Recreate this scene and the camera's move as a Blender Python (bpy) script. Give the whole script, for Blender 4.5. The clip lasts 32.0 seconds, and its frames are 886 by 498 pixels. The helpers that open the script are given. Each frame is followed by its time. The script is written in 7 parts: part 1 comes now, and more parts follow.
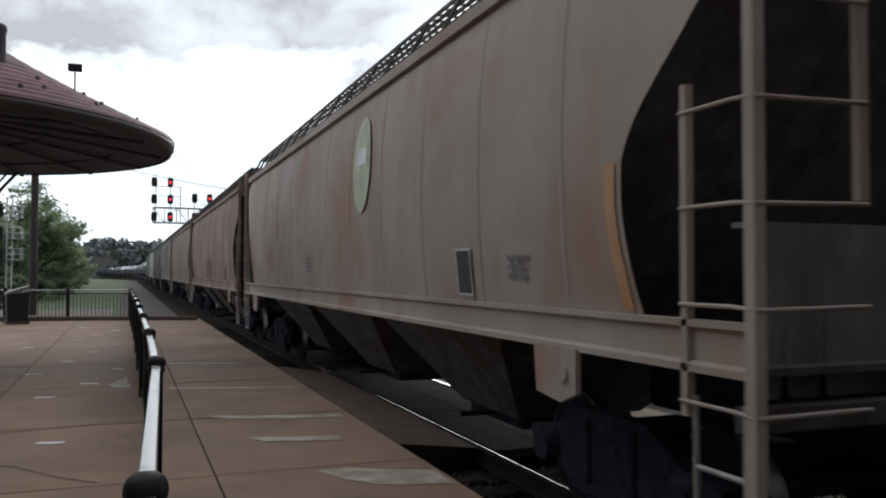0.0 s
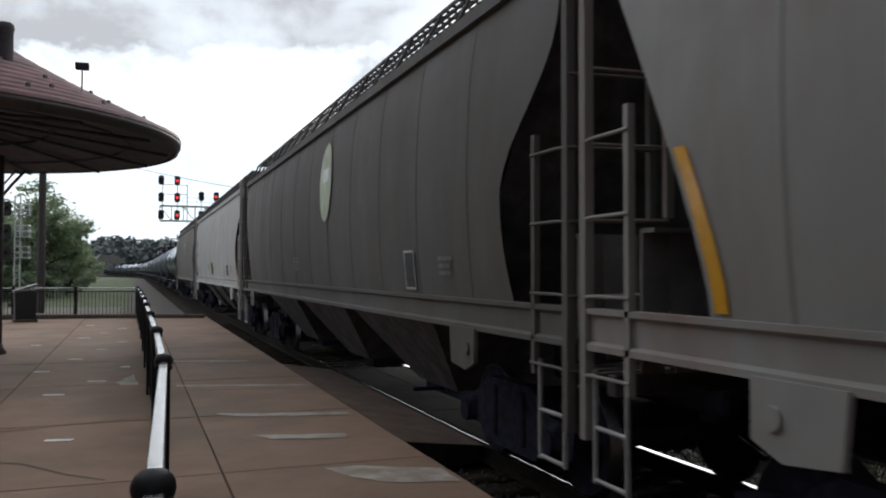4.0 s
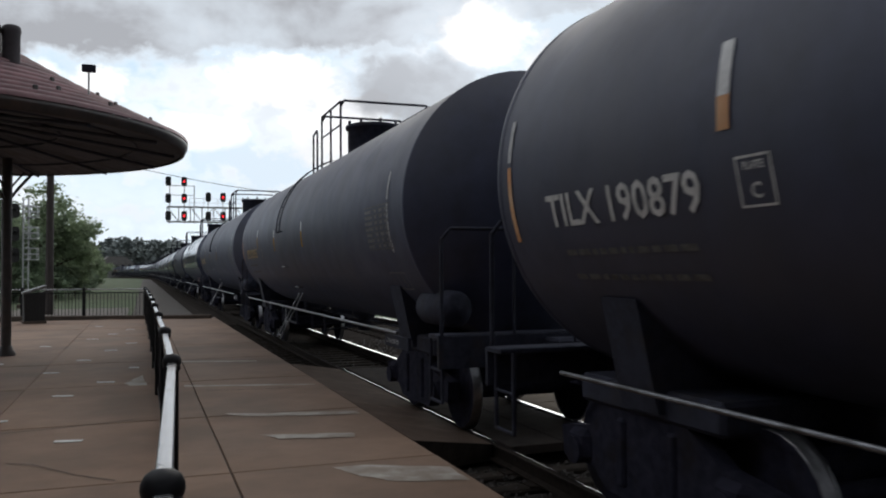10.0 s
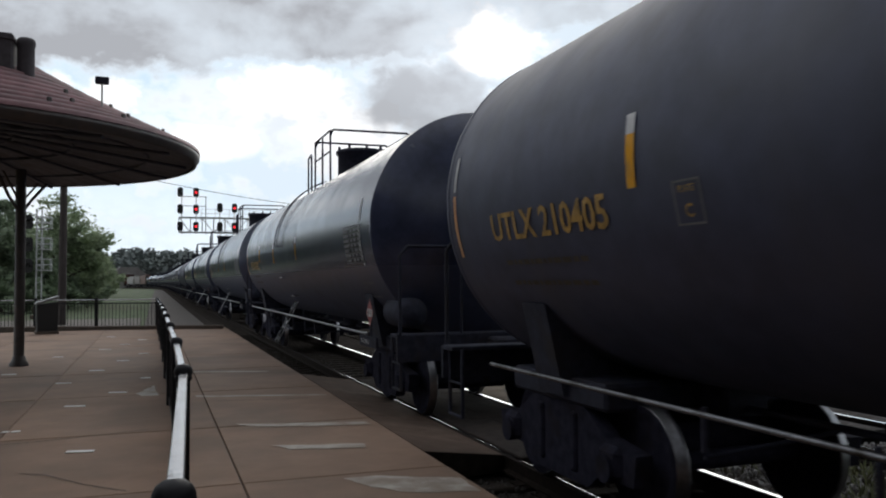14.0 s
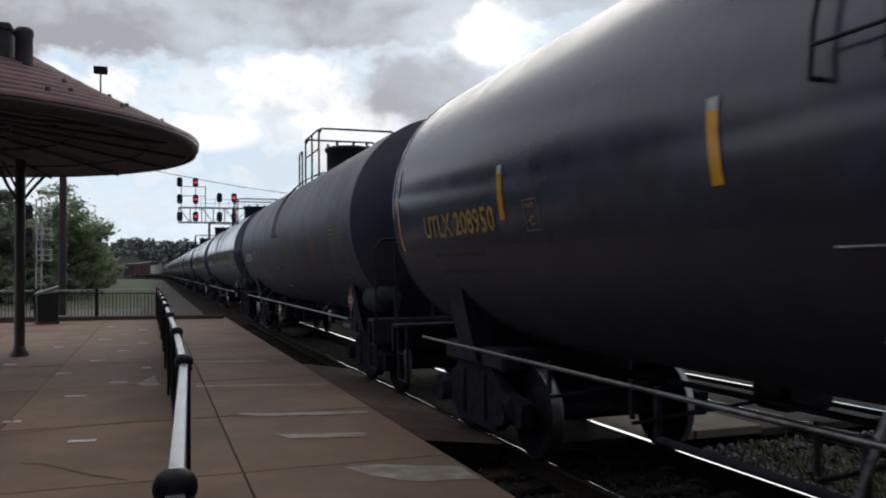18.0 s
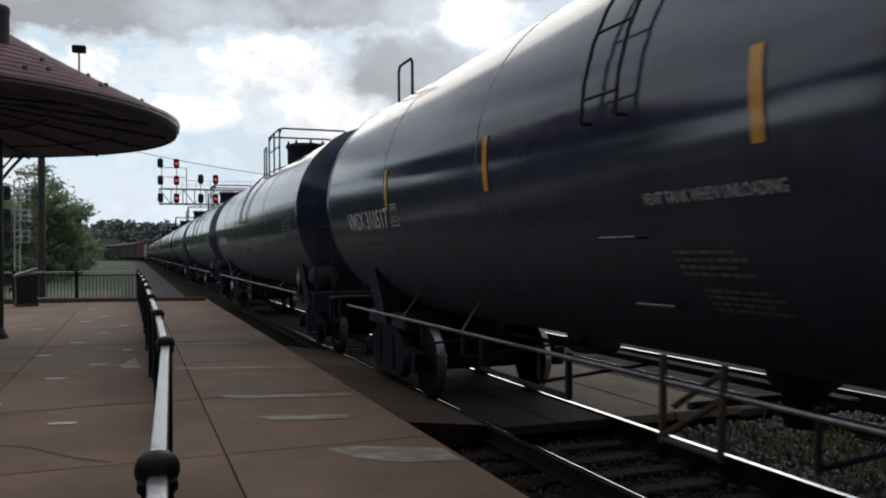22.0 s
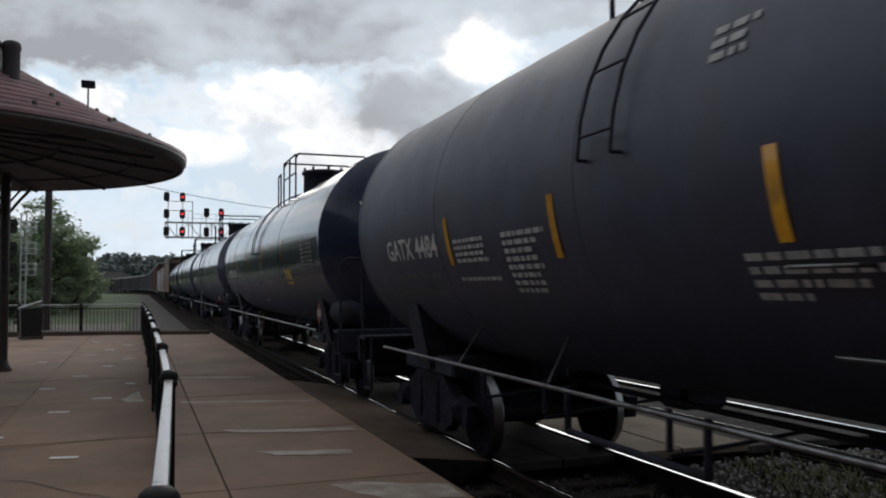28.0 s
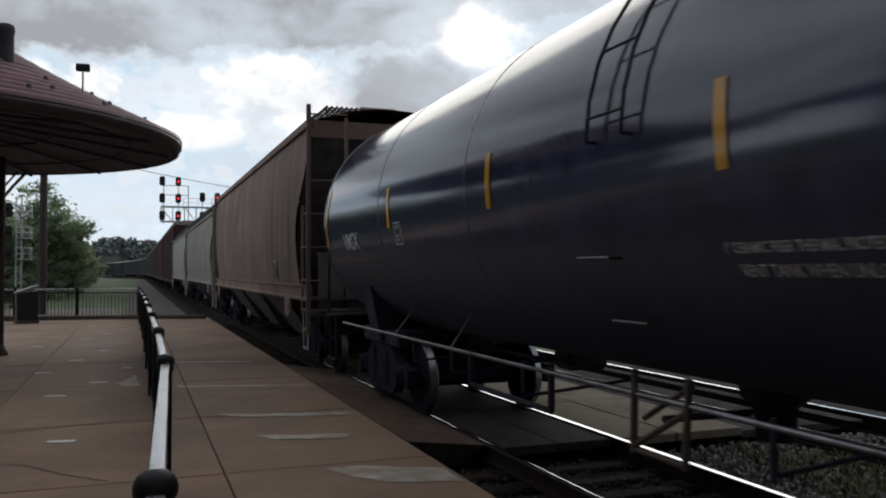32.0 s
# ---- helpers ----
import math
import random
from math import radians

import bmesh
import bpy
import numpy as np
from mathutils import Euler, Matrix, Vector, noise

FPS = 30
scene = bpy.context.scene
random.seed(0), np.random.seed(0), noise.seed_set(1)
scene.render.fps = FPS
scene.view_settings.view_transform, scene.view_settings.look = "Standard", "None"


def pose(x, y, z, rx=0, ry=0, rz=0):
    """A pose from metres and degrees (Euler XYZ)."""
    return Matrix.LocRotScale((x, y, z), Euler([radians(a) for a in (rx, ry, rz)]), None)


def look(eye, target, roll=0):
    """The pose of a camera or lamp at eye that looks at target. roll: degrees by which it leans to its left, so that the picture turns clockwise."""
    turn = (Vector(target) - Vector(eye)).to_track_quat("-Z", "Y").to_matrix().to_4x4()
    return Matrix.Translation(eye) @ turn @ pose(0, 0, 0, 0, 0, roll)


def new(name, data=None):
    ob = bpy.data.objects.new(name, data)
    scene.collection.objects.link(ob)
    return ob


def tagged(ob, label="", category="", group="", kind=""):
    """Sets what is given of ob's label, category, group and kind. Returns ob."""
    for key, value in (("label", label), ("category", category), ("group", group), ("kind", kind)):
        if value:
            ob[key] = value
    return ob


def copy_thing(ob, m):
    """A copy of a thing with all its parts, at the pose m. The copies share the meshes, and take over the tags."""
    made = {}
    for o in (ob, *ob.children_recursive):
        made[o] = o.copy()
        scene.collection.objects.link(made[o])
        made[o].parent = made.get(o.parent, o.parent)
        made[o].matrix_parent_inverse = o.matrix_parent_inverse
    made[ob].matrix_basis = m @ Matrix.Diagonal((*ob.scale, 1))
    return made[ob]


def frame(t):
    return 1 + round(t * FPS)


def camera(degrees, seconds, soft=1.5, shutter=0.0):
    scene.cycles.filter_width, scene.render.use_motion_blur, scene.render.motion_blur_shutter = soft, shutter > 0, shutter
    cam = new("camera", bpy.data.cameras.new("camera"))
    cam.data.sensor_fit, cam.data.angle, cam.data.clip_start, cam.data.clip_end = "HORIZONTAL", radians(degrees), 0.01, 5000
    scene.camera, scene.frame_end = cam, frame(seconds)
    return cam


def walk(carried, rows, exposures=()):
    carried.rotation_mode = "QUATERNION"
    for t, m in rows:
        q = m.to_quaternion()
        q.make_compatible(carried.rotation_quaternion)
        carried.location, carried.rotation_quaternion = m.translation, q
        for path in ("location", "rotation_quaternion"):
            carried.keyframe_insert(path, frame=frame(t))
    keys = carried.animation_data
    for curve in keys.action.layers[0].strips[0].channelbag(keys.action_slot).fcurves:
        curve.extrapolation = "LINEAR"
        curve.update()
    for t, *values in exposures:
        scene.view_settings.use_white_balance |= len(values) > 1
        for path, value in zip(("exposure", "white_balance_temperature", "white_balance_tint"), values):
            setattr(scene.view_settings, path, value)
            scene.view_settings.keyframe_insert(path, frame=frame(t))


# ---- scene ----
cam = camera(57.0, 32.0, soft=2.0, shutter=0.06)
EYE = (0.0, 0.0, 1.75)
# seconds, turn, tilt, lean of a phone held by hand on one spot
HELD = (
    (0.0, -21.213, 1.689, -0.101),
    (0.5, -21.375, 1.708, -0.128),
    (1.0, -21.110, 1.711, -0.096),
    (1.5, -20.897, 1.857, -0.087),
    (2.0, -20.902, 2.316, -0.098),
    (2.5, -20.656, 2.636, 0.048),
    (3.0, -20.380, 2.189, 0.200),
    (3.5, -20.773, 1.527, -0.067),
    (5.5, -20.594, 1.765, -0.019),
    (6.0, -20.366, 1.878, 0.036),
    (6.5, -20.434, 1.875, 0.042),
    (7.0, -20.779, 1.714, -0.009),
    (7.5, -21.153, 1.646, -0.014),
    (8.0, -20.887, 1.720, -0.027),
    (8.5, -20.745, 1.593, 0.228),
    (9.0, -20.894, 1.585, 0.271),
    (9.5, -20.530, 1.580, 0.322),
    (10.0, -20.289, 1.453, 0.345),
    (10.5, -20.506, 1.566, 0.364),
    (11.0, -20.330, 1.681, 0.624),
    (11.5, -20.224, 1.796, 0.578),
    (12.0, -20.122, 1.906, 0.579),
    (12.5, -20.101, 2.486, 0.636),
    (13.0, -19.809, 2.613, 0.536),
    (13.5, -19.559, 2.320, 0.483),
    (14.0, -19.540, 2.180, 0.391),
    (14.5, -19.602, 2.194, 0.392),
    (16.5, -19.691, 1.835, 0.457),
    (17.0, -19.364, 1.828, 0.557),
    (17.5, -19.234, 1.601, 0.588),
    (18.0, -19.549, 1.442, 0.507),
    (18.5, -19.476, 1.579, 0.455),
    (19.0, -19.329, 1.747, 0.427),
    (19.5, -19.550, 1.501, 0.278),
    (20.0, -19.671, 1.447, 0.273),
    (20.5, -19.695, 1.299, 0.189),
    (21.0, -19.256, 0.433, 0.552),
    (21.5, -19.999, 0.201, 0.511),
    (22.0, -20.752, 0.197, 0.388),
    (22.5, -20.776, 0.408, 0.186),
    (23.0, -21.059, 0.793, 0.003),
    (23.5, -21.252, 0.865, -0.062),
    (24.0, -20.998, 1.282, -0.022),
    (24.5, -20.572, 1.850, 0.162),
    (25.0, -20.505, 1.867, 0.128),
    (25.5, -20.774, 1.625, -0.129),
    (27.5, -20.438, 2.654, 0.130),
    (28.0, -20.426, 2.577, 0.251),
    (28.5, -20.737, 2.503, 0.081),
    (29.0, -20.745, 2.321, 0.173),
    (29.5, -20.850, 2.258, 0.177),
    (30.0, -20.871, 2.129, 0.214),
    (30.5, -20.654, 1.963, 0.261),
    (31.0, -20.520, 1.686, 0.361),
    (31.5, -20.506, 1.447, 0.346),
    (32.0, -20.686, 1.523, 0.145),
)
walk(cam, [(t, pose(*EYE, 90 + tilt, lean, turn)) for t, turn, tilt, lean in HELD],
     exposures=[(0.0, 0.72), (3.0, 0.72), (7.0, 0.46), (8.0, 0.32), (14.0, 0.34), (17.0, 0.18), (32.0, 0.13)])

# ---- world and sun: broken cloud, the sun veiled ahead beyond the train ----
SUN_TURN, SUN_HIGH = radians(24), radians(20)
SKY_BEHIND = 0.5
sky_world = bpy.data.worlds.new("sky")
scene.world = sky_world
sky_world.use_nodes = True


def build_sky():
    nt = sky_world.node_tree
    nt.nodes.clear()
    N, L = nt.nodes.new, nt.links.new

    def math_node(op, a, b=None, c=None, clamp=False):
        n = N("ShaderNodeMath")
        n.operation, n.use_clamp = op, clamp
        for i, v in enumerate((a, b, c)):
            if v is None:
                continue
            if isinstance(v, bpy.types.NodeSocket):
                L(v, n.inputs[i])
            else:
                n.inputs[i].default_value = v
        return n.outputs[0]

    def smooth(v, lo, hi):
        n = N("ShaderNodeMapRange")
        n.interpolation_type = "SMOOTHSTEP"
        L(v, n.inputs[0])
        n.inputs[1].default_value, n.inputs[2].default_value = lo, hi
        return n.outputs[0]

    out = N("ShaderNodeOutputWorld")
    tc = N("ShaderNodeTexCoord")
    sep = N("ShaderNodeSeparateXYZ")
    L(tc.outputs["Generated"], sep.inputs[0])
    x, y, z = sep.outputs
    sky = N("ShaderNodeTexSky")
    sky.sky_type, sky.sun_disc = "NISHITA", False
    sky.sun_elevation, sky.sun_rotation = SUN_HIGH, SUN_TURN
    sky.dust_density = 2.0
    # turn and height of the direction, in degrees
    turn = math_node("MULTIPLY", math_node("ARCTAN2", x, y), 57.3)
    high = math_node("MULTIPLY", math_node("ARCSINE", z), 57.3)

    def cloud_noise(scale, detail, rough, shift, distort=0.2):
        m = N("ShaderNodeMapping")
        m.inputs["Location"].default_value = shift
        m.inputs["Scale"].default_value = (1.0, 1.0, 1.45)
        L(tc.outputs["Generated"], m.inputs[0])
        n = N("ShaderNodeTexNoise")
        L(m.outputs[0], n.inputs["Vector"])
        n.inputs["Scale"].default_value, n.inputs["Detail"].default_value = scale, detail
        n.inputs["Roughness"].default_value, n.inputs["Distortion"].default_value = rough, distort
        return n.outputs[0]

    big = cloud_noise(5.0, 5, 0.5, (3.1, 1.7, 0.4))
    mid = cloud_noise(13.0, 6, 0.52, (0.3, 5.2, 1.3))
    fine = cloud_noise(34.0, 6, 0.55, (7.7, 2.2, 2.1))
    lump = math_node("ADD", math_node("MULTIPLY", mid, 0.62), math_node("MULTIPLY", fine, 0.38))

    def bank(ct, ch, wt, wh, ragged=2.6):
        """A cloud bank round a direction, its billowing outline broken by noise: 1 inside, 0 outside."""
        a = math_node("DIVIDE", math_node("SUBTRACT", turn, ct), wt)
        b = math_node("DIVIDE", math_node("SUBTRACT", high, ch), wh)
        d = math_node("SQRT", math_node("ADD", math_node("MULTIPLY", a, a), math_node("MULTIPLY", b, b)))
        d = math_node("ADD", d, math_node("MULTIPLY", math_node("SUBTRACT", lump, 0.5), ragged))
        return math_node("SUBTRACT", 1.0, smooth(d, 0.55, 1.25))

    def most(*parts):
        v = parts[0]
        for p in parts[1:]:
            v = math_node("MAXIMUM", v, p)
        return v

    # white heaps, with pale blue gaps left between them
    heaps = most(bank(9.5, 12.2, 6.0, 2.5), bank(14.0, 9.6, 5.0, 3.2), bank(-2.6, 11.9, 1.9, 1.5), bank(-8.0, 11.0, 3.4, 2.0), bank(22.8, 16.4, 3.8, 2.9), bank(3.6, 9.4, 3.6, 1.2), bank(30.0, 12.0, 6.0, 4.0))
    wisps = math_node("MULTIPLY", smooth(math_node("ADD", math_node("MULTIPLY", lump, 0.7), math_node("MULTIPLY", big, 0.3)), 0.43, 0.58), 0.72)
    veil = math_node("MULTIPLY", math_node("SUBTRACT", 1.0, smooth(high, 3.0, 10.0)), 0.42)
    cover = most(heaps, wisps, veil)
    # unseen sky overhead and behind is filled with cloud, to set the fill light
    cover = most(cover, math_node("MULTIPLY", smooth(high, 17.0, 28.0), 0.70), math_node("MULTIPLY", smooth(math_node("MULTIPLY", y, -1.0), -0.55, 0.1), 0.45))
    # grey undersides: a broad deck above, one dark puff below the sun
    wob = math_node("ADD", math_node("MULTIPLY", math_node("SUBTRACT", mid, 0.5), 5.0), math_node("MULTIPLY", math_node("SUBTRACT", fine, 0.5), 3.0))
    edge = math_node("ADD", math_node("ADD", high, wob), math_node("MULTIPLY", math_node("SUBTRACT", turn, 2.0), -0.10))
    deck = math_node("MULTIPLY", smooth(edge, 12.8, 14.8), math_node("SUBTRACT", 1.0, math_node("MULTIPLY", smooth(big, 0.42, 0.70), 0.35)))
    deck = math_node("MULTIPLY", deck, math_node("SUBTRACT", 1.0, smooth(high, 25.0, 38.0)))
    puff = math_node("MULTIPLY", bank(18.6, 12.7, 6.0, 3.3, 1.7), 0.90)
    puff2 = math_node("MULTIPLY", bank(9.5, 6.4, 6.0, 2.6), 0.34)
    puff3 = math_node("MULTIPLY", bank(28.5, 15.0, 4.5, 3.0), 0.40)
    lumps = math_node("MULTIPLY", smooth(lump, 0.40, 0.64), 0.46)
    puff4 = math_node("MULTIPLY", bank(16.6, 16.6, 3.4, 2.6, 1.8), 0.72)
    shade = most(deck, puff, puff2, puff3, puff4, lumps)
    open_sun = math_node("MULTIPLY", bank(23.4, 16.2, 2.9, 2.2, 2.2), 0.90)
    # billows inside the grey, light breaking through
    shade = math_node("MULTIPLY", shade, math_node("SUBTRACT", 1.05, math_node("MULTIPLY", smooth(mid, 0.36, 0.66), 0.22)))
    shade = math_node("MULTIPLY", shade, math_node("SUBTRACT", 1.0, open_sun), clamp=True)
    rear = smooth(math_node("MULTIPLY", y, -1.0), -0.05, 0.55)
    shade = math_node("MAXIMUM", shade, math_node("MULTIPLY", rear, 0.95))
    cover = math_node("MAXIMUM", cover, shade)
    tone = N("ShaderNodeMix")
    tone.data_type = "RGBA"
    L(shade, tone.inputs[0])
    tone.inputs[6].default_value, tone.inputs[7].default_value = (1.15, 1.17, 1.20, 1), (0.405, 0.42, 0.455, 1)
    # clouds away from the sun are lit full face
    sx, sy, sz = math.sin(SUN_TURN) * math.cos(SUN_HIGH), math.cos(SUN_TURN) * math.cos(SUN_HIGH), math.sin(SUN_HIGH)
    dot = math_node("ADD", math_node("ADD", math_node("MULTIPLY", x, sx), math_node("MULTIPLY", y, sy)), math_node("MULTIPLY", z, sz))
    face = smooth(math_node("MULTIPLY", dot, -1.0), -0.86, -0.42)
    strength = math_node("ADD", math_node("MULTIPLY", face, SKY_BEHIND), 0.86)
    # thin edges near the sun shine
    gx, gy = math_node("DIVIDE", math_node("SUBTRACT", turn, 20.5), 9.0), math_node("DIVIDE", math_node("SUBTRACT", high, 15.5), 4.5)
    halo = math_node("SUBTRACT", 1.0, smooth(math_node("ADD", math_node("MULTIPLY", gx, gx), math_node("MULTIPLY", gy, gy)), 0.0, 1.0))
    strength = math_node("ADD", strength, math_node("MULTIPLY", halo, 0.12))
    strength = math_node("ADD", strength, math_node("MULTIPLY", open_sun, 0.10))
    # duller overhead
    strength = math_node("SUBTRACT", strength, math_node("MULTIPLY", smooth(high, 22.0, 44.0), 0.34))
    # unseen rear sky is darkened, to dim faces turned that way
    strength = math_node("SUBTRACT", strength, math_node("MULTIPLY", rear, 0.80))
    cloud = N("ShaderNodeBackground")
    L(tone.outputs[2], cloud.inputs[0])
    L(strength, cloud.inputs[1])
    haze = N("ShaderNodeMix")
    haze.data_type = "RGBA"
    L(math_node("SUBTRACT", 1.0, smooth(high, 20.0, 50.0)), haze.inputs[0])
    clear = N("ShaderNodeVectorMath")
    clear.operation = "SCALE"
    clear.inputs["Scale"].default_value = 0.10
    L(sky.outputs[0], clear.inputs[0])
    L(clear.outputs[0], haze.inputs[6])
    haze.inputs[7].default_value = (0.53, 0.665, 0.79, 1)
    blue = N("ShaderNodeBackground")
    L(haze.outputs[2], blue.inputs[0])
    blue.inputs[1].default_value = 1.0
    mix = N("ShaderNodeMixShader")
    L(cover, mix.inputs[0]), L(blue.outputs[0], mix.inputs[1]), L(cloud.outputs[0], mix.inputs[2])
    L(mix.outputs[0], out.inputs[0])


build_sky()
sun = new("sun", bpy.data.lights.new("sun", "SUN"))
sun.data.energy, sun.data.angle, sun.data.color = 0.5, radians(40), (1.0, 0.95, 0.86)
sun.matrix_world = look((0, 0, 0), (-math.sin(SUN_TURN) * math.cos(SUN_HIGH), -math.cos(SUN_TURN) * math.cos(SUN_HIGH), -math.sin(SUN_HIGH)))


# ---- materials ----
def mat(name, colour, rough=0.6, metal=0.0, spread=0.12, size=6.0, stain=None, stain_at=(0.52, 0.7), stain_size=1.2,
        bump=0.0, bump_size=60.0, each=0.0, coat=0.0, streak=False, glow=0.0, stretch=(1, 1, 1), rough_spread=0.0, spec=None, blotch=None, blotch_at=(0.5, 0.68), blotch_size=0.8, tint=None):
    """A painted, stained or bare surface: fine grain, larger stains, relief, and a little change from piece to piece."""
    m = bpy.data.materials.new(name)
    m.use_nodes = True
    nt = m.node_tree
    N, L = nt.nodes.new, nt.links.new
    b = nt.nodes["Principled BSDF"]
    b.inputs["Roughness"].default_value, b.inputs["Metallic"].default_value = rough, metal
    if spec is not None:
        b.inputs["Specular IOR Level"].default_value = spec
    if coat:
        b.inputs["Coat Weight"].default_value, b.inputs["Coat Roughness"].default_value = coat, 0.12
    tc = N("ShaderNodeTexCoord")
    info = N("ShaderNodeObjectInfo")
    mp = N("ShaderNodeMapping")
    mp.inputs["Scale"].default_value = stretch
    L(tc.outputs["Object"], mp.inputs[0])
    off = N("ShaderNodeVectorMath")
    off.operation = "ADD"
    L(mp.outputs[0], off.inputs[0])
    mul = N("ShaderNodeMath")
    mul.operation = "MULTIPLY"
    mul.inputs[1].default_value = 37.0
    L(info.outputs["Random"], mul.inputs[0])
    L(mul.outputs[0], off.inputs[1])

    def noise_tex(scale, detail=5, vec=None):
        n = N("ShaderNodeTexNoise")
        n.inputs["Scale"].default_value, n.inputs["Detail"].default_value = scale, detail
        n.inputs["Roughness"].default_value = 0.6
        L(vec or off.outputs[0], n.inputs["Vector"])
        return n.outputs[0]

    grain = noise_tex(size)
    ramp = N("ShaderNodeValToRGB")
    lo = [max(0.0, c * (1 - spread)) for c in colour]
    hi = [min(1.0, c * (1 + spread)) for c in colour]
    ramp.color_ramp.elements[0].position, ramp.color_ramp.elements[1].position = 0.3, 0.7
    ramp.color_ramp.elements[0].color, ramp.color_ramp.elements[1].color = (*lo, 1), (*hi, 1)
    L(grain, ramp.inputs[0])
    col = ramp.outputs[0]
    if stain:
        vec = None
        if streak:
            st = N("ShaderNodeMapping")
            st.inputs["Scale"].default_value = (1, 1, 0.2)
            L(off.outputs[0], st.inputs[0])
            vec = st.outputs[0]
        s = noise_tex(stain_size, 4 if streak else 7, vec)
        mr = N("ShaderNodeMapRange")
        mr.inputs[1].default_value, mr.inputs[2].default_value = stain_at
        L(s, mr.inputs[0])
        mx = N("ShaderNodeMix")
        mx.data_type = "RGBA"
        L(mr.outputs[0], mx.inputs[0])
        L(col, mx.inputs[6])
        mx.inputs[7].default_value = (*stain, 1)
        col = mx.outputs[2]
    if blotch:
        mr = N("ShaderNodeMapRange")
        mr.inputs[1].default_value, mr.inputs[2].default_value = blotch_at
        L(noise_tex(blotch_size, 8), mr.inputs[0])
        mx = N("ShaderNodeMix")
        mx.data_type = "RGBA"
        L(mr.outputs[0], mx.inputs[0])
        L(col, mx.inputs[6])
        mx.inputs[7].default_value = (*blotch, 1)
        col = mx.outputs[2]
    if tint:
        # broad soft clouds of old rust
        mr = N("ShaderNodeMapRange")
        mr.interpolation_type = "SMOOTHSTEP"
        mr.inputs[1].default_value, mr.inputs[2].default_value = 0.50, 0.72
        L(noise_tex(0.55, 3), mr.inputs[0])
        mx = N("ShaderNodeMix")
        mx.data_type = "RGBA"
        L(mr.outputs[0], mx.inputs[0])
        L(col, mx.inputs[6])
        mx.inputs[7].default_value = (*tint, 1)
        col = mx.outputs[2]
    if each:
        hs = N("ShaderNodeHueSaturation")
        m2 = N("ShaderNodeMapRange")
        m2.inputs[3].default_value, m2.inputs[4].default_value = 1 - each, 1 + each
        L(info.outputs["Random"], m2.inputs[0])
        L(m2.outputs[0], hs.inputs["Value"])
        L(col, hs.inputs["Color"])
        col = hs.outputs[0]
    L(col, b.inputs["Base Color"])
    if rough_spread:
        m3 = N("ShaderNodeMapRange")
        m3.inputs[3].default_value, m3.inputs[4].default_value = max(0.03, rough - rough_spread), min(1, rough + rough_spread)
        L(noise_tex(stain_size * 1.7, 4), m3.inputs[0])
        L(m3.outputs[0], b.inputs["Roughness"])
    if bump:
        bp = N("ShaderNodeBump")
        bp.inputs["Strength"].default_value, bp.inputs["Distance"].default_value = 1.0, bump
        L(noise_tex(bump_size, 4), bp.inputs["Height"])
        L(bp.outputs[0], b.inputs["Normal"])
    if glow:
        b.inputs["Emission Color"].default_value, b.inputs["Emission Strength"].default_value = (*colour, 1), glow
    return m


M_TANK = [mat("tank_black_satin", (0.033, 0.040, 0.074), 0.22, spec=0.55, spread=0.3, size=3, stain=(0.044, 0.048, 0.070), stain_at=(0.5, 0.75), stain_size=0.9, streak=True, bump=0.0006, bump_size=2.5, rough_spread=0.12),
          mat("tank_black_dull", (0.034, 0.040, 0.074), 0.50, spread=0.3, size=3, stain=(0.044, 0.046, 0.066), stain_at=(0.48, 0.75), stain_size=0.8, streak=True, bump=0.0008, bump_size=2.5, rough_spread=0.12),
          mat("tank_black_gloss", (0.030, 0.037, 0.070), 0.13, spec=0.6, spread=0.3, size=3, stain=(0.036, 0.042, 0.068), stain_at=(0.55, 0.8), stain_size=0.9, streak=True, bump=0.0004, bump_size=2.2, rough_spread=0.07)]
def dust_below(m, low, high):
    """Dirt thrown up from the track dulls the lower flank."""
    nt = m.node_tree
    b = nt.nodes["Principled BSDF"]
    tc, sep = nt.nodes.new("ShaderNodeTexCoord"), nt.nodes.new("ShaderNodeSeparateXYZ")
    mr, mx = nt.nodes.new("ShaderNodeMapRange"), nt.nodes.new("ShaderNodeMath")
    nt.links.new(tc.outputs["Object"], sep.inputs[0])
    nt.links.new(sep.outputs[2], mr.inputs[0])
    mr.inputs[1].default_value, mr.inputs[2].default_value = high, low
    mr.inputs[3].default_value, mr.inputs[4].default_value = 0.0, 0.75
    mx.operation = "MAXIMUM"
    nt.links.new(b.inputs["Roughness"].links[0].from_socket, mx.inputs[0])
    nt.links.new(mr.outputs[0], mx.inputs[1])
    nt.links.new(mx.outputs[0], b.inputs["Roughness"])


for _m in M_TANK:
    dust_below(_m, 1.5, 2.45)
M_BLACK = mat("black_gear", (0.027, 0.029, 0.044), 0.8, spec=0.2, spread=0.4, size=9, stain=(0.032, 0.028, 0.030), stain_size=2.5, bump=0.001, bump_size=40)
M_TRUCK = mat("truck_grime", (0.025, 0.025, 0.038), 0.95, spread=0.4, size=9, stain=(0.022, 0.019, 0.021), stain_size=3, bump=0.002, bump_size=30, spec=0.06)
M_TREAD = mat("wheel_tread", (0.22, 0.22, 0.23), 0.34, 1.0, spread=0.2, size=20)
M_PIPE = mat("side_pipe_worn", (0.16, 0.16, 0.17), 0.30, 0.75, spread=0.3, size=12, stain=(0.03, 0.025, 0.02), stain_size=4)
M_STEP = mat("step_rusty", (0.055, 0.038, 0.028), 0.8, spread=0.3, size=10, stain=(0.04, 0.032, 0.03), stain_size=4)
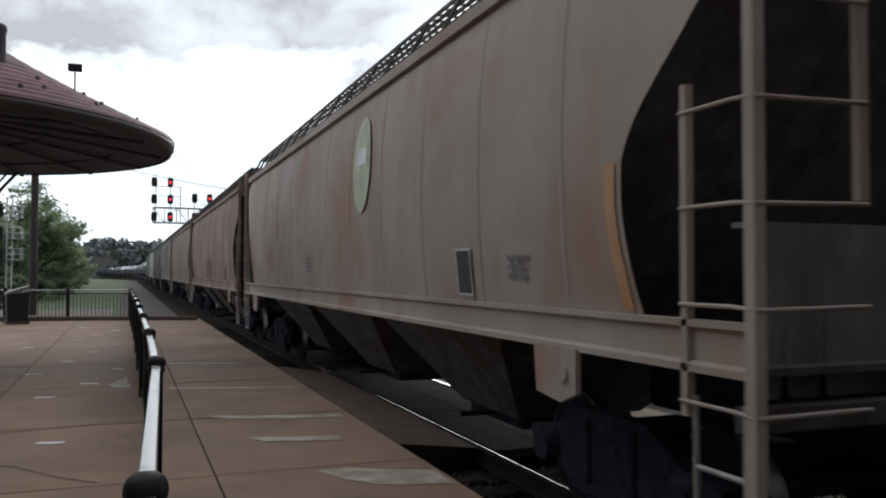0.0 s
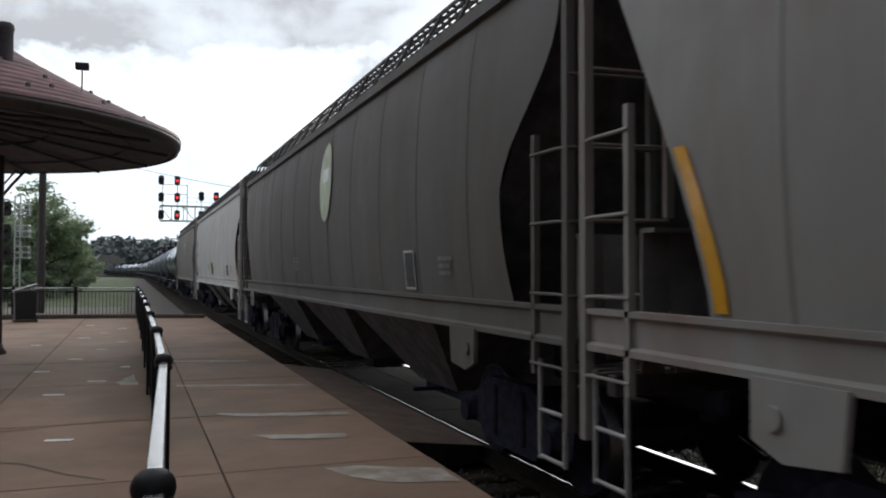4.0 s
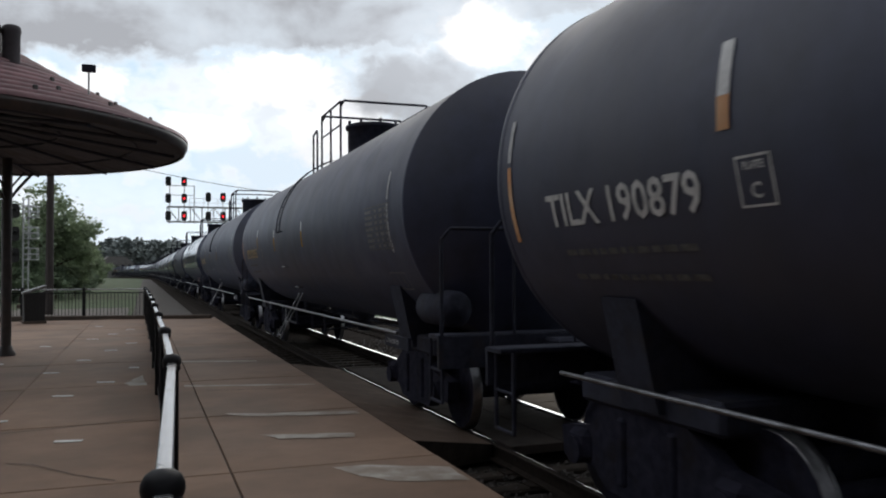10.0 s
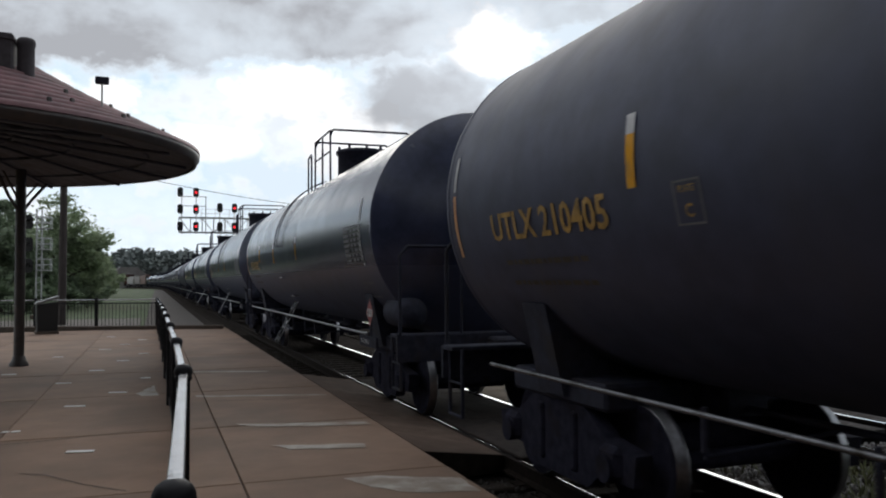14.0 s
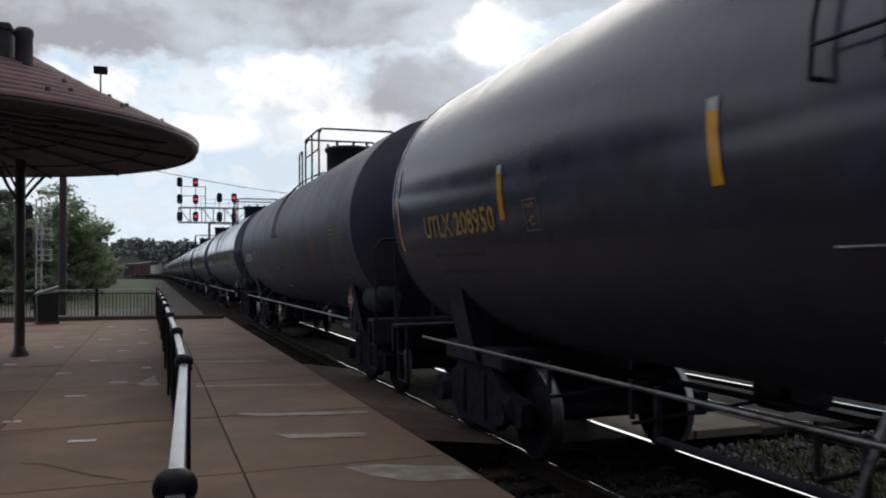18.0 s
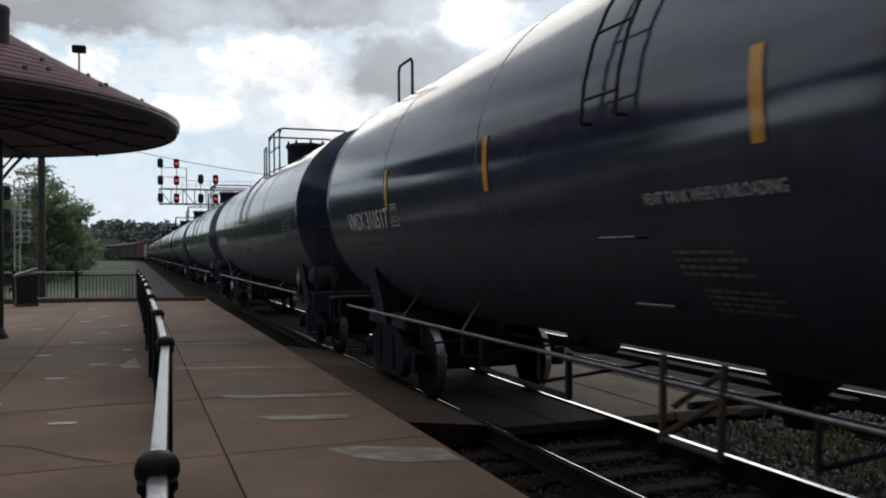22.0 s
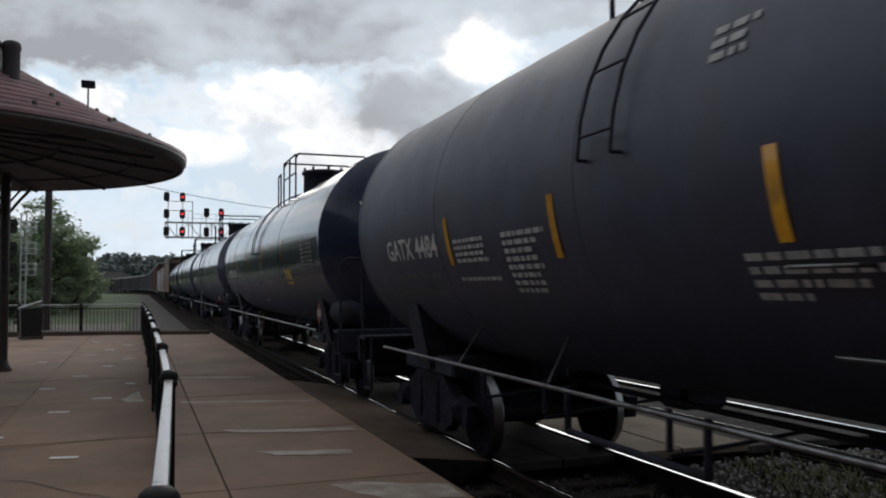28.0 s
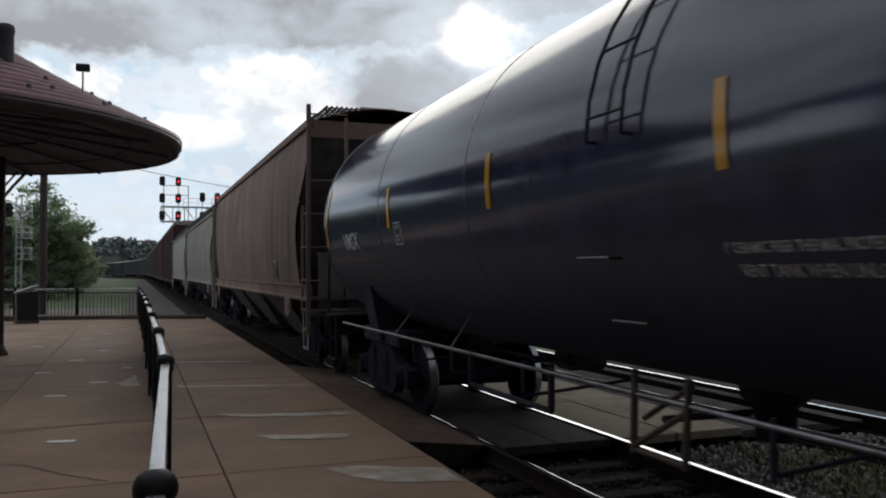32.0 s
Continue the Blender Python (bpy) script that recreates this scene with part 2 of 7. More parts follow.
M_YEL = mat("reflector_yellow", (0.66, 0.33, 0.02), 0.2, spread=0.15, size=9, stain=(0.40, 0.22, 0.05), stain_size=4, each=0.25)
M_NOTICE = mat("notice_yellow", (0.66, 0.46, 0.06), 0.55, spread=0.12, size=9, stain=(0.5, 0.36, 0.08), stain_size=4)
M_ORG = mat("reflector_faded", (0.48, 0.22, 0.08), 0.5, spread=0.2, size=9, stain=(0.52, 0.33, 0.18), stain_at=(0.5, 0.68), stain_size=2, each=0.25)
M_WHT = mat("lettering_white", (0.55, 0.55, 0.54), 0.3, spread=0.2, size=14, stain=(0.22, 0.22, 0.22), stain_at=(0.52, 0.8), stain_size=6)
M_DIM = mat("lettering_faint", (0.10, 0.098, 0.095), 0.65, spread=0.4, size=14)
M_DIMAMB = mat("lettering_faint_amber", (0.070, 0.055, 0.036), 0.65, spread=0.4, size=14)
M_MID = mat("lettering_dull", (0.15, 0.15, 0.15), 0.65, spread=0.35, size=14)
M_GRY = mat("lettering_grey", (0.40, 0.40, 0.40), 0.65, spread=0.3, size=14)
M_AMB = mat("lettering_amber", (0.42, 0.255, 0.065), 0.3, spread=0.25, size=14, stain=(0.10, 0.07, 0.03), stain_at=(0.5, 0.75), stain_size=6)
M_INK = mat("lettering_black", (0.03, 0.03, 0.032), 0.6, spread=0.3, size=14)
M_RED = mat("placard_red", (0.26, 0.06, 0.055), 0.5, spread=0.15, size=10)


def hopper_paint(name, colour, stain, at, size, blotch, rough=0.75, tint=None, spec=None):
    return mat(name, colour, rough, spread=0.16, size=1.4, stain=stain, stain_at=at, stain_size=size, streak=True, bump=0.0012, bump_size=2.0, rough_spread=0.1, blotch=blotch, blotch_at=(0.48, 0.76), blotch_size=0.7, tint=tint, spec=spec)


M_HOP = {"faded": hopper_paint("hopper_faded_grey", (0.36, 0.318, 0.285), (0.31, 0.235, 0.18), (0.44, 0.72), 0.9, (0.25, 0.20, 0.172), tint=(0.30, 0.185, 0.145)),
         "brown": hopper_paint("hopper_brown", (0.25, 0.178, 0.142), (0.155, 0.098, 0.075), (0.42, 0.62), 1.2, (0.10, 0.075, 0.066)),
         "tan": hopper_paint("hopper_tan_brown", (0.255, 0.20, 0.17), (0.17, 0.12, 0.092), (0.44, 0.64), 1.3, (0.14, 0.11, 0.095), tint=(0.19, 0.13, 0.10)),
         "grey": hopper_paint("hopper_grey", (0.27, 0.262, 0.252), (0.205, 0.178, 0.155), (0.46, 0.70), 1.0, (0.18, 0.168, 0.158), tint=(0.20, 0.145, 0.122)),
         "dark": hopper_paint("hopper_dark_grey", (0.105, 0.097, 0.092), (0.085, 0.072, 0.06), (0.45, 0.66), 1.2, (0.085, 0.078, 0.07)),
         "white": hopper_paint("hopper_white", (0.375, 0.37, 0.36), (0.31, 0.285, 0.255), (0.50, 0.75), 1.0, (0.34, 0.33, 0.315)),
         "rust": hopper_paint("hopper_rust_brown", (0.200, 0.130, 0.106), (0.125, 0.082, 0.068), (0.42, 0.66), 1.0, (0.10, 0.076, 0.068), tint=(0.24, 0.158, 0.127)),
         "slate": hopper_paint("rack_slate_grey", (0.046, 0.047, 0.052), (0.034, 0.032, 0.032), (0.45, 0.7), 0.8, (0.032, 0.032, 0.034), rough=0.95, spec=0.05),
         "maroon": hopper_paint("rack_maroon", (0.085, 0.040, 0.036), (0.055, 0.030, 0.027), (0.45, 0.7), 0.8, (0.045, 0.030, 0.028), rough=0.95, spec=0.05),
         "smoke": hopper_paint("hopper_smoke_grey", (0.165, 0.150, 0.138), (0.13, 0.105, 0.088), (0.46, 0.68), 1.1, (0.13, 0.115, 0.10))}
# Dark tone with grime; it carries the shade under and behind the hopper sides.
M_SHADE_GRIME = mat("underframe_grime", (0.085, 0.079, 0.082), 0.95, spread=0.4, size=4, stain=(0.065, 0.05, 0.042), stain_size=1.5, bump=0.002, bump_size=20, spec=0.1)
M_EMBLEM = mat("emblem_pale_green", (0.46, 0.52, 0.38), 0.7, spread=0.15, size=5, stain=(0.36, 0.34, 0.28), stain_at=(0.5, 0.75), stain_size=2)
M_EMBLEM2 = mat("emblem_pale_grey", (0.21, 0.20, 0.18), 0.7, spread=0.2, size=5, stain=(0.14, 0.12, 0.105), stain_at=(0.45, 0.7), stain_size=2)
M_RUST_FAINT = mat("rust_faint", (0.205, 0.160, 0.143), 0.9, spread=0.2, size=3, stain=(0.25, 0.232, 0.218), stain_at=(0.45, 0.62), stain_size=3, bump=0.001, bump_size=25)
M_RUST = mat("rust_bare", (0.150, 0.094, 0.080), 0.9, spread=0.3, size=3, stain=(0.21, 0.178, 0.162), stain_at=(0.48, 0.66), stain_size=3, bump=0.001, bump_size=25)
# End plate: the car's paint darkened to the tone it has in shade.
M_ENDWEB = mat("end_plate_soot", (0.19, 0.175, 0.168), 0.9, spread=0.3, size=3, stain=(0.11, 0.098, 0.09), stain_at=(0.42, 0.66), stain_size=1.4, streak=True, bump=0.001, bump_size=20, spec=0.2)
M_GRATE = mat("roof_grating", (0.075, 0.07, 0.068), 0.75, spread=0.25, size=8)
M_GALV = mat("galvanised", (0.30, 0.30, 0.30), 0.5, 0.5, spread=0.2, size=12)

M_CONC = mat("platform_concrete", (0.235, 0.148, 0.098), 0.78, spread=0.14, size=2.2, stain=(0.155, 0.099, 0.066), stain_at=(0.44, 0.66), stain_size=0.45, bump=0.0015, bump_size=45, each=0.06, rough_spread=0.12)
M_PATCH = mat("pale_patch", (0.40, 0.36, 0.31), 0.8, spread=0.2, size=7, stain=(0.27, 0.215, 0.17), stain_at=(0.45, 0.65), stain_size=3, bump=0.001)
# Apron brown is darkened to hold part of the shade beside the train.
M_APRON = mat("crossing_apron", (0.112, 0.078, 0.059), 0.9, spread=0.25, size=5, stain=(0.085, 0.060, 0.047), stain_at=(0.45, 0.65), stain_size=1.0, bump=0.002, bump_size=40, spec=0.1)
M_BIN = mat("bin_steel", (0.016, 0.017, 0.018), 0.6, spread=0.3, size=8)
M_JOINT = mat("joint_dirt", (0.055, 0.045, 0.038), 0.95, spread=0.3, size=10)
M_DASHW = mat("white_road_paint", (0.78, 0.77, 0.74), 0.6, spread=0.1, size=12, stain=(0.5, 0.46, 0.42), stain_at=(0.55, 0.75), stain_size=5)
# Rubber is darkened further to hold part of the shade under the train.
M_RUBBER = mat("crossing_rubber", (0.038, 0.031, 0.028), 0.95, spread=0.3, size=7, stain=(0.05, 0.039, 0.033), stain_size=1.2, bump=0.002, bump_size=40, spec=0.1)
M_TOPRAIL = mat("fence_top_worn", (0.50, 0.505, 0.52), 0.27, 0.8, spread=0.12, size=20, stain=(0.12, 0.12, 0.125), stain_at=(0.55, 0.8), stain_size=6, stretch=(1, 1, 1))
M_YARD = mat("yard_gravel", (0.15, 0.135, 0.12), 0.95, spread=0.3, size=4, stain=(0.19, 0.17, 0.14), stain_size=0.4, bump=0.01, bump_size=20)
M_CURB = mat("platform_edge", (0.105, 0.082, 0.068), 0.9, spread=0.25, size=6, stain=(0.06, 0.048, 0.04), stain_size=1.5, bump=0.003, bump_size=30, spec=0.2)
M_TIMBER = mat("crossing_deck", (0.225, 0.188, 0.148), 0.9, spread=0.15, size=5, stain=(0.155, 0.128, 0.10), stain_size=1.2, bump=0.002, bump_size=30, each=0.06, spec=0.03)
M_PALEGRIT = mat("pale_grit", (0.085, 0.08, 0.078), 0.95, spread=0.4, size=14, stain=(0.05, 0.046, 0.042), stain_at=(0.45, 0.65), stain_size=3, spec=0.0)
M_TIE = mat("sleeper", (0.030, 0.024, 0.020), 0.95, spread=0.35, size=6, bump=0.004, bump_size=18, each=0.2, spec=0.1)
M_BALLAST = mat("ballast_bed", (0.050, 0.044, 0.040), 0.95, spread=0.5, size=26, stain=(0.028, 0.024, 0.02), stain_size=2, bump=0.02, bump_size=22, spec=0.0)
M_STONE = mat("ballast_stone", (0.062, 0.056, 0.052), 0.95, spread=0.4, size=8, each=0.2, bump=0.002, spec=0.15)
M_PALESTONE = mat("pale_stone", (0.25, 0.24, 0.235), 0.95, spread=0.45, size=9, bump=0.002, spec=0.1)
M_RAILTOP = mat("rail_polished", (0.62, 0.62, 0.63), 0.16, 1.0, spread=0.05, size=30, stretch=(8, 0.3, 8))
M_RAILWEB = mat("rail_rust", (0.022, 0.017, 0.014), 0.95, spread=0.3, size=9, bump=0.002, spec=0.1)
M_FENCE = mat("fence_black_paint", (0.011, 0.011, 0.013), 0.55, spec=0.2, spread=0.3, size=14, stain=(0.06, 0.055, 0.05), stain_at=(0.58, 0.8), stain_size=5, rough_spread=0.08)
M_TILE = mat("roof_tile_red", (0.165, 0.075, 0.080), 0.5, spread=0.3, size=3, stain=(0.10, 0.055, 0.060), stain_size=1.4, bump=0.004, bump_size=12, each=0.22)
M_SOFFIT = mat("soffit_boards", (0.085, 0.093, 0.125), 0.75, spread=0.25, size=4, stain=(0.05, 0.045, 0.042), stain_size=1.3, bump=0.002, bump_size=20)
M_STEELD = mat("dark_steel", (0.045, 0.036, 0.033), 0.5, spread=0.3, size=8, stain=(0.075, 0.05, 0.04), stain_size=3)
M_CHIM = mat("chimney_brick", (0.060, 0.052, 0.056), 0.85, spread=0.25, size=8, stain=(0.045, 0.04, 0.043), stain_size=2, bump=0.004, bump_size=30)
M_ALU = mat("signal_aluminium", (0.52, 0.53, 0.54), 0.45, 0.3, spread=0.12, size=8)
M_SIGBLK = mat("signal_black", (0.02, 0.02, 0.02), 0.55, spread=0.3, size=8)
M_LAMPR = mat("signal_lamp_red", (0.9, 0.03, 0.04), 0.3, glow=1.5)
M_LAMPOFF = mat("signal_lamp_unlit", (0.05, 0.05, 0.05), 0.15, spread=0.1)
M_POLE = mat("wood_pole", (0.055, 0.045, 0.042), 0.9, spread=0.3, size=5, bump=0.004, bump_size=16, stretch=(5, 5, 0.5))
M_GRASS = mat("grass_ground", (0.080, 0.112, 0.052), 0.95, spread=0.45, size=0.9, stain=(0.095, 0.088, 0.055), stain_at=(0.5, 0.7), stain_size=0.12, bump=0.05, bump_size=3)
M_WEED = mat("weed_leaf", (0.085, 0.092, 0.036), 0.85, spread=0.4, size=5, stain=(0.13, 0.11, 0.045), stain_size=3)
M_GRAVEL = mat("gravel_path", (0.085, 0.074, 0.066), 0.95, spread=0.35, size=20, stain=(0.10, 0.085, 0.07), stain_size=0.6, bump=0.008, bump_size=30)
# Leaf colours are raised above real foliage, to stand for haze.
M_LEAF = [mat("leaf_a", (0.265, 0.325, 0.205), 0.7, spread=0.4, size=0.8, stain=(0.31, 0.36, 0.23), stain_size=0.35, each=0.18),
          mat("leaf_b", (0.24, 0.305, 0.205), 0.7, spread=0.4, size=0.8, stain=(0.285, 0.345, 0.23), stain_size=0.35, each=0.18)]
def let_light_through(m, share):
    """Thin leaves pass part of the light."""
    nt = m.node_tree
    b, out = nt.nodes["Principled BSDF"], nt.nodes["Material Output"]
    tr, mx = nt.nodes.new("ShaderNodeBsdfTranslucent"), nt.nodes.new("ShaderNodeMixShader")
    nt.links.new(b.inputs["Base Color"].links[0].from_socket, tr.inputs[0])
    mx.inputs[0].default_value = share
    nt.links.new(b.outputs[0], mx.inputs[1])
    nt.links.new(tr.outputs[0], mx.inputs[2])
    nt.links.new(mx.outputs[0], out.inputs[0])


for _m in M_LEAF:
    let_light_through(_m, 0.55)
# Woods and hill are paled and greyed: distance haze put into the colour.
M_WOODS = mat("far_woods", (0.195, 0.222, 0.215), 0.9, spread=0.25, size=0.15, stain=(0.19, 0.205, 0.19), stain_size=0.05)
M_BARK = mat("bark", (0.075, 0.058, 0.044), 0.95, spread=0.3, size=4, bump=0.01, bump_size=10)
M_HOUSEW = mat("house_wall", (0.42, 0.41, 0.40), 0.8, spread=0.1, size=1)
M_HOUSER = mat("house_roof", (0.20, 0.185, 0.18), 0.85, spread=0.2, size=1)
M_GLASS = mat("dark_glass", (0.03, 0.035, 0.04), 0.08, spread=0.1)
M_WIRE = mat("cable", (0.03, 0.03, 0.03), 0.6)
M_BINTOP = mat("bin_lid", (0.16, 0.165, 0.16), 0.4, spread=0.2, size=8)


# ---- building helpers ----
class Form:
    """Collects the corners and faces of one mesh."""

    def __init__(self):
        self.v, self.f, self.round = [], [], []

    def add(self, verts, faces, smooth=False):
        n = len(self.v)
        self.v += [tuple(p) for p in verts]
        self.f += [tuple(i + n for i in f) for f in faces]
        self.round += [smooth] * len(faces)
        return self

    def box(self, c, s, turn=None, bevel=0.0):
        x, y, z = (a / 2 for a in s)
        if bevel:
            b = min(bevel, x * 0.9, y * 0.9, z * 0.9)
            pts, faces, k = [], [], {}
            for sx in (-1, 1):
                for sy in (-1, 1):
                    for sz in (-1, 1):
                        for ax, d in ((0, (0, b, b)), (1, (b, 0, b)), (2, (b, b, 0))):
                            k[(sx, sy, sz, ax)] = len(pts)
                            pts.append(Vector((sx * (x - d[0]), sy * (y - d[1]), sz * (z - d[2]))))
            q = lambda *a: k[a]
            for s1 in (-1, 1):
                o = 1 if s1 > 0 else -1
                rings = ([q(s1, a, c2, 0) for a, c2 in ((-1, -1), (1, -1), (1, 1), (-1, 1))],
                         [q(a, s1, c2, 1) for a, c2 in ((-1, -1), (-1, 1), (1, 1), (1, -1))],
                         [q(a, c2, s1, 2) for a, c2 in ((-1, -1), (1, -1), (1, 1), (-1, 1))])
                for r in rings:
                    faces.append(r if o > 0 else r[::-1])
            for s1 in (-1, 1):
                for s2 in (-1, 1):
                    faces.append([q(s1, s2, -1, 0), q(s1, s2, 1, 0), q(s1, s2, 1, 1), q(s1, s2, -1, 1)])
                    faces.append([q(s1, -1, s2, 0), q(s1, 1, s2, 0), q(s1, 1, s2, 2), q(s1, -1, s2, 2)])
                    faces.append([q(-1, s1, s2, 1), q(1, s1, s2, 1), q(1, s1, s2, 2), q(-1, s1, s2, 2)])
                    for s3 in (-1, 1):
                        faces.append([q(s1, s2, s3, 0), q(s1, s2, s3, 1), q(s1, s2, s3, 2)])
        else:
            pts = [Vector((a, b, d)) for a in (-x, x) for b in (-y, y) for d in (-z, z)]
            faces = [(0, 1, 3, 2), (4, 6, 7, 5), (0, 4, 5, 1), (2, 3, 7, 6), (0, 2, 6, 4), (1, 5, 7, 3)]
        if turn is not None:
            pts = [turn @ p for p in pts]
        c = Vector(c)
        return self.add([p + c for p in pts], faces)

    def rod(self, a, b, r, n=8, r2=None, caps=True):
        a, b = Vector(a), Vector(b)
        d = (b - a).normalized()
        u = d.orthogonal().normalized()
        w = d.cross(u)
        r2 = r if r2 is None else r2
        ring = [(math.cos(2 * math.pi * i / n), math.sin(2 * math.pi * i / n)) for i in range(n)]
        pts = [a + (u * p + w * q) * r for p, q in ring] + [b + (u * p + w * q) * r2 for p, q in ring]
        self.add(pts, [(i, (i + 1) % n, n + (i + 1) % n, n + i) for i in range(n)], True)
        if caps:
            self.add(pts, [tuple(range(n))[::-1], tuple(range(n, 2 * n))])
        return self

    def path(self, pts, r, n=8):
        for a, b in zip(pts, pts[1:]):
            self.rod(a, b, r, n)
        return self

    def slab(self, poly, axis, lo, hi):
        """A flat outline pushed through along an axis (0, 1 or 2); the outline's two numbers are the other axes in order."""
        def put(p, h):
            q = list(p)
            q.insert(axis, h)
            return q
        n = len(poly)
        pts = [put(p, lo) for p in poly] + [put(p, hi) for p in poly]
        return self.add(pts, [tuple(range(n))[::-1], tuple(range(n, 2 * n))] + [(i, (i + 1) % n, n + (i + 1) % n, n + i) for i in range(n)])

    def spin(self, prof, axis=2, n=24, centre=(0, 0, 0), smooth=True):
        """A profile of (radius, height) pairs turned round an axis."""
        pts = []
        for r, h in prof:
            for i in range(n):
                a = 2 * math.pi * i / n
                p = [r * math.cos(a), r * math.sin(a)]
                p.insert(axis, h)
                pts.append(Vector(p) + Vector(centre))
        faces = [(j * n + i, j * n + (i + 1) % n, (j + 1) * n + (i + 1) % n, (j + 1) * n + i) for j in range(len(prof) - 1) for i in range(n)]
        return self.add(pts, faces, smooth)

    def grid(self, rows, smooth=True):
        n = len(rows[0])
        return self.add([p for r in rows for p in r], [(j * n + i, j * n + i + 1, (j + 1) * n + i + 1, (j + 1) * n + i) for j in range(len(rows) - 1) for i in range(n - 1)], smooth)

    def mesh(self, name, *mats):
        me = bpy.data.meshes.new(name)
        me.from_pydata(self.v, [], self.f)
        me.polygons.foreach_set("use_smooth", self.round)
        for m in mats:
            me.materials.append(m)
        bm = bmesh.new()
        bm.from_mesh(me)
        bmesh.ops.recalc_face_normals(bm, faces=bm.faces)
        bm.to_mesh(me)
        bm.free()
        me.update()
        return me


def part(name, form, material, parent, label="", m=None):
    """One mesh object under a thing or a part; form is a Form or a finished mesh."""
    me = form if isinstance(form, bpy.types.Mesh) else form.mesh(name, material)
    ob = new(name, me)
    ob.parent = parent
    if m is not None:
        ob.matrix_basis = m
    if label:
        ob["label"] = label
    if name in ("lettering", "spray_marking", "lid_bolts"):
        tagged(ob, kind="stuff")
    return ob


def thing(name, label, category, m=None, group="", kind="", form=None, material=None):
    ob = new(name, form.mesh(name, material) if form else None)
    if m is not None:
        ob.matrix_basis = m
    return tagged(ob, label, category, group, kind)


def letters(text, size, material, wide=1.0, align="LEFT"):
    """Flat lettering as a mesh with its base line on y = 0."""
    c = bpy.data.curves.new("lettering", "FONT")
    c.body, c.size, c.align_x = text, size, align
    c.resolution_u, c.offset = 2, size * 0.018
    o = bpy.data.objects.new("lettering", c)
    me = bpy.data.meshes.new_from_object(o)
    bpy.data.objects.remove(o)
    bm = bmesh.new()
    bm.from_mesh(me)
    for v in bm.verts:
        v.co.x *= wide
    lo, hi = min((v.co.y for v in bm.verts), default=0), max((v.co.y for v in bm.verts), default=0)
    h = math.floor(lo / 0.06) * 0.06 + 0.06
    while h < hi:
        bmesh.ops.bisect_plane(bm, geom=bm.verts[:] + bm.edges[:] + bm.faces[:], plane_co=(0, h, 0), plane_no=(0, 1, 0))
        h += 0.06
    bm.to_mesh(me)
    bm.free()
    me.materials.clear()
    me.materials.append(material)
    return me


def apart(me):
    """The separate letters of a flat lettering mesh, as meshes of their own."""
    bm = bmesh.new()
    bm.from_mesh(me)
    left, found = set(bm.faces), []
    while left:
        todo = [left.pop()]
        group = set(todo)
        while todo:
            f = todo.pop()
            for v in f.verts:
                for g in v.link_faces:
                    if g in left:
                        left.remove(g)
                        group.add(g)
                        todo.append(g)
        found.append(sorted(group, key=lambda f: f.index))
    out = []
    for group in sorted(found, key=lambda g: min(v.co.x for f in g for v in f.verts)):
        verts = list({v: 0 for f in group for v in f.verts})
        at = {v: i for i, v in enumerate(verts)}
        one = bpy.data.meshes.new("letter")
        one.from_pydata([tuple(v.co) for v in verts], [], [[at[v] for v in f.verts] for f in group])
        one.materials.append(me.materials[0])
        out.append(one)
    bm.free()
    return out


def bars(lines, size, material):
    """Illegible writing: rows of small plain bars; lines gives each row's length."""
    f = Form()
    for k, w in enumerate(lines):
        x = 0.0
        rnd = random.Random(k * 7 + int(w * 100))
        while x < w:
            d = min(w - x, rnd.uniform(0.5, 1.6) * size * 2.2)
            y = -k * size * 1.75
            f.add([(x, y, 0), (x + d, y, 0), (x + d, y + size, 0), (x, y + size, 0)], [(0, 1, 2, 3)])
            x += d + size * 0.7
    return f.mesh("lettering", material)


def table_lines():
    f = Form()
    rnd = random.Random(3)
    for k in range(7):
        y = 0.03 + k * 0.074
        for x, w in ((0.03, 0.40), (0.49, 0.14), (0.70, 0.16), (0.93, 0.17)):
            w2 = w * rnd.uniform(0.6, 1)
            f.add([(x, y, 0), (x + w2, y, 0), (x + w2, y + 0.036, 0), (x, y + 0.036, 0)], [(0, 1, 2, 3)])
    return f.mesh("lettering", M_MID)


def outline(w, h, t, inner=()):
    """A rectangle of thin strips, with inner dividing lines ('h' or 'v', share)."""
    f = Form()
    def strip(x0, y0, x1, y1):
        f.add([(x0, y0, 0), (x1, y0, 0), (x1, y1, 0), (x0, y1, 0)], [(0, 1, 2, 3)])
    strip(0, 0, w, t), strip(0, h - t, w, h), strip(0, t, t, h - t), strip(w - t, t, w, h - t)
    for k, s in inner:
        if k == "h":
            strip(t, h * s, w - t, h * s + t * 0.7)
        else:
            strip(w * s, t, w * s + t * 0.7, h - t)
    return f


# ---- the track's line: straight past the platform, then a long bend ----
TRACK_X, RAIL_Z, BEND_Y, BEND_R = 4.39, -0.15, 240.0, 800.0


def on_track(s, across=0.0, up=0.0):
    """Place and heading in degrees at s metres along the track."""
    a = max(0.0, (s - BEND_Y) / BEND_R)
    x, y = (TRACK_X, s) if a == 0 else (TRACK_X - BEND_R * (1 - math.cos(a)), BEND_Y + BEND_R * math.sin(a))
    drop = -1e-5 * max(0.0, s - BEND_Y) ** 2
    return (x + across * math.cos(a), y + across * math.sin(a), RAIL_Z + drop + up), math.degrees(a)


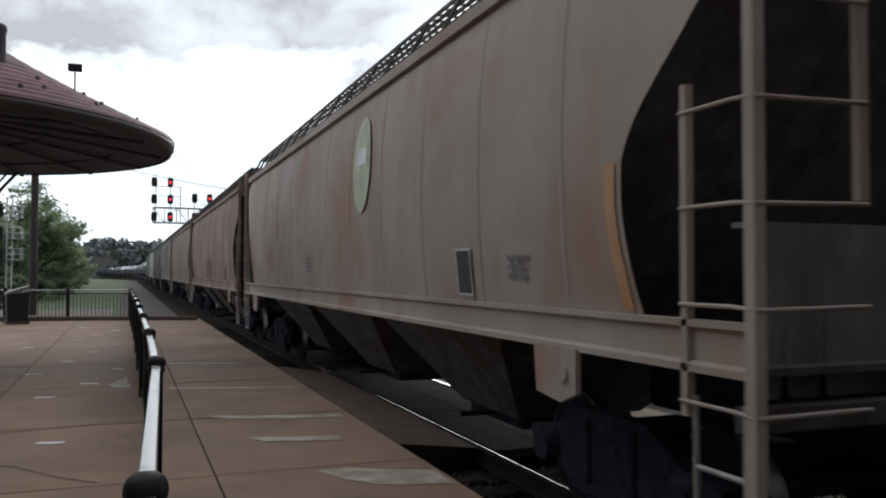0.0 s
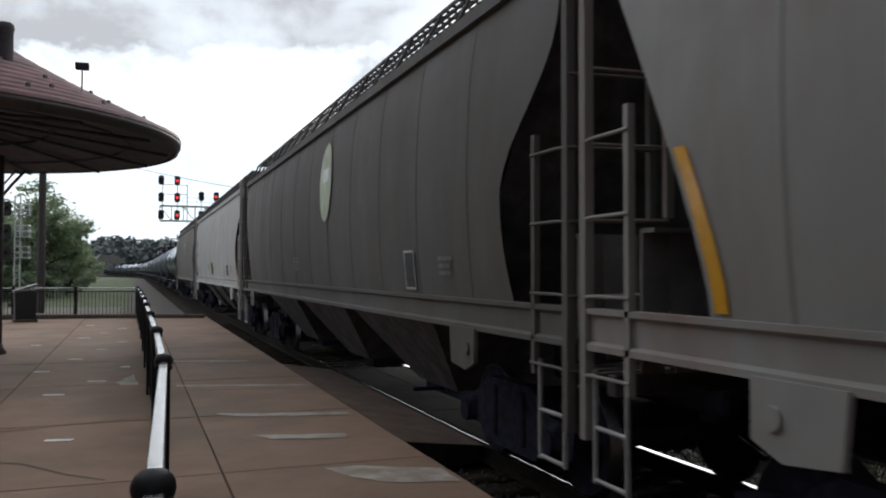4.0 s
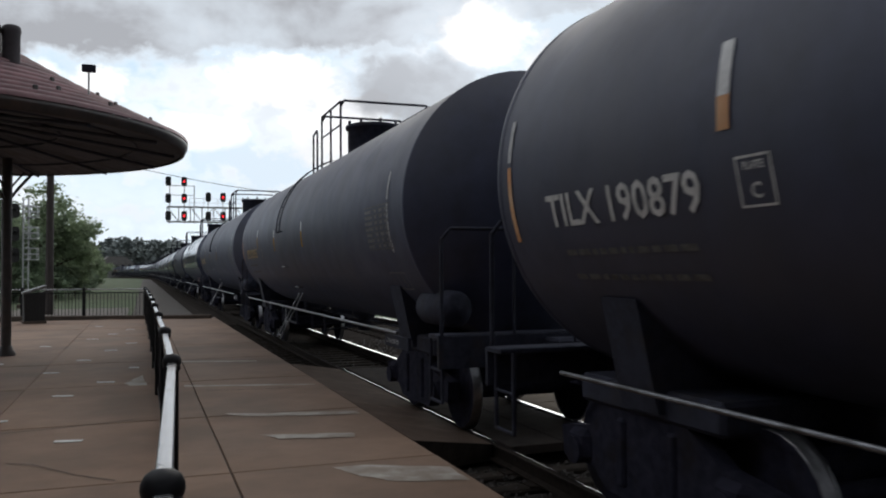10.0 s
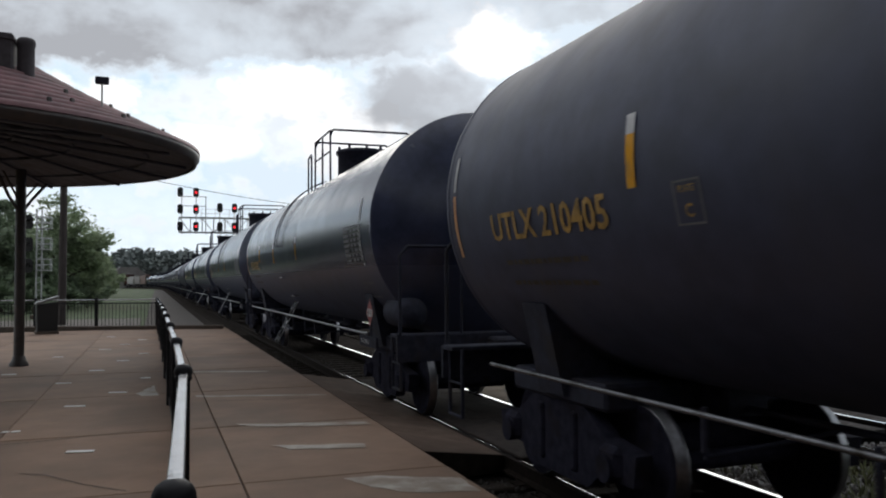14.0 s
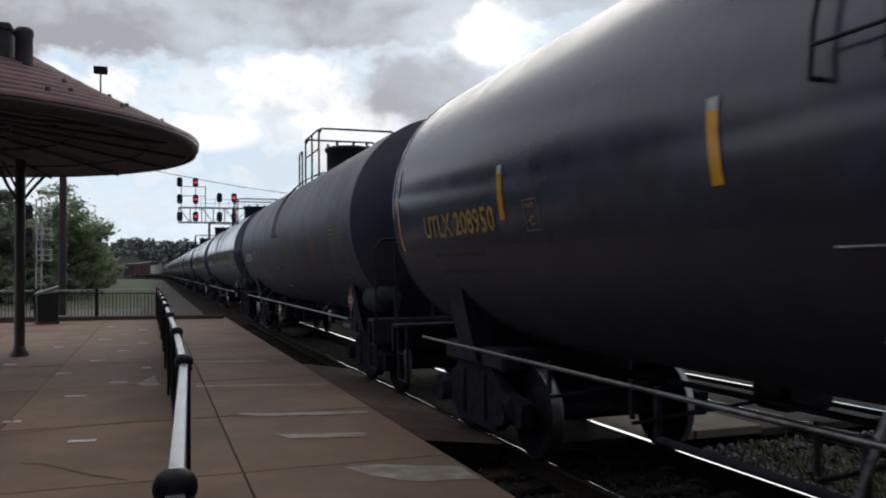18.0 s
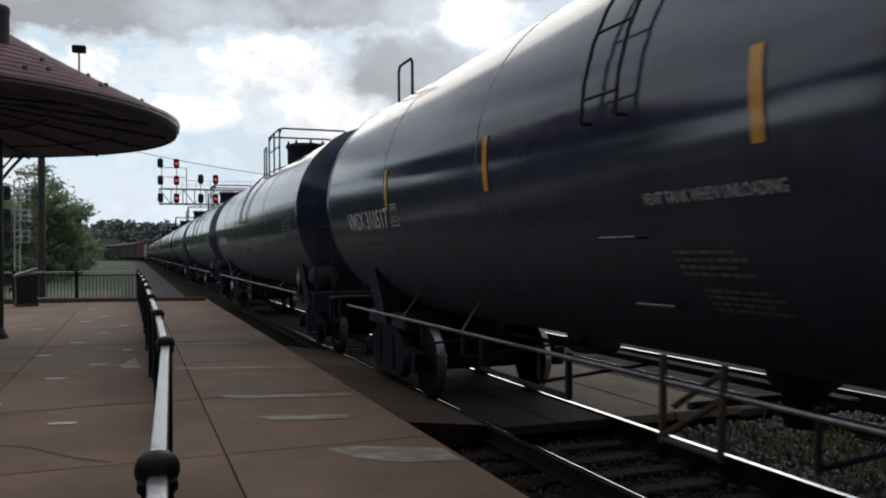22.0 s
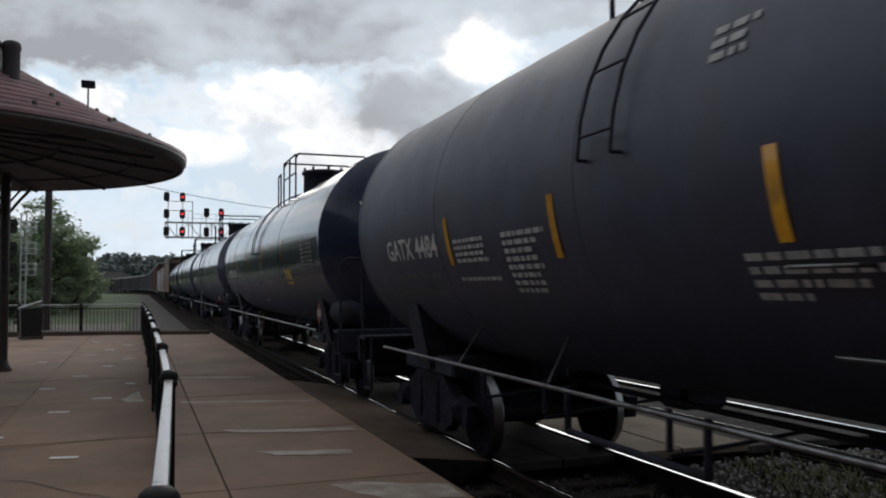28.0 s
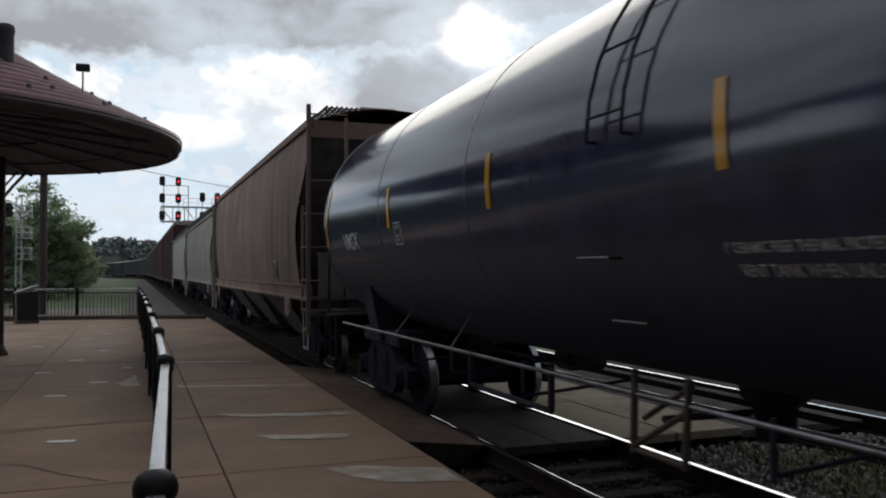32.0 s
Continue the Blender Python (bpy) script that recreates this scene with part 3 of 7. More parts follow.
# ---- ground, ballast, platform ----
def build_ground():
    f = Form()
    xs = [-2500, -900, -300, -120, -60, -30, -12, 2.9, 14, 40, 120, 400, 2500]
    ys = [-600, -100, -30, 0, 20, 33, 45, 70, 110, 160, 220, 300, 420, 600, 1000, 2500]
    def h(x, y):
        z = -0.62
        if y > 200:
            z -= min(3.0, 1.2e-5 * (y - 200) ** 2)
        return z
    f.grid([[(x, y, h(x, y)) for x in xs] for y in ys])
    thing("ground", "rough green grass field with dry patches beside the railway", "ground", kind="structure", form=f, material=M_GRASS)
    # ballast bed under both tracks
    f = Form()
    rows = []
    for s in list(range(-80, 240, 16)) + list(range(240, 620, 10)):
        rows.append([on_track(s, c, u)[0] for c, u in ((-2.1, -0.52), (-1.5, -0.24), (5.6, -0.24), (7.4, -0.55))])
    f.grid(rows, False)
    thing("ballast", "dark grey crushed stone ballast bed under two tracks", "ballast", kind="structure", form=f, material=M_BALLAST)


build_ground()

PLAT_EDGE = 2.62


def build_platform():
    ob = thing("platform", "worn tan concrete station platform with dark joints", "platform", kind="structure")
    base = Form()
    base.box((-8.7, 8.0, -0.36), (22.6, 49.0, 0.68))
    part("base", base, M_JOINT, ob)
    edge = Form()
    edge.box((PLAT_EDGE - 0.05, 8.0, -0.375), (0.11, 49.06, 0.66))
    part("edge", edge, M_CONC, ob, "worn concrete edge strip")
    kerb = Form()
    turn = Matrix.Rotation(math.atan2(-1.36, 4.52), 3, "Z")
    kerb.box((-4.0, 33.42, 0.03), (13.5, 0.25, 0.22), turn, bevel=0.03)
    part("kerb", kerb, M_CURB, ob, "dark kerb at the platform's end")
    # slabs: their own edges, recessed joints
    xs = [-15.0, -12.2, -9.4, -6.6, -3.9, -1.62, 0.74, PLAT_EDGE + 0.01]
    ys = [-16.2, -12.9, -9.6, -6.3, -3.0, 0.4, 4.0, 7.32, 10.22, 13.6, 17.0, 20.4, 23.8, 27.2, 30.2, 32.45]
    rnd = random.Random(4)
    cache = {}
    for i in range(len(xs) - 1):
        for j in range(len(ys) - 1):
            w, d = xs[i + 1] - xs[i] - 0.014, ys[j + 1] - ys[j] - 0.036
            key = (round(w, 3), round(d, 3))
            if key not in cache:
                cache[key] = Form().box((0, 0, -0.02), (w, d, 0.04), bevel=0.006).mesh("slab", M_CONC)
            part("slab", cache[key], None, ob, m=pose((xs[i] + xs[i + 1]) / 2, (ys[j] + ys[j + 1]) / 2, rnd.uniform(-0.002, 0.002), rnd.uniform(-0.04, 0.04), rnd.uniform(-0.04, 0.04)))
    # pale streaks and patches across the slabs
    def blot(pts, seed):
        rnd2 = random.Random(seed)
        f = Form()
        ring = []
        for k in range(len(pts)):
            a, b = Vector((*pts[k], 0)), Vector((*pts[(k + 1) % len(pts)], 0))
            for u in (0, 0.25, 0.5, 0.75):
                p = a.lerp(b, u)
                ring.append((p.x + rnd2.uniform(-0.015, 0.015), p.y + rnd2.uniform(-0.02, 0.02), 0.006))
        f.add(ring, [tuple(range(len(ring)))])
        part("pale_patch", f, M_PATCH, ob, "pale streak on the concrete")
    blot([(0.63, 13.14), (2.5, 12.54), (2.5, 12.42), (0.63, 12.96)], 1)
    blot([(0.95, 10.34), (2.5, 9.92), (2.5, 9.72), (1.2, 10.05)], 2)
    blot([(1.2, 8.86), (2.14, 8.62), (2.1, 8.38), (1.35, 8.60)], 3)
    blot([(1.60, 7.18), (1.95, 7.14), (2.56, 6.80), (2.56, 6.34), (1.98, 6.50), (1.75, 6.78)], 4)
    blot([(0.7, 16.7), (2.1, 16.2), (2.1, 16.05), (0.75, 16.5)], 5)
    blot([(0.02, 14.7), (0.1, 13.35), (-0.16, 13.4), (-0.24, 13.7)], 6)
    # short white dashes
    dash = Form()
    dash.box((0, 0, 0), (0.27, 0.09, 0.006))
    me = dash.mesh("paint_dash", M_DASHW)
    spots = ((-0.70, 9.28, 1), (-1.03, 12.67, 1), (-1.46, 15.63, 0.9), (-0.52, 14.0, 1), (-1.05, 17.61, 1), (-1.17, 23.02, 1.1), (-2.58, 17.52, 0.9), (-0.63, 19.58, 0.9),
             (-0.12, 15.92, 0.6), (-0.74, 24.68, 0.9), (-0.22, 21.37, 0.9), (-1.26, 28.32, 0.9), (-0.3, 26.46, 0.9), (-1.51, 10.79, 0.3), (-2.1, 21.2, 0.8), (-1.62, 10.8, 0.25), (-3.1, 14.4, 1), (-2.9, 11.2, 1))
    for x, y, s in spots:
        o = part("paint_dash", me, None, ob, m=pose(x, y, 0.006, 0, 0, -12))
        o.scale = (s, 1.0, 1.0)
    # cracks
    for pts in (((-1.9, 9.9), (-1.49, 9.96), (-1.06, 10.06), (-0.5, 10.2), (-0.05, 10.36)), ((-1.15, 8.42), (-0.93, 8.3), (-0.72, 8.0), (-0.53, 7.73), (-0.2, 7.4)), ((0.9, 12.45), (1.6, 12.3), (2.2, 12.27))):
        f = Form()
        for (x0, y0), (x1, y1) in zip(pts, pts[1:]):
            w = 0.011
            f.add([(x0, y0 - w, 0.005), (x1, y1 - w, 0.005), (x1, y1 + w, 0.005), (x0, y0 + w, 0.005)], [(0, 1, 2, 3)])
        part("crack", f, M_JOINT, ob, "dark crack")
    return ob


build_platform()


def build_path():
    f = Form()
    rows = []
    for y in range(33, 242, 8):
        rows.append([(-0.6 + 0.004 * y, y, -0.5), (1.4, y, -0.44), (2.5, y, -0.47)])
    f.grid(rows, False)
    thing("path", "grey brown gravel strip beside the track", "path", kind="structure", form=f, material=M_GRAVEL)
    f = Form().grid([[(x, y, -0.60) for x in (-16, -8, -0.7)] for y in (34, 42, 50, 57)], False)
    thing("yard", "pale gravel yard behind the end fence", "yard", kind="structure", form=f, material=M_YARD)


build_path()


# ---- rails, sleepers, crossing ----
def build_track(centre, name, far):
    track = thing(name, "steel railway track with polished rail heads on dark timber sleepers", "track", kind="structure")
    prof_web = [(-0.07, -0.172), (0.07, -0.172), (0.07, -0.155), (0.012, -0.135), (0.012, -0.04), (0.036, -0.03), (0.036, -0.006), (-0.036, -0.006), (-0.036, -0.03), (-0.012, -0.04), (-0.012, -0.135), (-0.07, -0.155)]
    stops = [-60, 0, 30, 60, 120, 180, 240] + list(range(252, far, 12))
    for side in (-0.755, 0.755):
        rail, top = Form(), Form()
        rows = [[on_track(s, centre + side + x, z)[0] for x, z in prof_web + prof_web[:1]] for s in stops]
        rail.grid(rows, False)
        rows = [[on_track(s, centre + side + x, z)[0] for x, z in ([(-0.034, -0.010), (-0.031, -0.001), (-0.02, 0.0), (0.0, 0.0), (0.021, 0.0)] if side > 0 else [(0.021, 0.0), (0.025, 0.0), (0.031, -0.001), (0.034, -0.010)])] for s in stops]
        top.grid(rows, False)
        r = part("rail", rail, M_RAILWEB, track, "rusty steel rail")
        part("rail_head", top, M_RAILTOP, r, "polished bright rail head")
    tie = Form().box((0, 0, -0.285), (2.6, 0.22, 0.2), bevel=0.02).mesh("sleeper", M_TIE)
    plate = Form().box((-0.755, 0, -0.180), (0.36, 0.18, 0.018)).box((0.755, 0, -0.180), (0.36, 0.18, 0.018)).mesh("tie_plate", M_RAILWEB)
    rnd = random.Random(9)
    for k in range(70):
        y = -4 + k * 0.53
        if 8.1 < y < 15.6:
            continue
        t = part("sleeper", tie, None, track, m=pose(TRACK_X + centre + rnd.uniform(-0.03, 0.03), y, RAIL_Z, 0, 0, rnd.uniform(-0.7, 0.7)))
        part("tie_plate", plate, None, t)
    return track


build_track(0.0, "track_near", 640)
build_track(3.86, "track_far", 480)


def build_crossing():
    ob = thing("track_crossing", "tan deck and dark rubber pedestrian crossing over two tracks", "crossing", kind="structure")
    rnd = random.Random(12)
    def deck(x0, x1, mat_, lab, n, z=-0.155):
        w = (x1 - x0) / n
        for i in range(n):
            y = 8.02
            for length in (2.5, 2.55, 2.45):
                f = Form().box((0, 0, -0.05), (w - 0.014, length - 0.012, 0.1), bevel=0.008)
                part("plank", f, mat_, ob, lab, pose(x0 + w * (i + 0.5), y + length / 2, z + rnd.uniform(-0.004, 0.004)))
                y += length
    # the apron ramps down from the platform's edge to the rail
    x0, x1 = PLAT_EDGE + 0.015, TRACK_X - 0.755 - 0.04
    for k in range(3):
        ya, yb = 8.03 + 2.5 * k, 8.03 + 2.5 * (k + 1) - 0.012
        ramp = Form()
        ramp.add([(x, y + (0.22 * (x - x0) if k == 0 and y < 8.1 else 0), z) for y in (ya, yb) for x, z in ((x0, -0.003), (x1, -0.155), (x1, -0.30), (x0, -0.30))],
                 [(0, 1, 2, 3), (7, 6, 5, 4), (0, 4, 5, 1), (1, 5, 6, 2), (2, 6, 7, 3), (3, 7, 4, 0)])
        part("plank", ramp, M_APRON, ob, "brown ramped crossing panel")
    # dark sheet added over the ramp's end face, to stand for its shade
    end_shade = Form().add([(x + dx, 8.026 + 0.22 * (x - x0) - dy, z) for dx, dy in ((0, 0), (0, 0.02)) for x, z in ((x0, -0.006), (x1, -0.158), (x1, -0.33), (x0, -0.33))],
                     [(0, 1, 2, 3), (7, 6, 5, 4), (0, 4, 5, 1), (1, 5, 6, 2), (2, 6, 7, 3), (3, 7, 4, 0)])
    part("apron_lip", end_shade, M_RAILWEB, ob, "dark sheet standing for shade on the ramp's end")
    deck(TRACK_X - 0.755 + 0.09, TRACK_X + 0.755 - 0.09, M_RUBBER, "dark rubber panel", 2)
    deck(TRACK_X + 0.755 + 0.05, 5.95, M_TIMBER, "tan weathered deck panel", 1)
    deck(5.96, 6.92, M_TIMBER, "tan weathered deck panel", 1)
    for x0, x1 in ((6.94, 7.42), (7.57, 8.93), (9.08, 11.5)):
        grit = Form().box(((x0 + x1) / 2, 11.8, -0.26), (x1 - x0, 7.4, 0.1), bevel=0.01)
        part("grit_strip", grit, M_PALEGRIT, ob, "gritty infill strip")


build_crossing()


def build_stones():
    rnd = random.Random(21)
    dark, pale = Form(), Form()
    def stone(f, x, y, r, z):
        c = Vector((x, y, z))
        e = Euler((rnd.uniform(0, 6), rnd.uniform(0, 6), rnd.uniform(0, 6))).to_matrix()
        pts = [c + e @ Vector((a * r * rnd.uniform(0.7, 1.3), b * r * rnd.uniform(0.7, 1.2), d * r * rnd.uniform(0.6, 1))) for a, b, d in ((1, 0, 0), (-1, 0, 0), (0, 1, 0), (0, -1, 0), (0, 0, 1), (0, 0, -1))]
        f.add(pts, [(0, 2, 4), (2, 1, 4), (1, 3, 4), (3, 0, 4), (2, 0, 5), (1, 2, 5), (3, 1, 5), (0, 3, 5)])
    for _ in range(3200):
        x = rnd.uniform(2.75, 5.0)
        y = rnd.uniform(1.5, 7.98) if rnd.random() < 0.75 else rnd.uniform(15.8, 30)
        if abs(abs(x - TRACK_X) - 0.755) < 0.07:
            continue
        stone(dark, x, y, rnd.uniform(0.018, 0.042), RAIL_Z - 0.24 + rnd.uniform(0.0, 0.05))
    for _ in range(7000):
        x = rnd.uniform(5.30, 9.6)
        y = rnd.uniform(2.0, 7.98) if rnd.random() < 0.88 else rnd.uniform(15.8, 24)
        stone(pale, x, y, rnd.uniform(0.016, 0.042), RAIL_Z - 0.235 + rnd.uniform(0.0, 0.06))
    thing("ballast_stones", "dark grimy crushed stones between the rails", "stones", kind="stuff", form=dark, material=M_STONE)
    thing("loose_stones", "pale grey loose stones between the two tracks", "stones", kind="stuff", form=pale, material=M_PALESTONE)
    f = Form()
    for _ in range(300):
        cx, cy = rnd.gauss(6.75, 0.36), rnd.uniform(2.0, 7.9)
        if cx < 5.75 or cx > 7.35 or rnd.random() < 0.35:
            continue
        for _ in range(rnd.randint(7, 18)):
            a, l = rnd.uniform(0, 6.28), rnd.uniform(0.05, 0.2)
            b = Vector((cx + rnd.gauss(0, 0.07), cy + rnd.gauss(0, 0.07), RAIL_Z - 0.22))
            t = b + Vector((math.cos(a) * l * 0.7, math.sin(a) * l * 0.7, l * rnd.uniform(0.5, 1.1)))
            w = Vector((-math.sin(a), math.cos(a), 0)) * rnd.uniform(0.006, 0.014)
            m2 = b.lerp(t, 0.55)
            f.add([b - w * 0.4, b + w * 0.4, m2 + w, t, m2 - w], [(0, 1, 2, 3, 4)])
    thing("trackside_weeds", "low dry green weeds growing in the stones between the tracks", "weeds", kind="stuff", form=f, material=M_WEED)


build_stones()


def build_unseen_wall():
    # unseen wall and eave, added to block sky light and darken tank reflections
    f = Form().box((-7.6, -19.5, 3.9), (0.4, 61.0, 9.2))
    thing("wall_station", "plain dark brick wall added out of view to block sky light", "wall", kind="structure", form=f, material=M_CHIM)
    f = Form().box((-5.8, -19.5, 4.2), (3.2, 61.0, 0.3), bevel=0.03)
    thing("eave_station", "plain dark eave added along the unseen wall", "eave", kind="structure", form=f, material=M_SOFFIT)


build_unseen_wall()


# ---- fences ----
def baluster_mesh(h):
    return Form().box((0, 0, h / 2), (0.016, 0.016, h)).mesh("baluster", M_FENCE)


BALUSTER = baluster_mesh(0.92)
POST = Form().box((0, 0, 0.545), (0.088, 0.088, 1.09), bevel=0.008).mesh("post", M_FENCE)


def cap_mesh():
    f = Form()
    f.box((0, 0, 1.088), (0.112, 0.112, 0.044), bevel=0.012)
    f.spin([(0.060, 1.105), (0.064, 1.122), (0.062, 1.142), (0.053, 1.162), (0.035, 1.176), (0.001, 1.182)], n=20)
    return f.mesh("post_cap", M_FENCE)


CAP = cap_mesh()


def build_fence(name, label, pts):
    ob = thing(name, label, "fence", kind="structure")
    for k, (x, y) in enumerate(pts):
        p = part("post", POST, None, ob, m=pose(x, y, 0))
        part("post_cap", CAP, None, p)
    for (x0, y0), (x1, y1) in zip(pts, pts[1:]):
        a, b = Vector((x0, y0, 0)), Vector((x1, y1, 0))
        d = b - a
        turn = Matrix.Rotation(math.atan2(d.y, d.x), 3, "Z")
        mid, l = (a + b) / 2, d.length - 0.09
        f = Form()
        f.box(mid + Vector((0, 0, 1.10)), (l, 0.056, 0.045), turn, bevel=0.005)
        part("top_rail", f, M_TOPRAIL, ob, "smooth dark top rail with a worn sheen")
        for z in (0.97, 0.10):
            part("rail", Form().box(mid + Vector((0, 0, z)), (l, 0.032, 0.036), turn), M_FENCE, ob)
        n = int(l / 0.118)
        for i in range(n):
            q = a + d * ((i + 0.5) / n)
            part("baluster", BALUSTER, None, ob, m=pose(q.x, q.y, 0.08, 0, 0, math.degrees(math.atan2(d.y, d.x))))


build_fence("fence_along", "black painted steel railing with ball-topped posts along the platform",
            [(-0.02, -0.9), (0.06, 2.5), (0.2, 5.95), (0.23, 8.9), (0.23, 12.3), (0.23, 15.7), (0.23, 19.0), (0.22, 22.4), (0.2, 25.8), (0.17, 29.1), (0.14, 32.15)])
build_fence("fence_end", "black painted steel railing across the platform's end",
            [(0.14, 32.3), (-1.98, 32.93), (-4.1, 33.57), (-6.22, 34.2), (-8.34, 34.84), (-10.46, 35.47), (-12.6, 36.1)])


# ---- canopy with its round end ----
CAN_X, CAN_Y, CAN_R, CAN_Z = -4.11, 17.1, 4.92, 4.05


def build_canopy():
    ob = thing("canopy", "round-ended station canopy with red tiled roof and dark boarded underside", "canopy", pose(CAN_X, CAN_Y, 0), kind="structure")
    top_r, top_z = 0.8, 6.45
    fascia = Form()
    fascia.spin([(CAN_R - 0.06, CAN_Z), (CAN_R, CAN_Z + 0.01), (CAN_R + 0.02, CAN_Z + 0.09), (CAN_R + 0.05, CAN_Z + 0.11), (CAN_R + 0.05, CAN_Z + 0.17), (CAN_R - 0.08, CAN_Z + 0.17)], n=96)
    part("gutter", fascia, M_STEELD, ob, "dark metal gutter round the eave")
    # underside of narrow boards that follow the slope
    nb = 96
    for i in range(0, nb, 1):
        a0, a1 = 2 * math.pi * i / nb, 2 * math.pi * (i + 0.93) / nb
        f = Form()
        f.add([(CAN_R * 0.985 * math.cos(a0), CAN_R * 0.985 * math.sin(a0), CAN_Z + 0.03), (CAN_R * 0.985 * math.cos(a1), CAN_R * 0.985 * math.sin(a1), CAN_Z + 0.03),
               (0.9 * math.cos(a1), 0.9 * math.sin(a1), CAN_Z + 0.62), (0.9 * math.cos(a0), 0.9 * math.sin(a0), CAN_Z + 0.62)], [(0, 1, 2, 3)])
        if i % 6 == 0:
            r = Form()
            d = Vector((math.cos(a0), math.sin(a0), 0))
            r.rod(d * (CAN_R - 0.2) + Vector((0, 0, CAN_Z - 0.02)), d * 0.9 + Vector((0, 0, CAN_Z + 0.56)), 0.035, 6)
            part("rafter", r, M_SOFFIT, ob)
        part("board", f, M_SOFFIT, ob)
    inner = Form()
    inner.spin([(CAN_R - 0.03, CAN_Z + 0.12), (0.5, CAN_Z + 0.72)], n=64)
    part("deck", inner, M_JOINT, ob)
    for rr in (1.6, 2.63, 4.0):
        z = CAN_Z + 0.03 + (CAN_R - rr) / (CAN_R - 0.9) * 0.55 - 0.10
        ring = Form().spin([(rr - 0.03, z + 0.07), (rr + 0.03, z + 0.07), (rr + 0.03, z + 0.14), (rr - 0.03, z + 0.14), (rr - 0.03, z + 0.07)], n=64)
        part("purlin", ring, M_SOFFIT, ob)
    # tile courses, each a low step
    n = 15
    for k in range(n):
        u0, u1 = k / n, (k + 1) / n
        r0, r1 = CAN_R + 0.06 + (top_r - CAN_R) * u0, CAN_R + 0.06 + (top_r - CAN_R) * u1
        sag = lambda u: -0.10 * math.sin(math.pi * u)
        z0, z1 = CAN_Z + 0.19 + (top_z - CAN_Z - 0.19) * u0 + sag(u0), CAN_Z + 0.19 + (top_z - CAN_Z - 0.19) * u1 + sag(u1)
        f = Form().spin([(r0, z0 - 0.012), (r0, z0 + 0.045), (r1 + 0.01, z1 + 0.006)], n=96)
        part("tile_course", f, M_TILE, ob, "course of red roof tiles")
    rnd = random.Random(5)
    snow = Form().box((0, 0, 0.05), (0.045, 0.07, 0.10), bevel=0.01).mesh("snow_guard", M_STEELD)
    for i in range(60):
        a = 2 * math.pi * i / 60 + rnd.uniform(-0.02, 0.02)
        u = (0.10, 0.16, 0.30)[i % 3]
        r = CAN_R + (top_r - CAN_R) * u
        part("snow_guard", snow, None, ob, m=pose(r * math.cos(a), r * math.sin(a), CAN_Z + 0.2 + (top_z - CAN_Z - 0.19) * u - 0.10 * math.sin(math.pi * u), 0, 0, math.degrees(a)))
    part("roof_cap", Form().spin([(1.12, top_z - 0.12), (1.06, top_z + 0.04), (0.001, top_z + 0.35)], n=32), M_TILE, ob)
    # posts with brackets
    for k in range(3):
        a = math.radians(56.6 + 120 * k)
        x, y = 2.63 * math.cos(a), 2.63 * math.sin(a)
        f = Form()
        f.rod((x, y, 0.12), (x, y, 4.16), 0.105, 14)
        p = part("post", f, M_STEELD, ob, "dark riveted steel post")
        part("post_base", Form().spin([(0.19, 0.0), (0.19, 0.05), (0.14, 0.12), (0.125, 0.2), (0.10, 0.22)], n=16, centre=(x, y, 0)), M_STEELD, p)
        for s in (-1, 1):
            b = Form()
            dx, dy = math.cos(a) * s, math.sin(a) * s
            lift = 0.20 if s < 0 else -0.06
            b.path([(x + dx * 0.08, y + dy * 0.08, 3.30), (x + dx * 0.34, y + dy * 0.34, 3.56), (x + dx * 0.75, y + dy * 0.75, 3.98 + lift)], 0.036, 6)
            b.path([(x + dx * 0.08, y + dy * 0.08, 3.52), (x + dx * 0.5, y + dy * 0.5, 3.95 + lift * 0.6)], 0.024, 6)
            part("bracket", b, M_STEELD, p)
    # chimney stack and vent that stand in the roof
    ch = thing("chimney", "dark brick chimney with a rounded vent on the tiled roof", "chimney", pose(-2.02, 15.0, 4.72))
    part("chimney_body", Form().box((-0.50, 0.05, 0.55), (0.66, 0.5, 1.16), bevel=0.03), M_CHIM, ch)
    part("chimney_cap", Form().slab([(-0.86, 1.12), (-0.15, 1.00), (-0.15, 1.07), (-0.86, 1.22)], 1, -0.24, 0.34), M_CHIM, ch)
    part("vent", Form().spin([(0.135, -0.1), (0.135, 0.94), (0.15, 0.99), (0.14, 1.07), (0.10, 1.10), (0.001, 1.11)], n=20), M_CHIM, ch)
    # flood light on a short mast on the roof
    fl = thing("flood_light", "small grey flood light on a thin mast above the roof", "flood light", pose(-0.84, 14.9, 4.64))
    part("mast", Form().rod((0, 0, -0.15), (0, 0, 0.50), 0.016, 8), M_GALV, fl)
    part("head", Form().box((0, 0, 0.54), (0.22, 0.12, 0.12), bevel=0.015), M_BLACK, fl)
    return ob


build_canopy()


# ---- bin ----
def build_bin():
    ob = thing("litter_bin", "dark square litter bin with a slanted grey lid near the fence", "bin", pose(-3.46, 31.2, 0, 0, 0, 12))
    ob.scale = (0.78, 0.85, 1.0)
    part("body", Form().slab([(-0.40, 0.09), (0.40, 0.09), (0.43, 1.08), (-0.43, 1.0)], 1, -0.40, 0.40), M_BIN, ob)
    part("plinth", Form().box((0, 0, 0.045), (0.92, 0.9, 0.09), bevel=0.015), M_CURB, ob)
    part("lid", Form().slab([(-0.47, 1.0), (0.45, 1.20), (0.45, 1.30), (-0.47, 1.06)], 1, -0.45, 0.45), M_BINTOP, ob, "slanted grey lid")
    for i in range(7):
        part("slat", Form().box((-0.33 + 0.11 * i, -0.412, 0.56), (0.075, 0.02, 0.86)), M_BIN, ob)


build_bin()


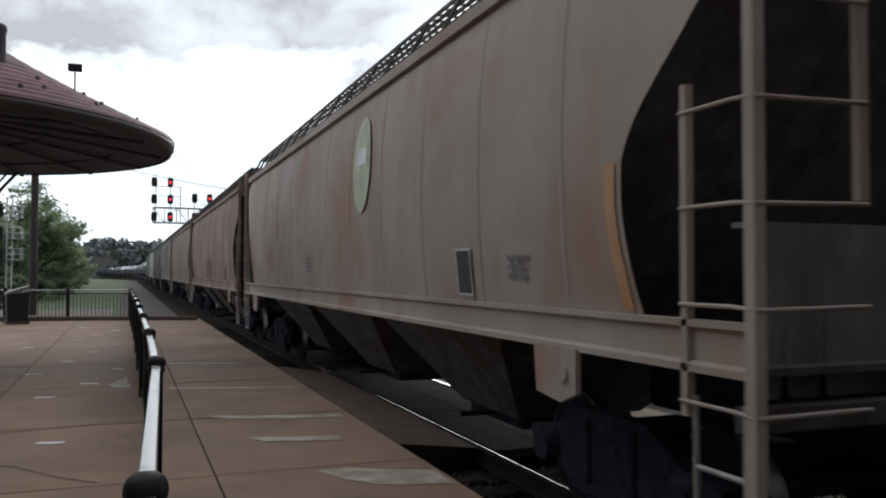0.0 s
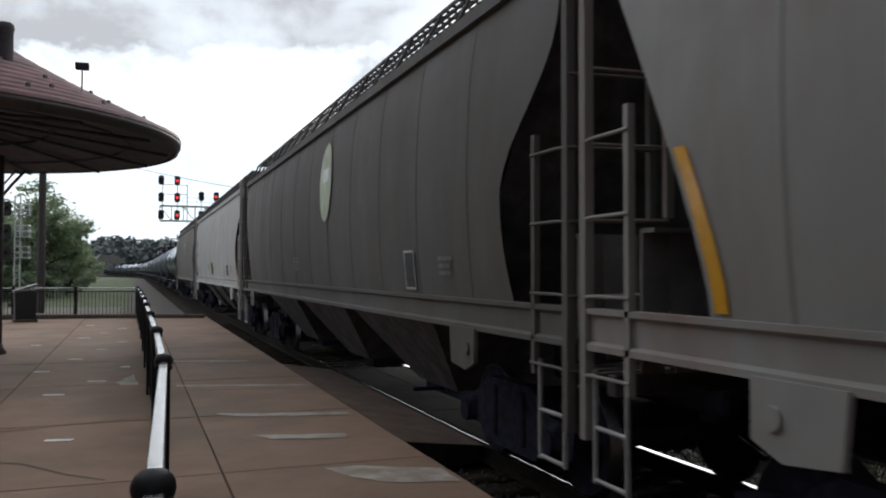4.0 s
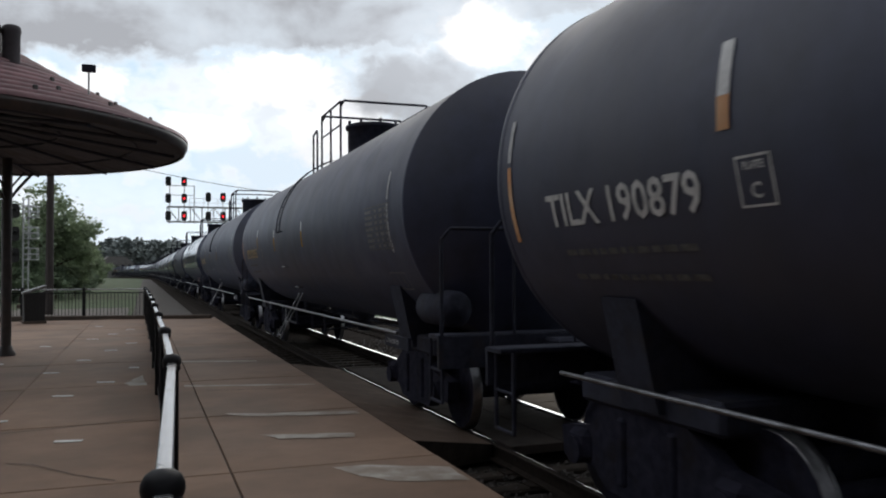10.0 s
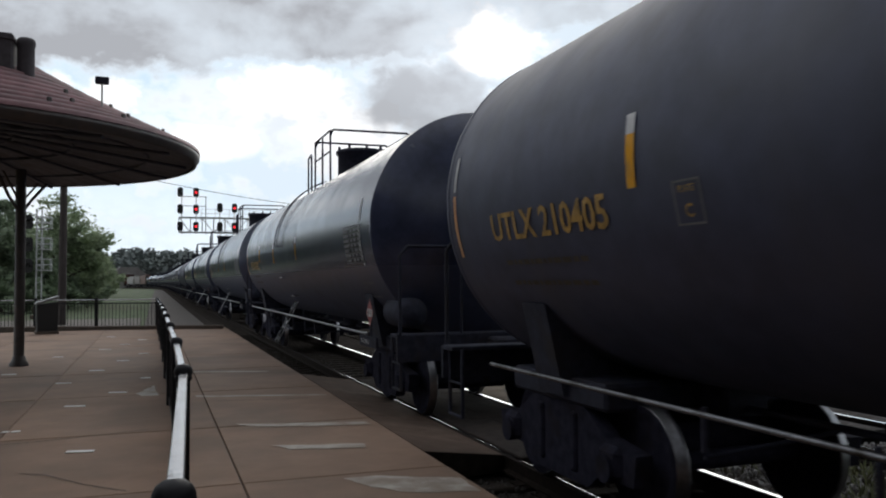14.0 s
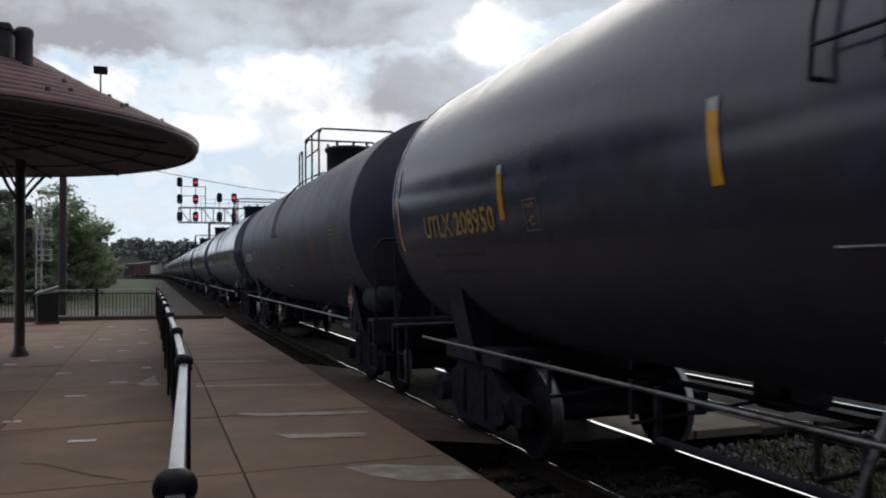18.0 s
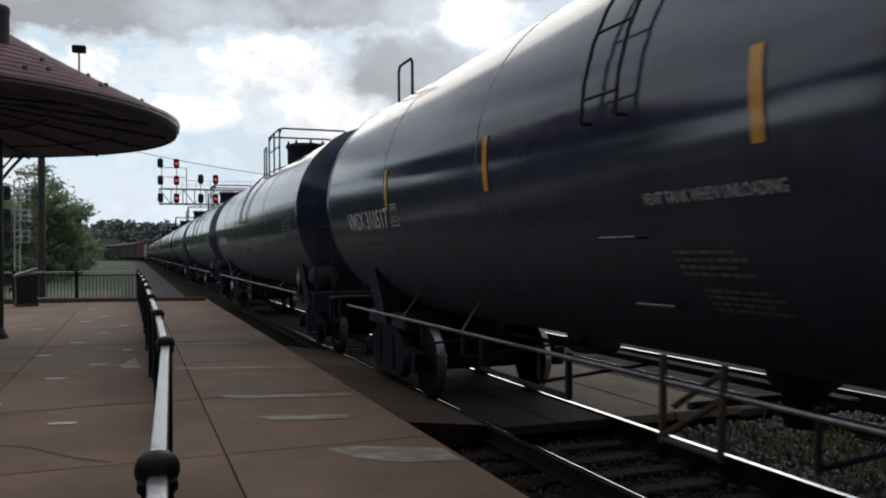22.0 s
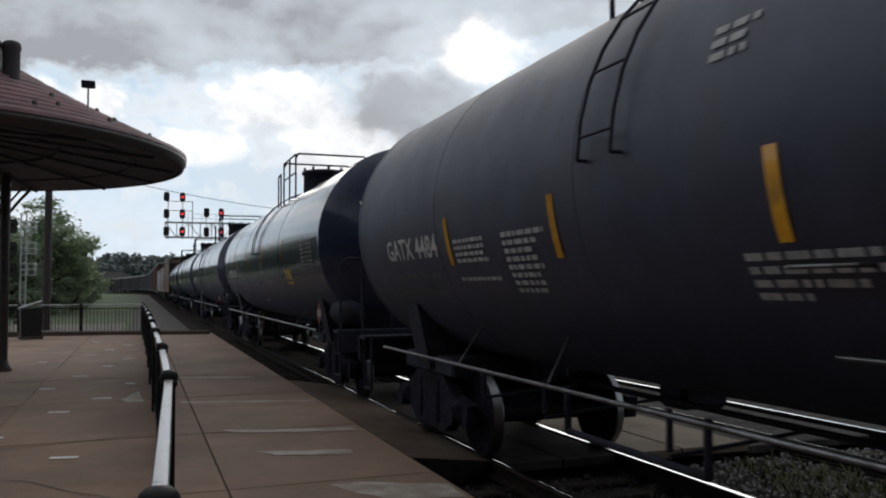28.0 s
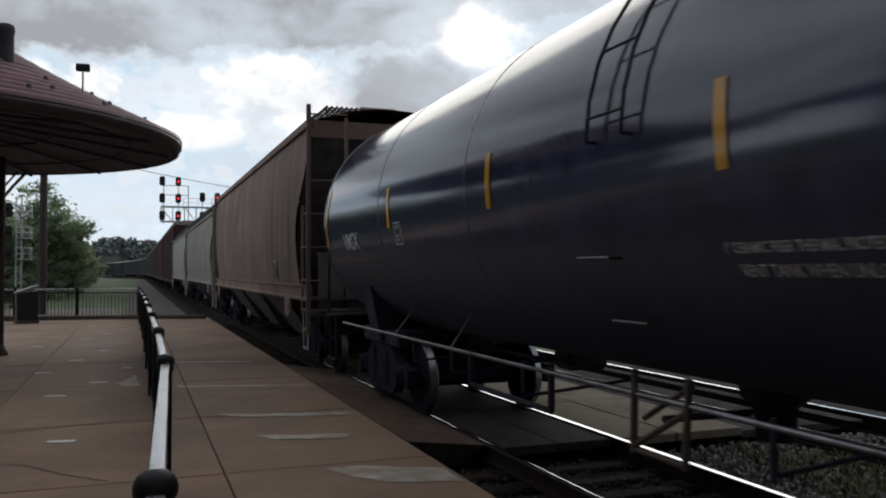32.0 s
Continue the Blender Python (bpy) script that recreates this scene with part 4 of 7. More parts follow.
# ---- signals ----
def signal_head(parent, x, y, z, lit):
    h = Form()
    h.spin([(0.001, 0.20), (0.20, 0.17), (0.24, 0.04), (0.24, 0.0)], axis=1, n=20, centre=(x, y, z))
    hd = part("signal_head", h, M_SIGBLK, parent, "black signal head with a red light lit" if lit else "black signal head, unlit")
    part("backing", Form().slab([(x - 0.17, z - 0.47), (x + 0.17, z - 0.47), (x + 0.27, z - 0.32), (x + 0.27, z + 0.32), (x + 0.17, z + 0.47), (x - 0.17, z + 0.47), (x - 0.27, z + 0.32), (x - 0.27, z - 0.32)], 1, y - 0.03, y + 0.0), M_SIGBLK, hd)
    part("visor", Form().grid([[(x + 0.16 * math.cos(a), y - d, z + 0.02 + 0.16 * math.sin(a)) for a in [math.pi * (k / 10 * 1.3 - 0.15) for k in range(11)]] for d in (0.03, 0.30)]), M_SIGBLK, hd)
    part("lens", Form().spin([(0.001, -0.075), (0.10, -0.065), (0.115, -0.035)], axis=1, n=16, centre=(x, y, z)), M_LAMPR if lit else M_LAMPOFF, hd, "red lamp" if lit else "")


def build_gantry():
    Y = 86.0
    ob = thing("signal_gantry", "silver cantilever signal gantry with black three-light heads over the tracks", "signal gantry")
    z0, z1, x0, x1 = 6.75, 8.25, 2.4, 16.0
    for y in (Y, Y + 0.9):
        for z in (z0, z1):
            part("chord", Form().box(((x0 + x1) / 2, y, z), (x1 - x0, 0.10, 0.12)), M_ALU, ob)
    n = 12
    for i in range(n + 1):
        x = x0 + (x1 - x0) * i / n
        for y in (Y, Y + 0.9):
            part("strut", Form().rod((x, y, z0), (x, y, z1), 0.032, 6), M_ALU, ob)
            if i < n:
                xb = x0 + (x1 - x0) * (i + 1) / n
                part("diagonal", Form().rod((x, y, z0 if i % 2 else z1), (xb, y, z1 if i % 2 else z0), 0.026, 6), M_ALU, ob)
    part("walkway", Form().box(((x0 + x1) / 2, Y + 0.45, z0 + 0.05), (x1 - x0, 0.8, 0.05)), M_GALV, ob)
    for z in (z1 + 0.95, z1 + 0.5):
        part("handrail", Form().rod((x0 + 2.2, Y + 0.95, z), (x1, Y + 0.95, z), 0.022, 6), M_ALU, ob)
    for i in range(9):
        x = x0 + 2.2 + i * 1.4
        part("handrail_post", Form().rod((x, Y + 0.95, z1), (x, Y + 0.95, z1 + 0.95), 0.024, 6), M_ALU, ob)
    # tall frame for the left pair of heads
    for x in (x0 + 0.25, x0 + 1.65, x0 + 2.6):
        part("mast", Form().rod((x, Y - 0.1, z0 - 0.2), (x, Y - 0.1, 11.0 if x < x0 + 2 else 10.4), 0.05, 8), M_ALU, ob)
    for z in (9.4, 10.35):
        part("cross_bar", Form().rod((x0 + 0.1, Y - 0.1, z), (x0 + 2.65, Y - 0.1, z), 0.04, 6), M_ALU, ob)
    for x, lit in ((x0 + 0.1, False), (x0 + 1.62, True)):
        for z in (7.3, 9.05, 10.75):
            signal_head(ob, x, Y - 0.35, z, lit)
    for x, lit in ((x0 + 3.95, False), (x0 + 5.4, True)):
        part("mast", Form().rod((x, Y - 0.1, z0 - 0.2), (x, Y - 0.1, 9.6), 0.05, 8), M_ALU, ob)
        for z in (7.3, 9.25):
            signal_head(ob, x, Y - 0.35, z, lit)
    part("column", Form().rod((x1 - 0.3, Y + 0.45, -0.65), (x1 - 0.3, Y + 0.45, 9.0), 0.3, 14), M_ALU, ob)
    # overhead cable
    c = thing("overhead_cable", "thin black overhead cable beyond the canopy", "cable")
    pts = []
    for i in range(13):
        u = i / 12
        pts.append((-6 + 34 * u, 86.5, 13.15 - 4.1 * u - 0.9 * math.sin(math.pi * u)))
    part("strand", Form().path(pts, 0.03, 5), M_WIRE, c)


build_gantry()


def build_signal_mast():
    ob = thing("signal_mast", "white lattice signal mast with caged ladder landings by the trees", "signal mast", pose(-7.15, 60.0, -0.62))
    for dx in (-0.16, 0.16):
        part("leg", Form().rod((dx, 0, 0), (dx, 0, 7.3), 0.05, 8), M_ALU, ob)
    for i in range(18):
        part("rung", Form().rod((-0.16, 0, 0.3 + i * 0.4), (0.16, 0, 0.3 + i * 0.4 + (0.2 if i % 2 else 0)), 0.022, 6), M_ALU, ob)
    for z in (3.19, 4.58, 5.98):
        cage = Form()
        for zz in (z, z + 0.38, z + 0.75):
            cage.path([(-0.06, -0.5, zz), (0.72, -0.5, zz), (0.72, 0.5, zz), (-0.06, 0.5, zz), (-0.06, -0.5, zz)], 0.028, 6)
        for x, y in ((0.72, -0.5), (0.72, 0.5), (0.33, -0.5)):
            cage.rod((x, y, z), (x, y, z + 0.75), 0.028, 6)
        part("landing_cage", cage, M_ALU, ob)
        part("landing", Form().box((0.33, 0, z), (0.80, 1.0, 0.05)), M_GALV, ob)
    for z in (3.5, 4.9, 6.4):
        signal_head(ob, -0.62, -0.2, z, False)
    part("footing", Form().box((0, 0, 0.1), (0.9, 0.9, 0.3), bevel=0.04), M_CURB, ob)
    p = thing("utility_pole", "dark weathered wooden utility pole behind the fence", "pole", pose(-4.78, 50.0, -0.62))
    part("shaft", Form().rod((0, 0, 0), (0.04, 0, 9.5), 0.225, 12, 0.18), M_POLE, p)
    part("crossarm", Form().box((0.04, 0.2, 8.9), (1.8, 0.1, 0.12)), M_POLE, p)


build_signal_mast()


# ---- trees, woods, house ----
def tree_meshes(seed, high, wide, leaves, leaf, material):
    rnd = random.Random(seed)
    trunk = Form()
    tips = []
    def limb(a, d, length, r, depth):
        pts = [a]
        for k in range(3):
            d = (d + Vector((rnd.uniform(-0.25, 0.25), rnd.uniform(-0.25, 0.25), rnd.uniform(-0.05, 0.2)))).normalized()
            b = pts[-1] + d * length / 3
            trunk.rod(pts[-1], b, r * (1 - k * 0.2), 6, r * (1 - (k + 1) * 0.2), caps=False)
            pts.append(b)
        tips.append((pts[-1], depth))
        if depth < 3:
            for _ in range(3 if depth else 6):
                a2 = rnd.uniform(0, 6.28)
                up = rnd.uniform(0.1, 0.9)
                d2 = Vector((math.cos(a2) * wide / high * 1.7, math.sin(a2) * wide / high * 1.7, up)).normalized()
                limb(pts[rnd.choice((1, 2, 3))] if depth else pts[rnd.choice((2, 3, 3))], d2, length * rnd.uniform(0.55, 0.8), r * 0.5, depth + 1)
    limb(Vector((0, 0, 0)), Vector((0, 0, 1)), high * 0.42, high * 0.022, 0)
    crown = Form()
    clumps = [t for t, d in tips if d >= 1]
    for _ in range(26):
        a = rnd.uniform(0, 6.28)
        u = rnd.uniform(0.12, 1)
        rr = wide * 0.5 * math.sin(math.pi * min(1, (u * 0.82 + 0.15))) * rnd.uniform(0.5, 1.1)
        clumps.append(Vector((math.cos(a) * rr, math.sin(a) * rr, high * u)))
    for _ in range(leaves):
        c = rnd.choice(clumps)
        s = high * 0.085 * rnd.uniform(0.5, 1.3)
        v = Vector((rnd.gauss(0, 1), rnd.gauss(0, 1), rnd.gauss(0, 0.7)))
        p = c + v.normalized() * s * rnd.random() ** 0.4 * 1.25
        if p.z > high * 1.02 or p.z < high * 0.06:
            continue
        q = Euler((rnd.uniform(-0.9, 0.9), rnd.uniform(-0.9, 0.9), rnd.uniform(0, 6.28))).to_matrix()
        l, w = leaf * rnd.uniform(0.6, 1.3), leaf * rnd.uniform(0.35, 0.7)
        crown.add([p + q @ Vector(k) for k in ((0, -l, 0), (w, -l * 0.2, 0.1 * l), (w * 0.5, l * 0.8, 0), (-w * 0.4, l, -0.1 * l), (-w, 0, 0.1 * l))], [(0, 1, 2, 3, 4)])
    return trunk.mesh("trunk", M_BARK), crown.mesh("crown", material)


def build_trees():
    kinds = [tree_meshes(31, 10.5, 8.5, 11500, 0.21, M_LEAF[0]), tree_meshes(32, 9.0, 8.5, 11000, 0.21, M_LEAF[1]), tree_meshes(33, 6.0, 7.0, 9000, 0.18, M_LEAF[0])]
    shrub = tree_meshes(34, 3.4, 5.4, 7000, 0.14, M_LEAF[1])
    rnd = random.Random(8)
    def plant(k, x, y, s, turn, label="leafy green broadleaf tree beyond the station fence", name="tree", cat="tree"):
        me = shrub if k == 3 else kinds[k]
        t = thing(name, label, cat, pose(x, y, -0.7, 0, 0, turn), group="trees by the line")
        t.scale = (s, s, s)
        part("trunk", me[0], None, t)
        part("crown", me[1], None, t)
    spots = [(0, -8.4, 82, 1.0), (1, -11.5, 74, 1.0), (0, -16, 70, 0.92), (1, -21, 66, 1.0), (0, -26.5, 62, 1.05), (1, -33, 64, 1.1), (0, -40, 66, 1.1),
             (1, -9.6, 96, 0.95), (2, -6.9, 104, 1.0), (1, -13, 92, 1.05), (2, -8.8, 120, 1.2), (0, -19, 88, 1.05), (2, -9.0, 140, 1.2), (1, -13, 134, 1.05), (0, -20, 120, 1.05),
             (2, -14, 165, 1.3), (2, -12, 190, 1.25), (1, -20, 180, 1.1), (2, -18, 215, 1.4), (0, -29, 150, 1.2), (2, -24, 245, 1.4), (1, -33, 215, 1.2), (0, -48, 90, 1.2)]
    for k, x, y, s in spots:
        plant(k, x, y, s, rnd.uniform(0, 360))
    for x, y, s in ((-7.5, 88, 0.8), (-9.5, 80, 0.9), (-10.5, 72, 0.9), (-14, 64, 0.9), (-19, 60, 1.0), (-24, 58, 1.0), (-8.5, 112, 0.9), (-9.2, 128, 0.8), (-10.5, 150, 0.9), (-12.5, 176, 1.0), (-15.5, 205, 1.1), (-19, 235, 1.2), (-22.5, 262, 1.3), (-28, 285, 1.4), (-34, 300, 1.5), (-26, 270, 1.4), (-5.6, 92, 0.75), (-6.6, 100, 0.9), (-7.4, 116, 1.0), (-8.2, 134, 1.0), (-9.4, 160, 1.1), (-12.0, 68, 1.1), (-16.5, 61, 1.1), (-8.6, 76, 1.0), (-5.9, 84, 0.85), (-7.0, 79, 0.85), (-8.9, 71, 0.8)):
        plant(3, x, y, s, rnd.uniform(0, 360), "low dense green shrub at the edge of the trees", "shrub", "shrub")


build_trees()


def build_far_woods():
    rnd = random.Random(77)
    f = Form()
    def clump(c, r, n):
        for _ in range(n):
            v = Vector((rnd.gauss(0, 1), rnd.gauss(0, 1), rnd.gauss(0, 0.8))).normalized() * r * rnd.random() ** 0.35
            p = c + v
            q = Euler((rnd.uniform(-1, 1), rnd.uniform(-1, 1), rnd.uniform(0, 6.28))).to_matrix()
            l = r * rnd.uniform(0.16, 0.34)
            f.add([p + q @ Vector(k) for k in ((-l, -l * 0.6, 0), (l, -l * 0.7, 0.2 * l), (l * 0.7, l * 0.7, 0), (-l * 0.6, l, -0.2 * l))], [(0, 1, 2, 3)])
    for row, (y, base, amp) in enumerate(((470, 15.0, 2.0), (560, 20.0, 2.5), (700, 27, 3.0), (440, 6.5, 1.2))):
        x = -210 if row < 3 else -120
        while x < 170:
            hgt = base + amp * math.sin(x * 0.045 + row) + rnd.uniform(-1, 1) * amp * 0.4
            if row == 3 and -16 < x < 4:
                x += 3
                continue
            for k in range(4):
                clump(Vector((x + rnd.uniform(-3, 3), y + rnd.uniform(-12, 12), -2 + hgt * (0.1 + 0.26 * k))), rnd.uniform(3.2, 4.8) * (0.7 if row == 3 else 1), 85)
            x += rnd.uniform(3.0, 5.2)
    thing("far_woods", "distant wooded ridge, its green paled for haze", "woods", kind="stuff", form=f, material=M_WOODS)
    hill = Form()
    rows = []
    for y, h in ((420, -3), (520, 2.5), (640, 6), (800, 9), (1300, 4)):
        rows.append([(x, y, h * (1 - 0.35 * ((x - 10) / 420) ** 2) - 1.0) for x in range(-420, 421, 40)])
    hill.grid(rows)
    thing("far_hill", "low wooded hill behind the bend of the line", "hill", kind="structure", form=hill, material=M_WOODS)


build_far_woods()


def build_house():
    h = thing("house", "pale distant house with a grey pitched roof beyond the bend", "house", pose(-11.0, 400.0, -1.0, 0, 0, 8))
    part("wall", Form().box((0, 0, 3.0), (14, 9, 6.0)), M_HOUSEW, h)
    part("roof", Form().slab([(-8, 5.8), (8, 5.8), (3.5, 9.6), (-3.5, 9.6)], 1, -5, 5), M_HOUSER, h)
    for x in (-4.5, -1.5, 1.5, 4.5):
        for z in (1.8, 4.4):
            part("window", Form().box((x, -4.52, z), (1.0, 0.08, 1.3)), M_GLASS, h)


build_house()


# ---- the freight train: each car's frame has its origin on the rails at mid length, y towards the far end ----
SPEED = 17.8
TANK_R, TANK_Z, TANK_H = 1.62, 2.66, 7.55


def wheel_form():
    f = Form()
    f.spin([(0.07, -0.09), (0.10, -0.085), (0.14, -0.03), (0.33, 0.0), (0.385, -0.05), (0.45, -0.052)], axis=0, n=24)
    f.spin([(0.45, 0.052), (0.40, 0.06), (0.385, 0.05), (0.33, 0.04), (0.14, 0.05), (0.07, 0.07)], axis=0, n=24)
    return f


WHEEL = wheel_form().mesh("wheel", M_TRUCK)
TREAD = Form().spin([(0.45, -0.05), (0.458, -0.046), (0.46, 0.03), (0.485, 0.04), (0.48, 0.055), (0.468, 0.056)], axis=0, n=24).mesh("tread", M_TREAD)
AXLE = Form().rod((-1.05, 0, 0.46), (1.05, 0, 0.46), 0.075, 10).mesh("axle", M_TRUCK)


def side_frame_form():
    f = Form()
    out = [(-1.18, 0.36), (-0.70, 0.36), (-0.52, 0.22), (0.52, 0.22), (0.70, 0.36), (1.18, 0.36), (1.22, 0.60), (0.80, 0.66), (0.46, 0.86), (-0.46, 0.86), (-0.80, 0.66), (-1.22, 0.60)]
    f.slab(out, 0, -0.07, 0.07)
    for s in (-1, 1):
        f.box((0, s * 0.30, 0.55), (0.20, 0.10, 0.5), bevel=0.02)
        f.box((0, s * 0.89, 0.50), (0.26, 0.30, 0.26), bevel=0.05)
        f.rod((-0.16, s * 0.89, 0.46), (0.0, s * 0.89, 0.46), 0.11, 12)
    return f


SIDE_FRAME = side_frame_form().mesh("side_frame", M_TRUCK)
SPRINGS = Form()
for _y in (-0.16, 0.0, 0.16):
    for _k in range(5):
        SPRINGS.spin([(0.055, 0.27 + _k * 0.05), (0.07, 0.285 + _k * 0.05), (0.055, 0.30 + _k * 0.05)], n=10, centre=(0, _y, 0))
SPRINGS = SPRINGS.mesh("springs", M_TRUCK)
BOLSTER = Form().box((0, 0, 0.62), (2.1, 0.34, 0.26), bevel=0.04).rod((0, 0, 0.7), (0, 0, 0.86), 0.2, 14).mesh("bolster", M_TRUCK)
# The broad middle box is filler, added to keep the truck's inside dark.
BRAKE_BEAM = Form().box((0, 0, 0.50), (1.30, 0.62, 0.40), bevel=0.05).rod((-0.85, 0, 0.42), (0.85, 0, 0.42), 0.035, 6).box((-0.72, 0, 0.46), (0.10, 0.06, 0.28), bevel=0.015).box((0.72, 0, 0.46), (0.10, 0.06, 0.28), bevel=0.015).mesh("brake_beam", M_TRUCK)


def add_truck(car, y):
    t = part("truck", BOLSTER, None, car, "grimy two-axle cast steel truck", pose(0, y, 0))
    for s in (-1, 1):
        part("side_frame", SIDE_FRAME, None, t, m=pose(s * 1.0, 0, 0, 0, 0, 0 if s < 0 else 180))
        part("springs", SPRINGS, None, t, m=pose(s * 1.0, 0, 0))
        part("axle", AXLE, None, t, m=pose(0, s * 0.89, 0))
        part("brake_beam", BRAKE_BEAM, None, t, m=pose(0, s * 0.36, 0))
        for r in (-1, 1):
            part("wheel", WHEEL, None, t, m=pose(r * 0.755, s * 0.89, 0.46, 0, 0, 0 if r > 0 else 180))
            part("tread", TREAD, None, t, "bright worn wheel tread", m=pose(r * 0.755, s * 0.89, 0.46, 0, 0, 180 if r > 0 else 0))
    return t


FAR_TRUCK = Form()
for _x in (-1, 1):
    FAR_TRUCK.slab([(-1.2, 0.4), (-0.5, 0.24), (0.5, 0.24), (1.2, 0.4), (1.2, 0.62), (0.46, 0.86), (-0.46, 0.86), (-1.2, 0.62)], 0, _x * 1.0 - 0.07, _x * 1.0 + 0.07)
    for _y in (-0.89, 0.89):
        FAR_TRUCK.rod((_x * 0.70, _y, 0.46), (_x * 0.81, _y, 0.46), 0.46, 20)
FAR_TRUCK.box((0, 0, 0.62), (2.1, 0.34, 0.26))
FAR_TRUCK = FAR_TRUCK.mesh("truck", M_TRUCK)


def add_coupler(car, y, s):
    f = Form()
    f.box((0, y + s * 0.25, 0.86), (0.16, 0.7, 0.2), bevel=0.03)
    f.slab([(-0.16, y + s * 0.5), (0.14, y + s * 0.5), (0.20, y + s * 0.74), (0.05, y + s * 0.70), (0.0, y + s * 0.62), (-0.10, y + s * 0.78), (-0.20, y + s * 0.7)], 2, 0.72, 1.0)
    part("coupler", f, M_TRUCK, car, "rusty knuckle coupler")
    h = Form()
    h.path([(0.3, y, 0.85), (0.33, y + s * 0.25, 0.55), (0.28, y + s * 0.5, 0.42), (0.2, y + s * 0.72, 0.55)], 0.025, 6)
    part("air_hose", h, M_BLACK, car)


def on_tank(me, y, z, name, car, material=None, label="", lift=0.008):
    """Lays a flat mesh on the tank's near side: its x runs along the car, its y up round the shell."""
    me = me.mesh(name, material) if isinstance(me, Form) else me.copy()
    a0 = math.asin((z - TANK_Z) / TANK_R)
    for v in me.vertices:
        a = a0 + v.co.y / TANK_R
        r = TANK_R + lift
        v.co = (-r * math.cos(a), y - v.co.x, TANK_Z + r * math.sin(a))
    me.name = name
    return part(name, me, None, car, label)


def strip_form(w, h, n=6):
    return Form().grid([[(0, h * i / n, 0), (w, h * i / n, 0)] for i in range(n + 1)], False)


TANK_E = TANK_H + 0.27


def head_y(r):
    """How far out the dished end stands at a given radius."""
    u = min(1.0, r / TANK_R)
    return TANK_E + 0.60 * (1 - u ** 2.3)


def build_tank_car(shell_mat, maker):
    car = thing("tank_car", "black tank car with walkway, dome and railing on top", "tank car", group="cars of the freight train")
    shell = Form().spin([(TANK_R, y) for y in (-TANK_E, -5.2, -2.6, 0.0, 2.6, 5.2, TANK_E)], axis=1, n=72, centre=(0, 0, TANK_Z))
    part("tank_shell", shell, shell_mat, car, "long black welded cylinder, dusty and streaked")
    for e in (-1, 1):
        head = Form().spin([(max(0.001, TANK_R * u), e * head_y(TANK_R * u)) for u in (0, 0.15, 0.3, 0.45, 0.6, 0.7, 0.8, 0.88, 0.95, 0.985, 1.0)], axis=1, n=72, centre=(0, 0, TANK_Z))
        part("tank_head", head, shell_mat, car, "dished black tank end")
        part("end_ring", Form().spin([(TANK_R + 0.001, e * (TANK_E - 0.07)), (TANK_R + 0.007, e * (TANK_E - 0.06)), (TANK_R + 0.007, e * (TANK_E - 0.01)), (TANK_R - 0.004, e * (TANK_E + 0.004))], axis=1, n=72, centre=(0, 0, TANK_Z)), shell_mat, car)
    for y in (() if maker == "union" else (-3.6, 2.05, 4.85)):
        part("weld_seam", Form().spin([(TANK_R - 0.002, y - 0.012), (TANK_R + 0.004, y - 0.005), (TANK_R + 0.004, y + 0.005), (TANK_R - 0.002, y + 0.012)], axis=1, n=72, centre=(0, 0, TANK_Z)), shell_mat, car)
    for s in (-1, 1):
        f = Form()
        f.box((0, s * 7.1, 0.98), (0.42, 3.4, 0.34), bevel=0.03)
        f.slab([(s * 5.3, 1.14), (s * 6.2, 1.14), (s * 6.2, 1.5), (s * 5.8, 1.35)], 0, -0.3, 0.3)
        part("draft_sill", f, M_BLACK, car)
        cradle = Form()
        cradle.slab([(-1.32, 1.70), (-1.15, 0.92), (1.15, 0.92), (1.32, 1.70), (0.95, 1.42), (0.45, 1.20), (-0.45, 1.20), (-0.95, 1.42)], 1, s * 6.5 - 0.22, s * 6.5 + 0.22)
        # extra slab, added to close the bright gap over the truck
        cradle.box((0, s * 6.55, 0.97), (2.2, 1.7, 0.22), bevel=0.03)
        part("body_bolster", cradle, M_BLACK, car)
        plat = Form()
        plat.box((0, s * 8.32, 1.18), (2.9, 0.30, 0.05), bevel=0.01)
        plat.box((0, s * 8.48, 1.02), (2.9, 0.05, 0.34))
        part("end_platform", plat, M_BLACK, car)
        rail = Form()
        rail.path([(-1.40, s * 8.46, 1.2), (-1.40, s * 8.46, 2.22), (-1.30, s * 8.46, 2.34), (-0.2, s * 8.46, 2.34), (1.30, s * 8.46, 2.34), (1.40, s * 8.46, 2.22), (1.40, s * 8.46, 1.2)], 0.022, 7)
        rail.rod((-0.55, s * 8.46, 1.2), (-0.55, s * 8.46, 2.34), 0.018, 6)
        part("end_handrail", rail, M_BLACK, car)
        for x in (-1, 1):
            st = Form()
            st.path([(x * 1.38, s * 8.42, 1.18), (x * 1.38, s * 8.42, 0.48), (x * 1.38, s * 8.05, 0.48), (x * 1.38, s * 8.05, 1.18)], 0.02, 6)
            st.rod((x * 1.38, s * 8.42, 0.82), (x * 1.38, s * 8.05, 0.82), 0.016, 6)
            part("sill_step", st, M_BLACK, car)
            if s < 0:
                pl = Form().box((x * 1.44, -7.0, 1.02), (0.04, 0.95, 0.15), bevel=0.006)
                part("side_plate", pl, M_BLACK, car)
        add_truck(car, s * 6.55)
        add_coupler(car, s * 8.5, s)
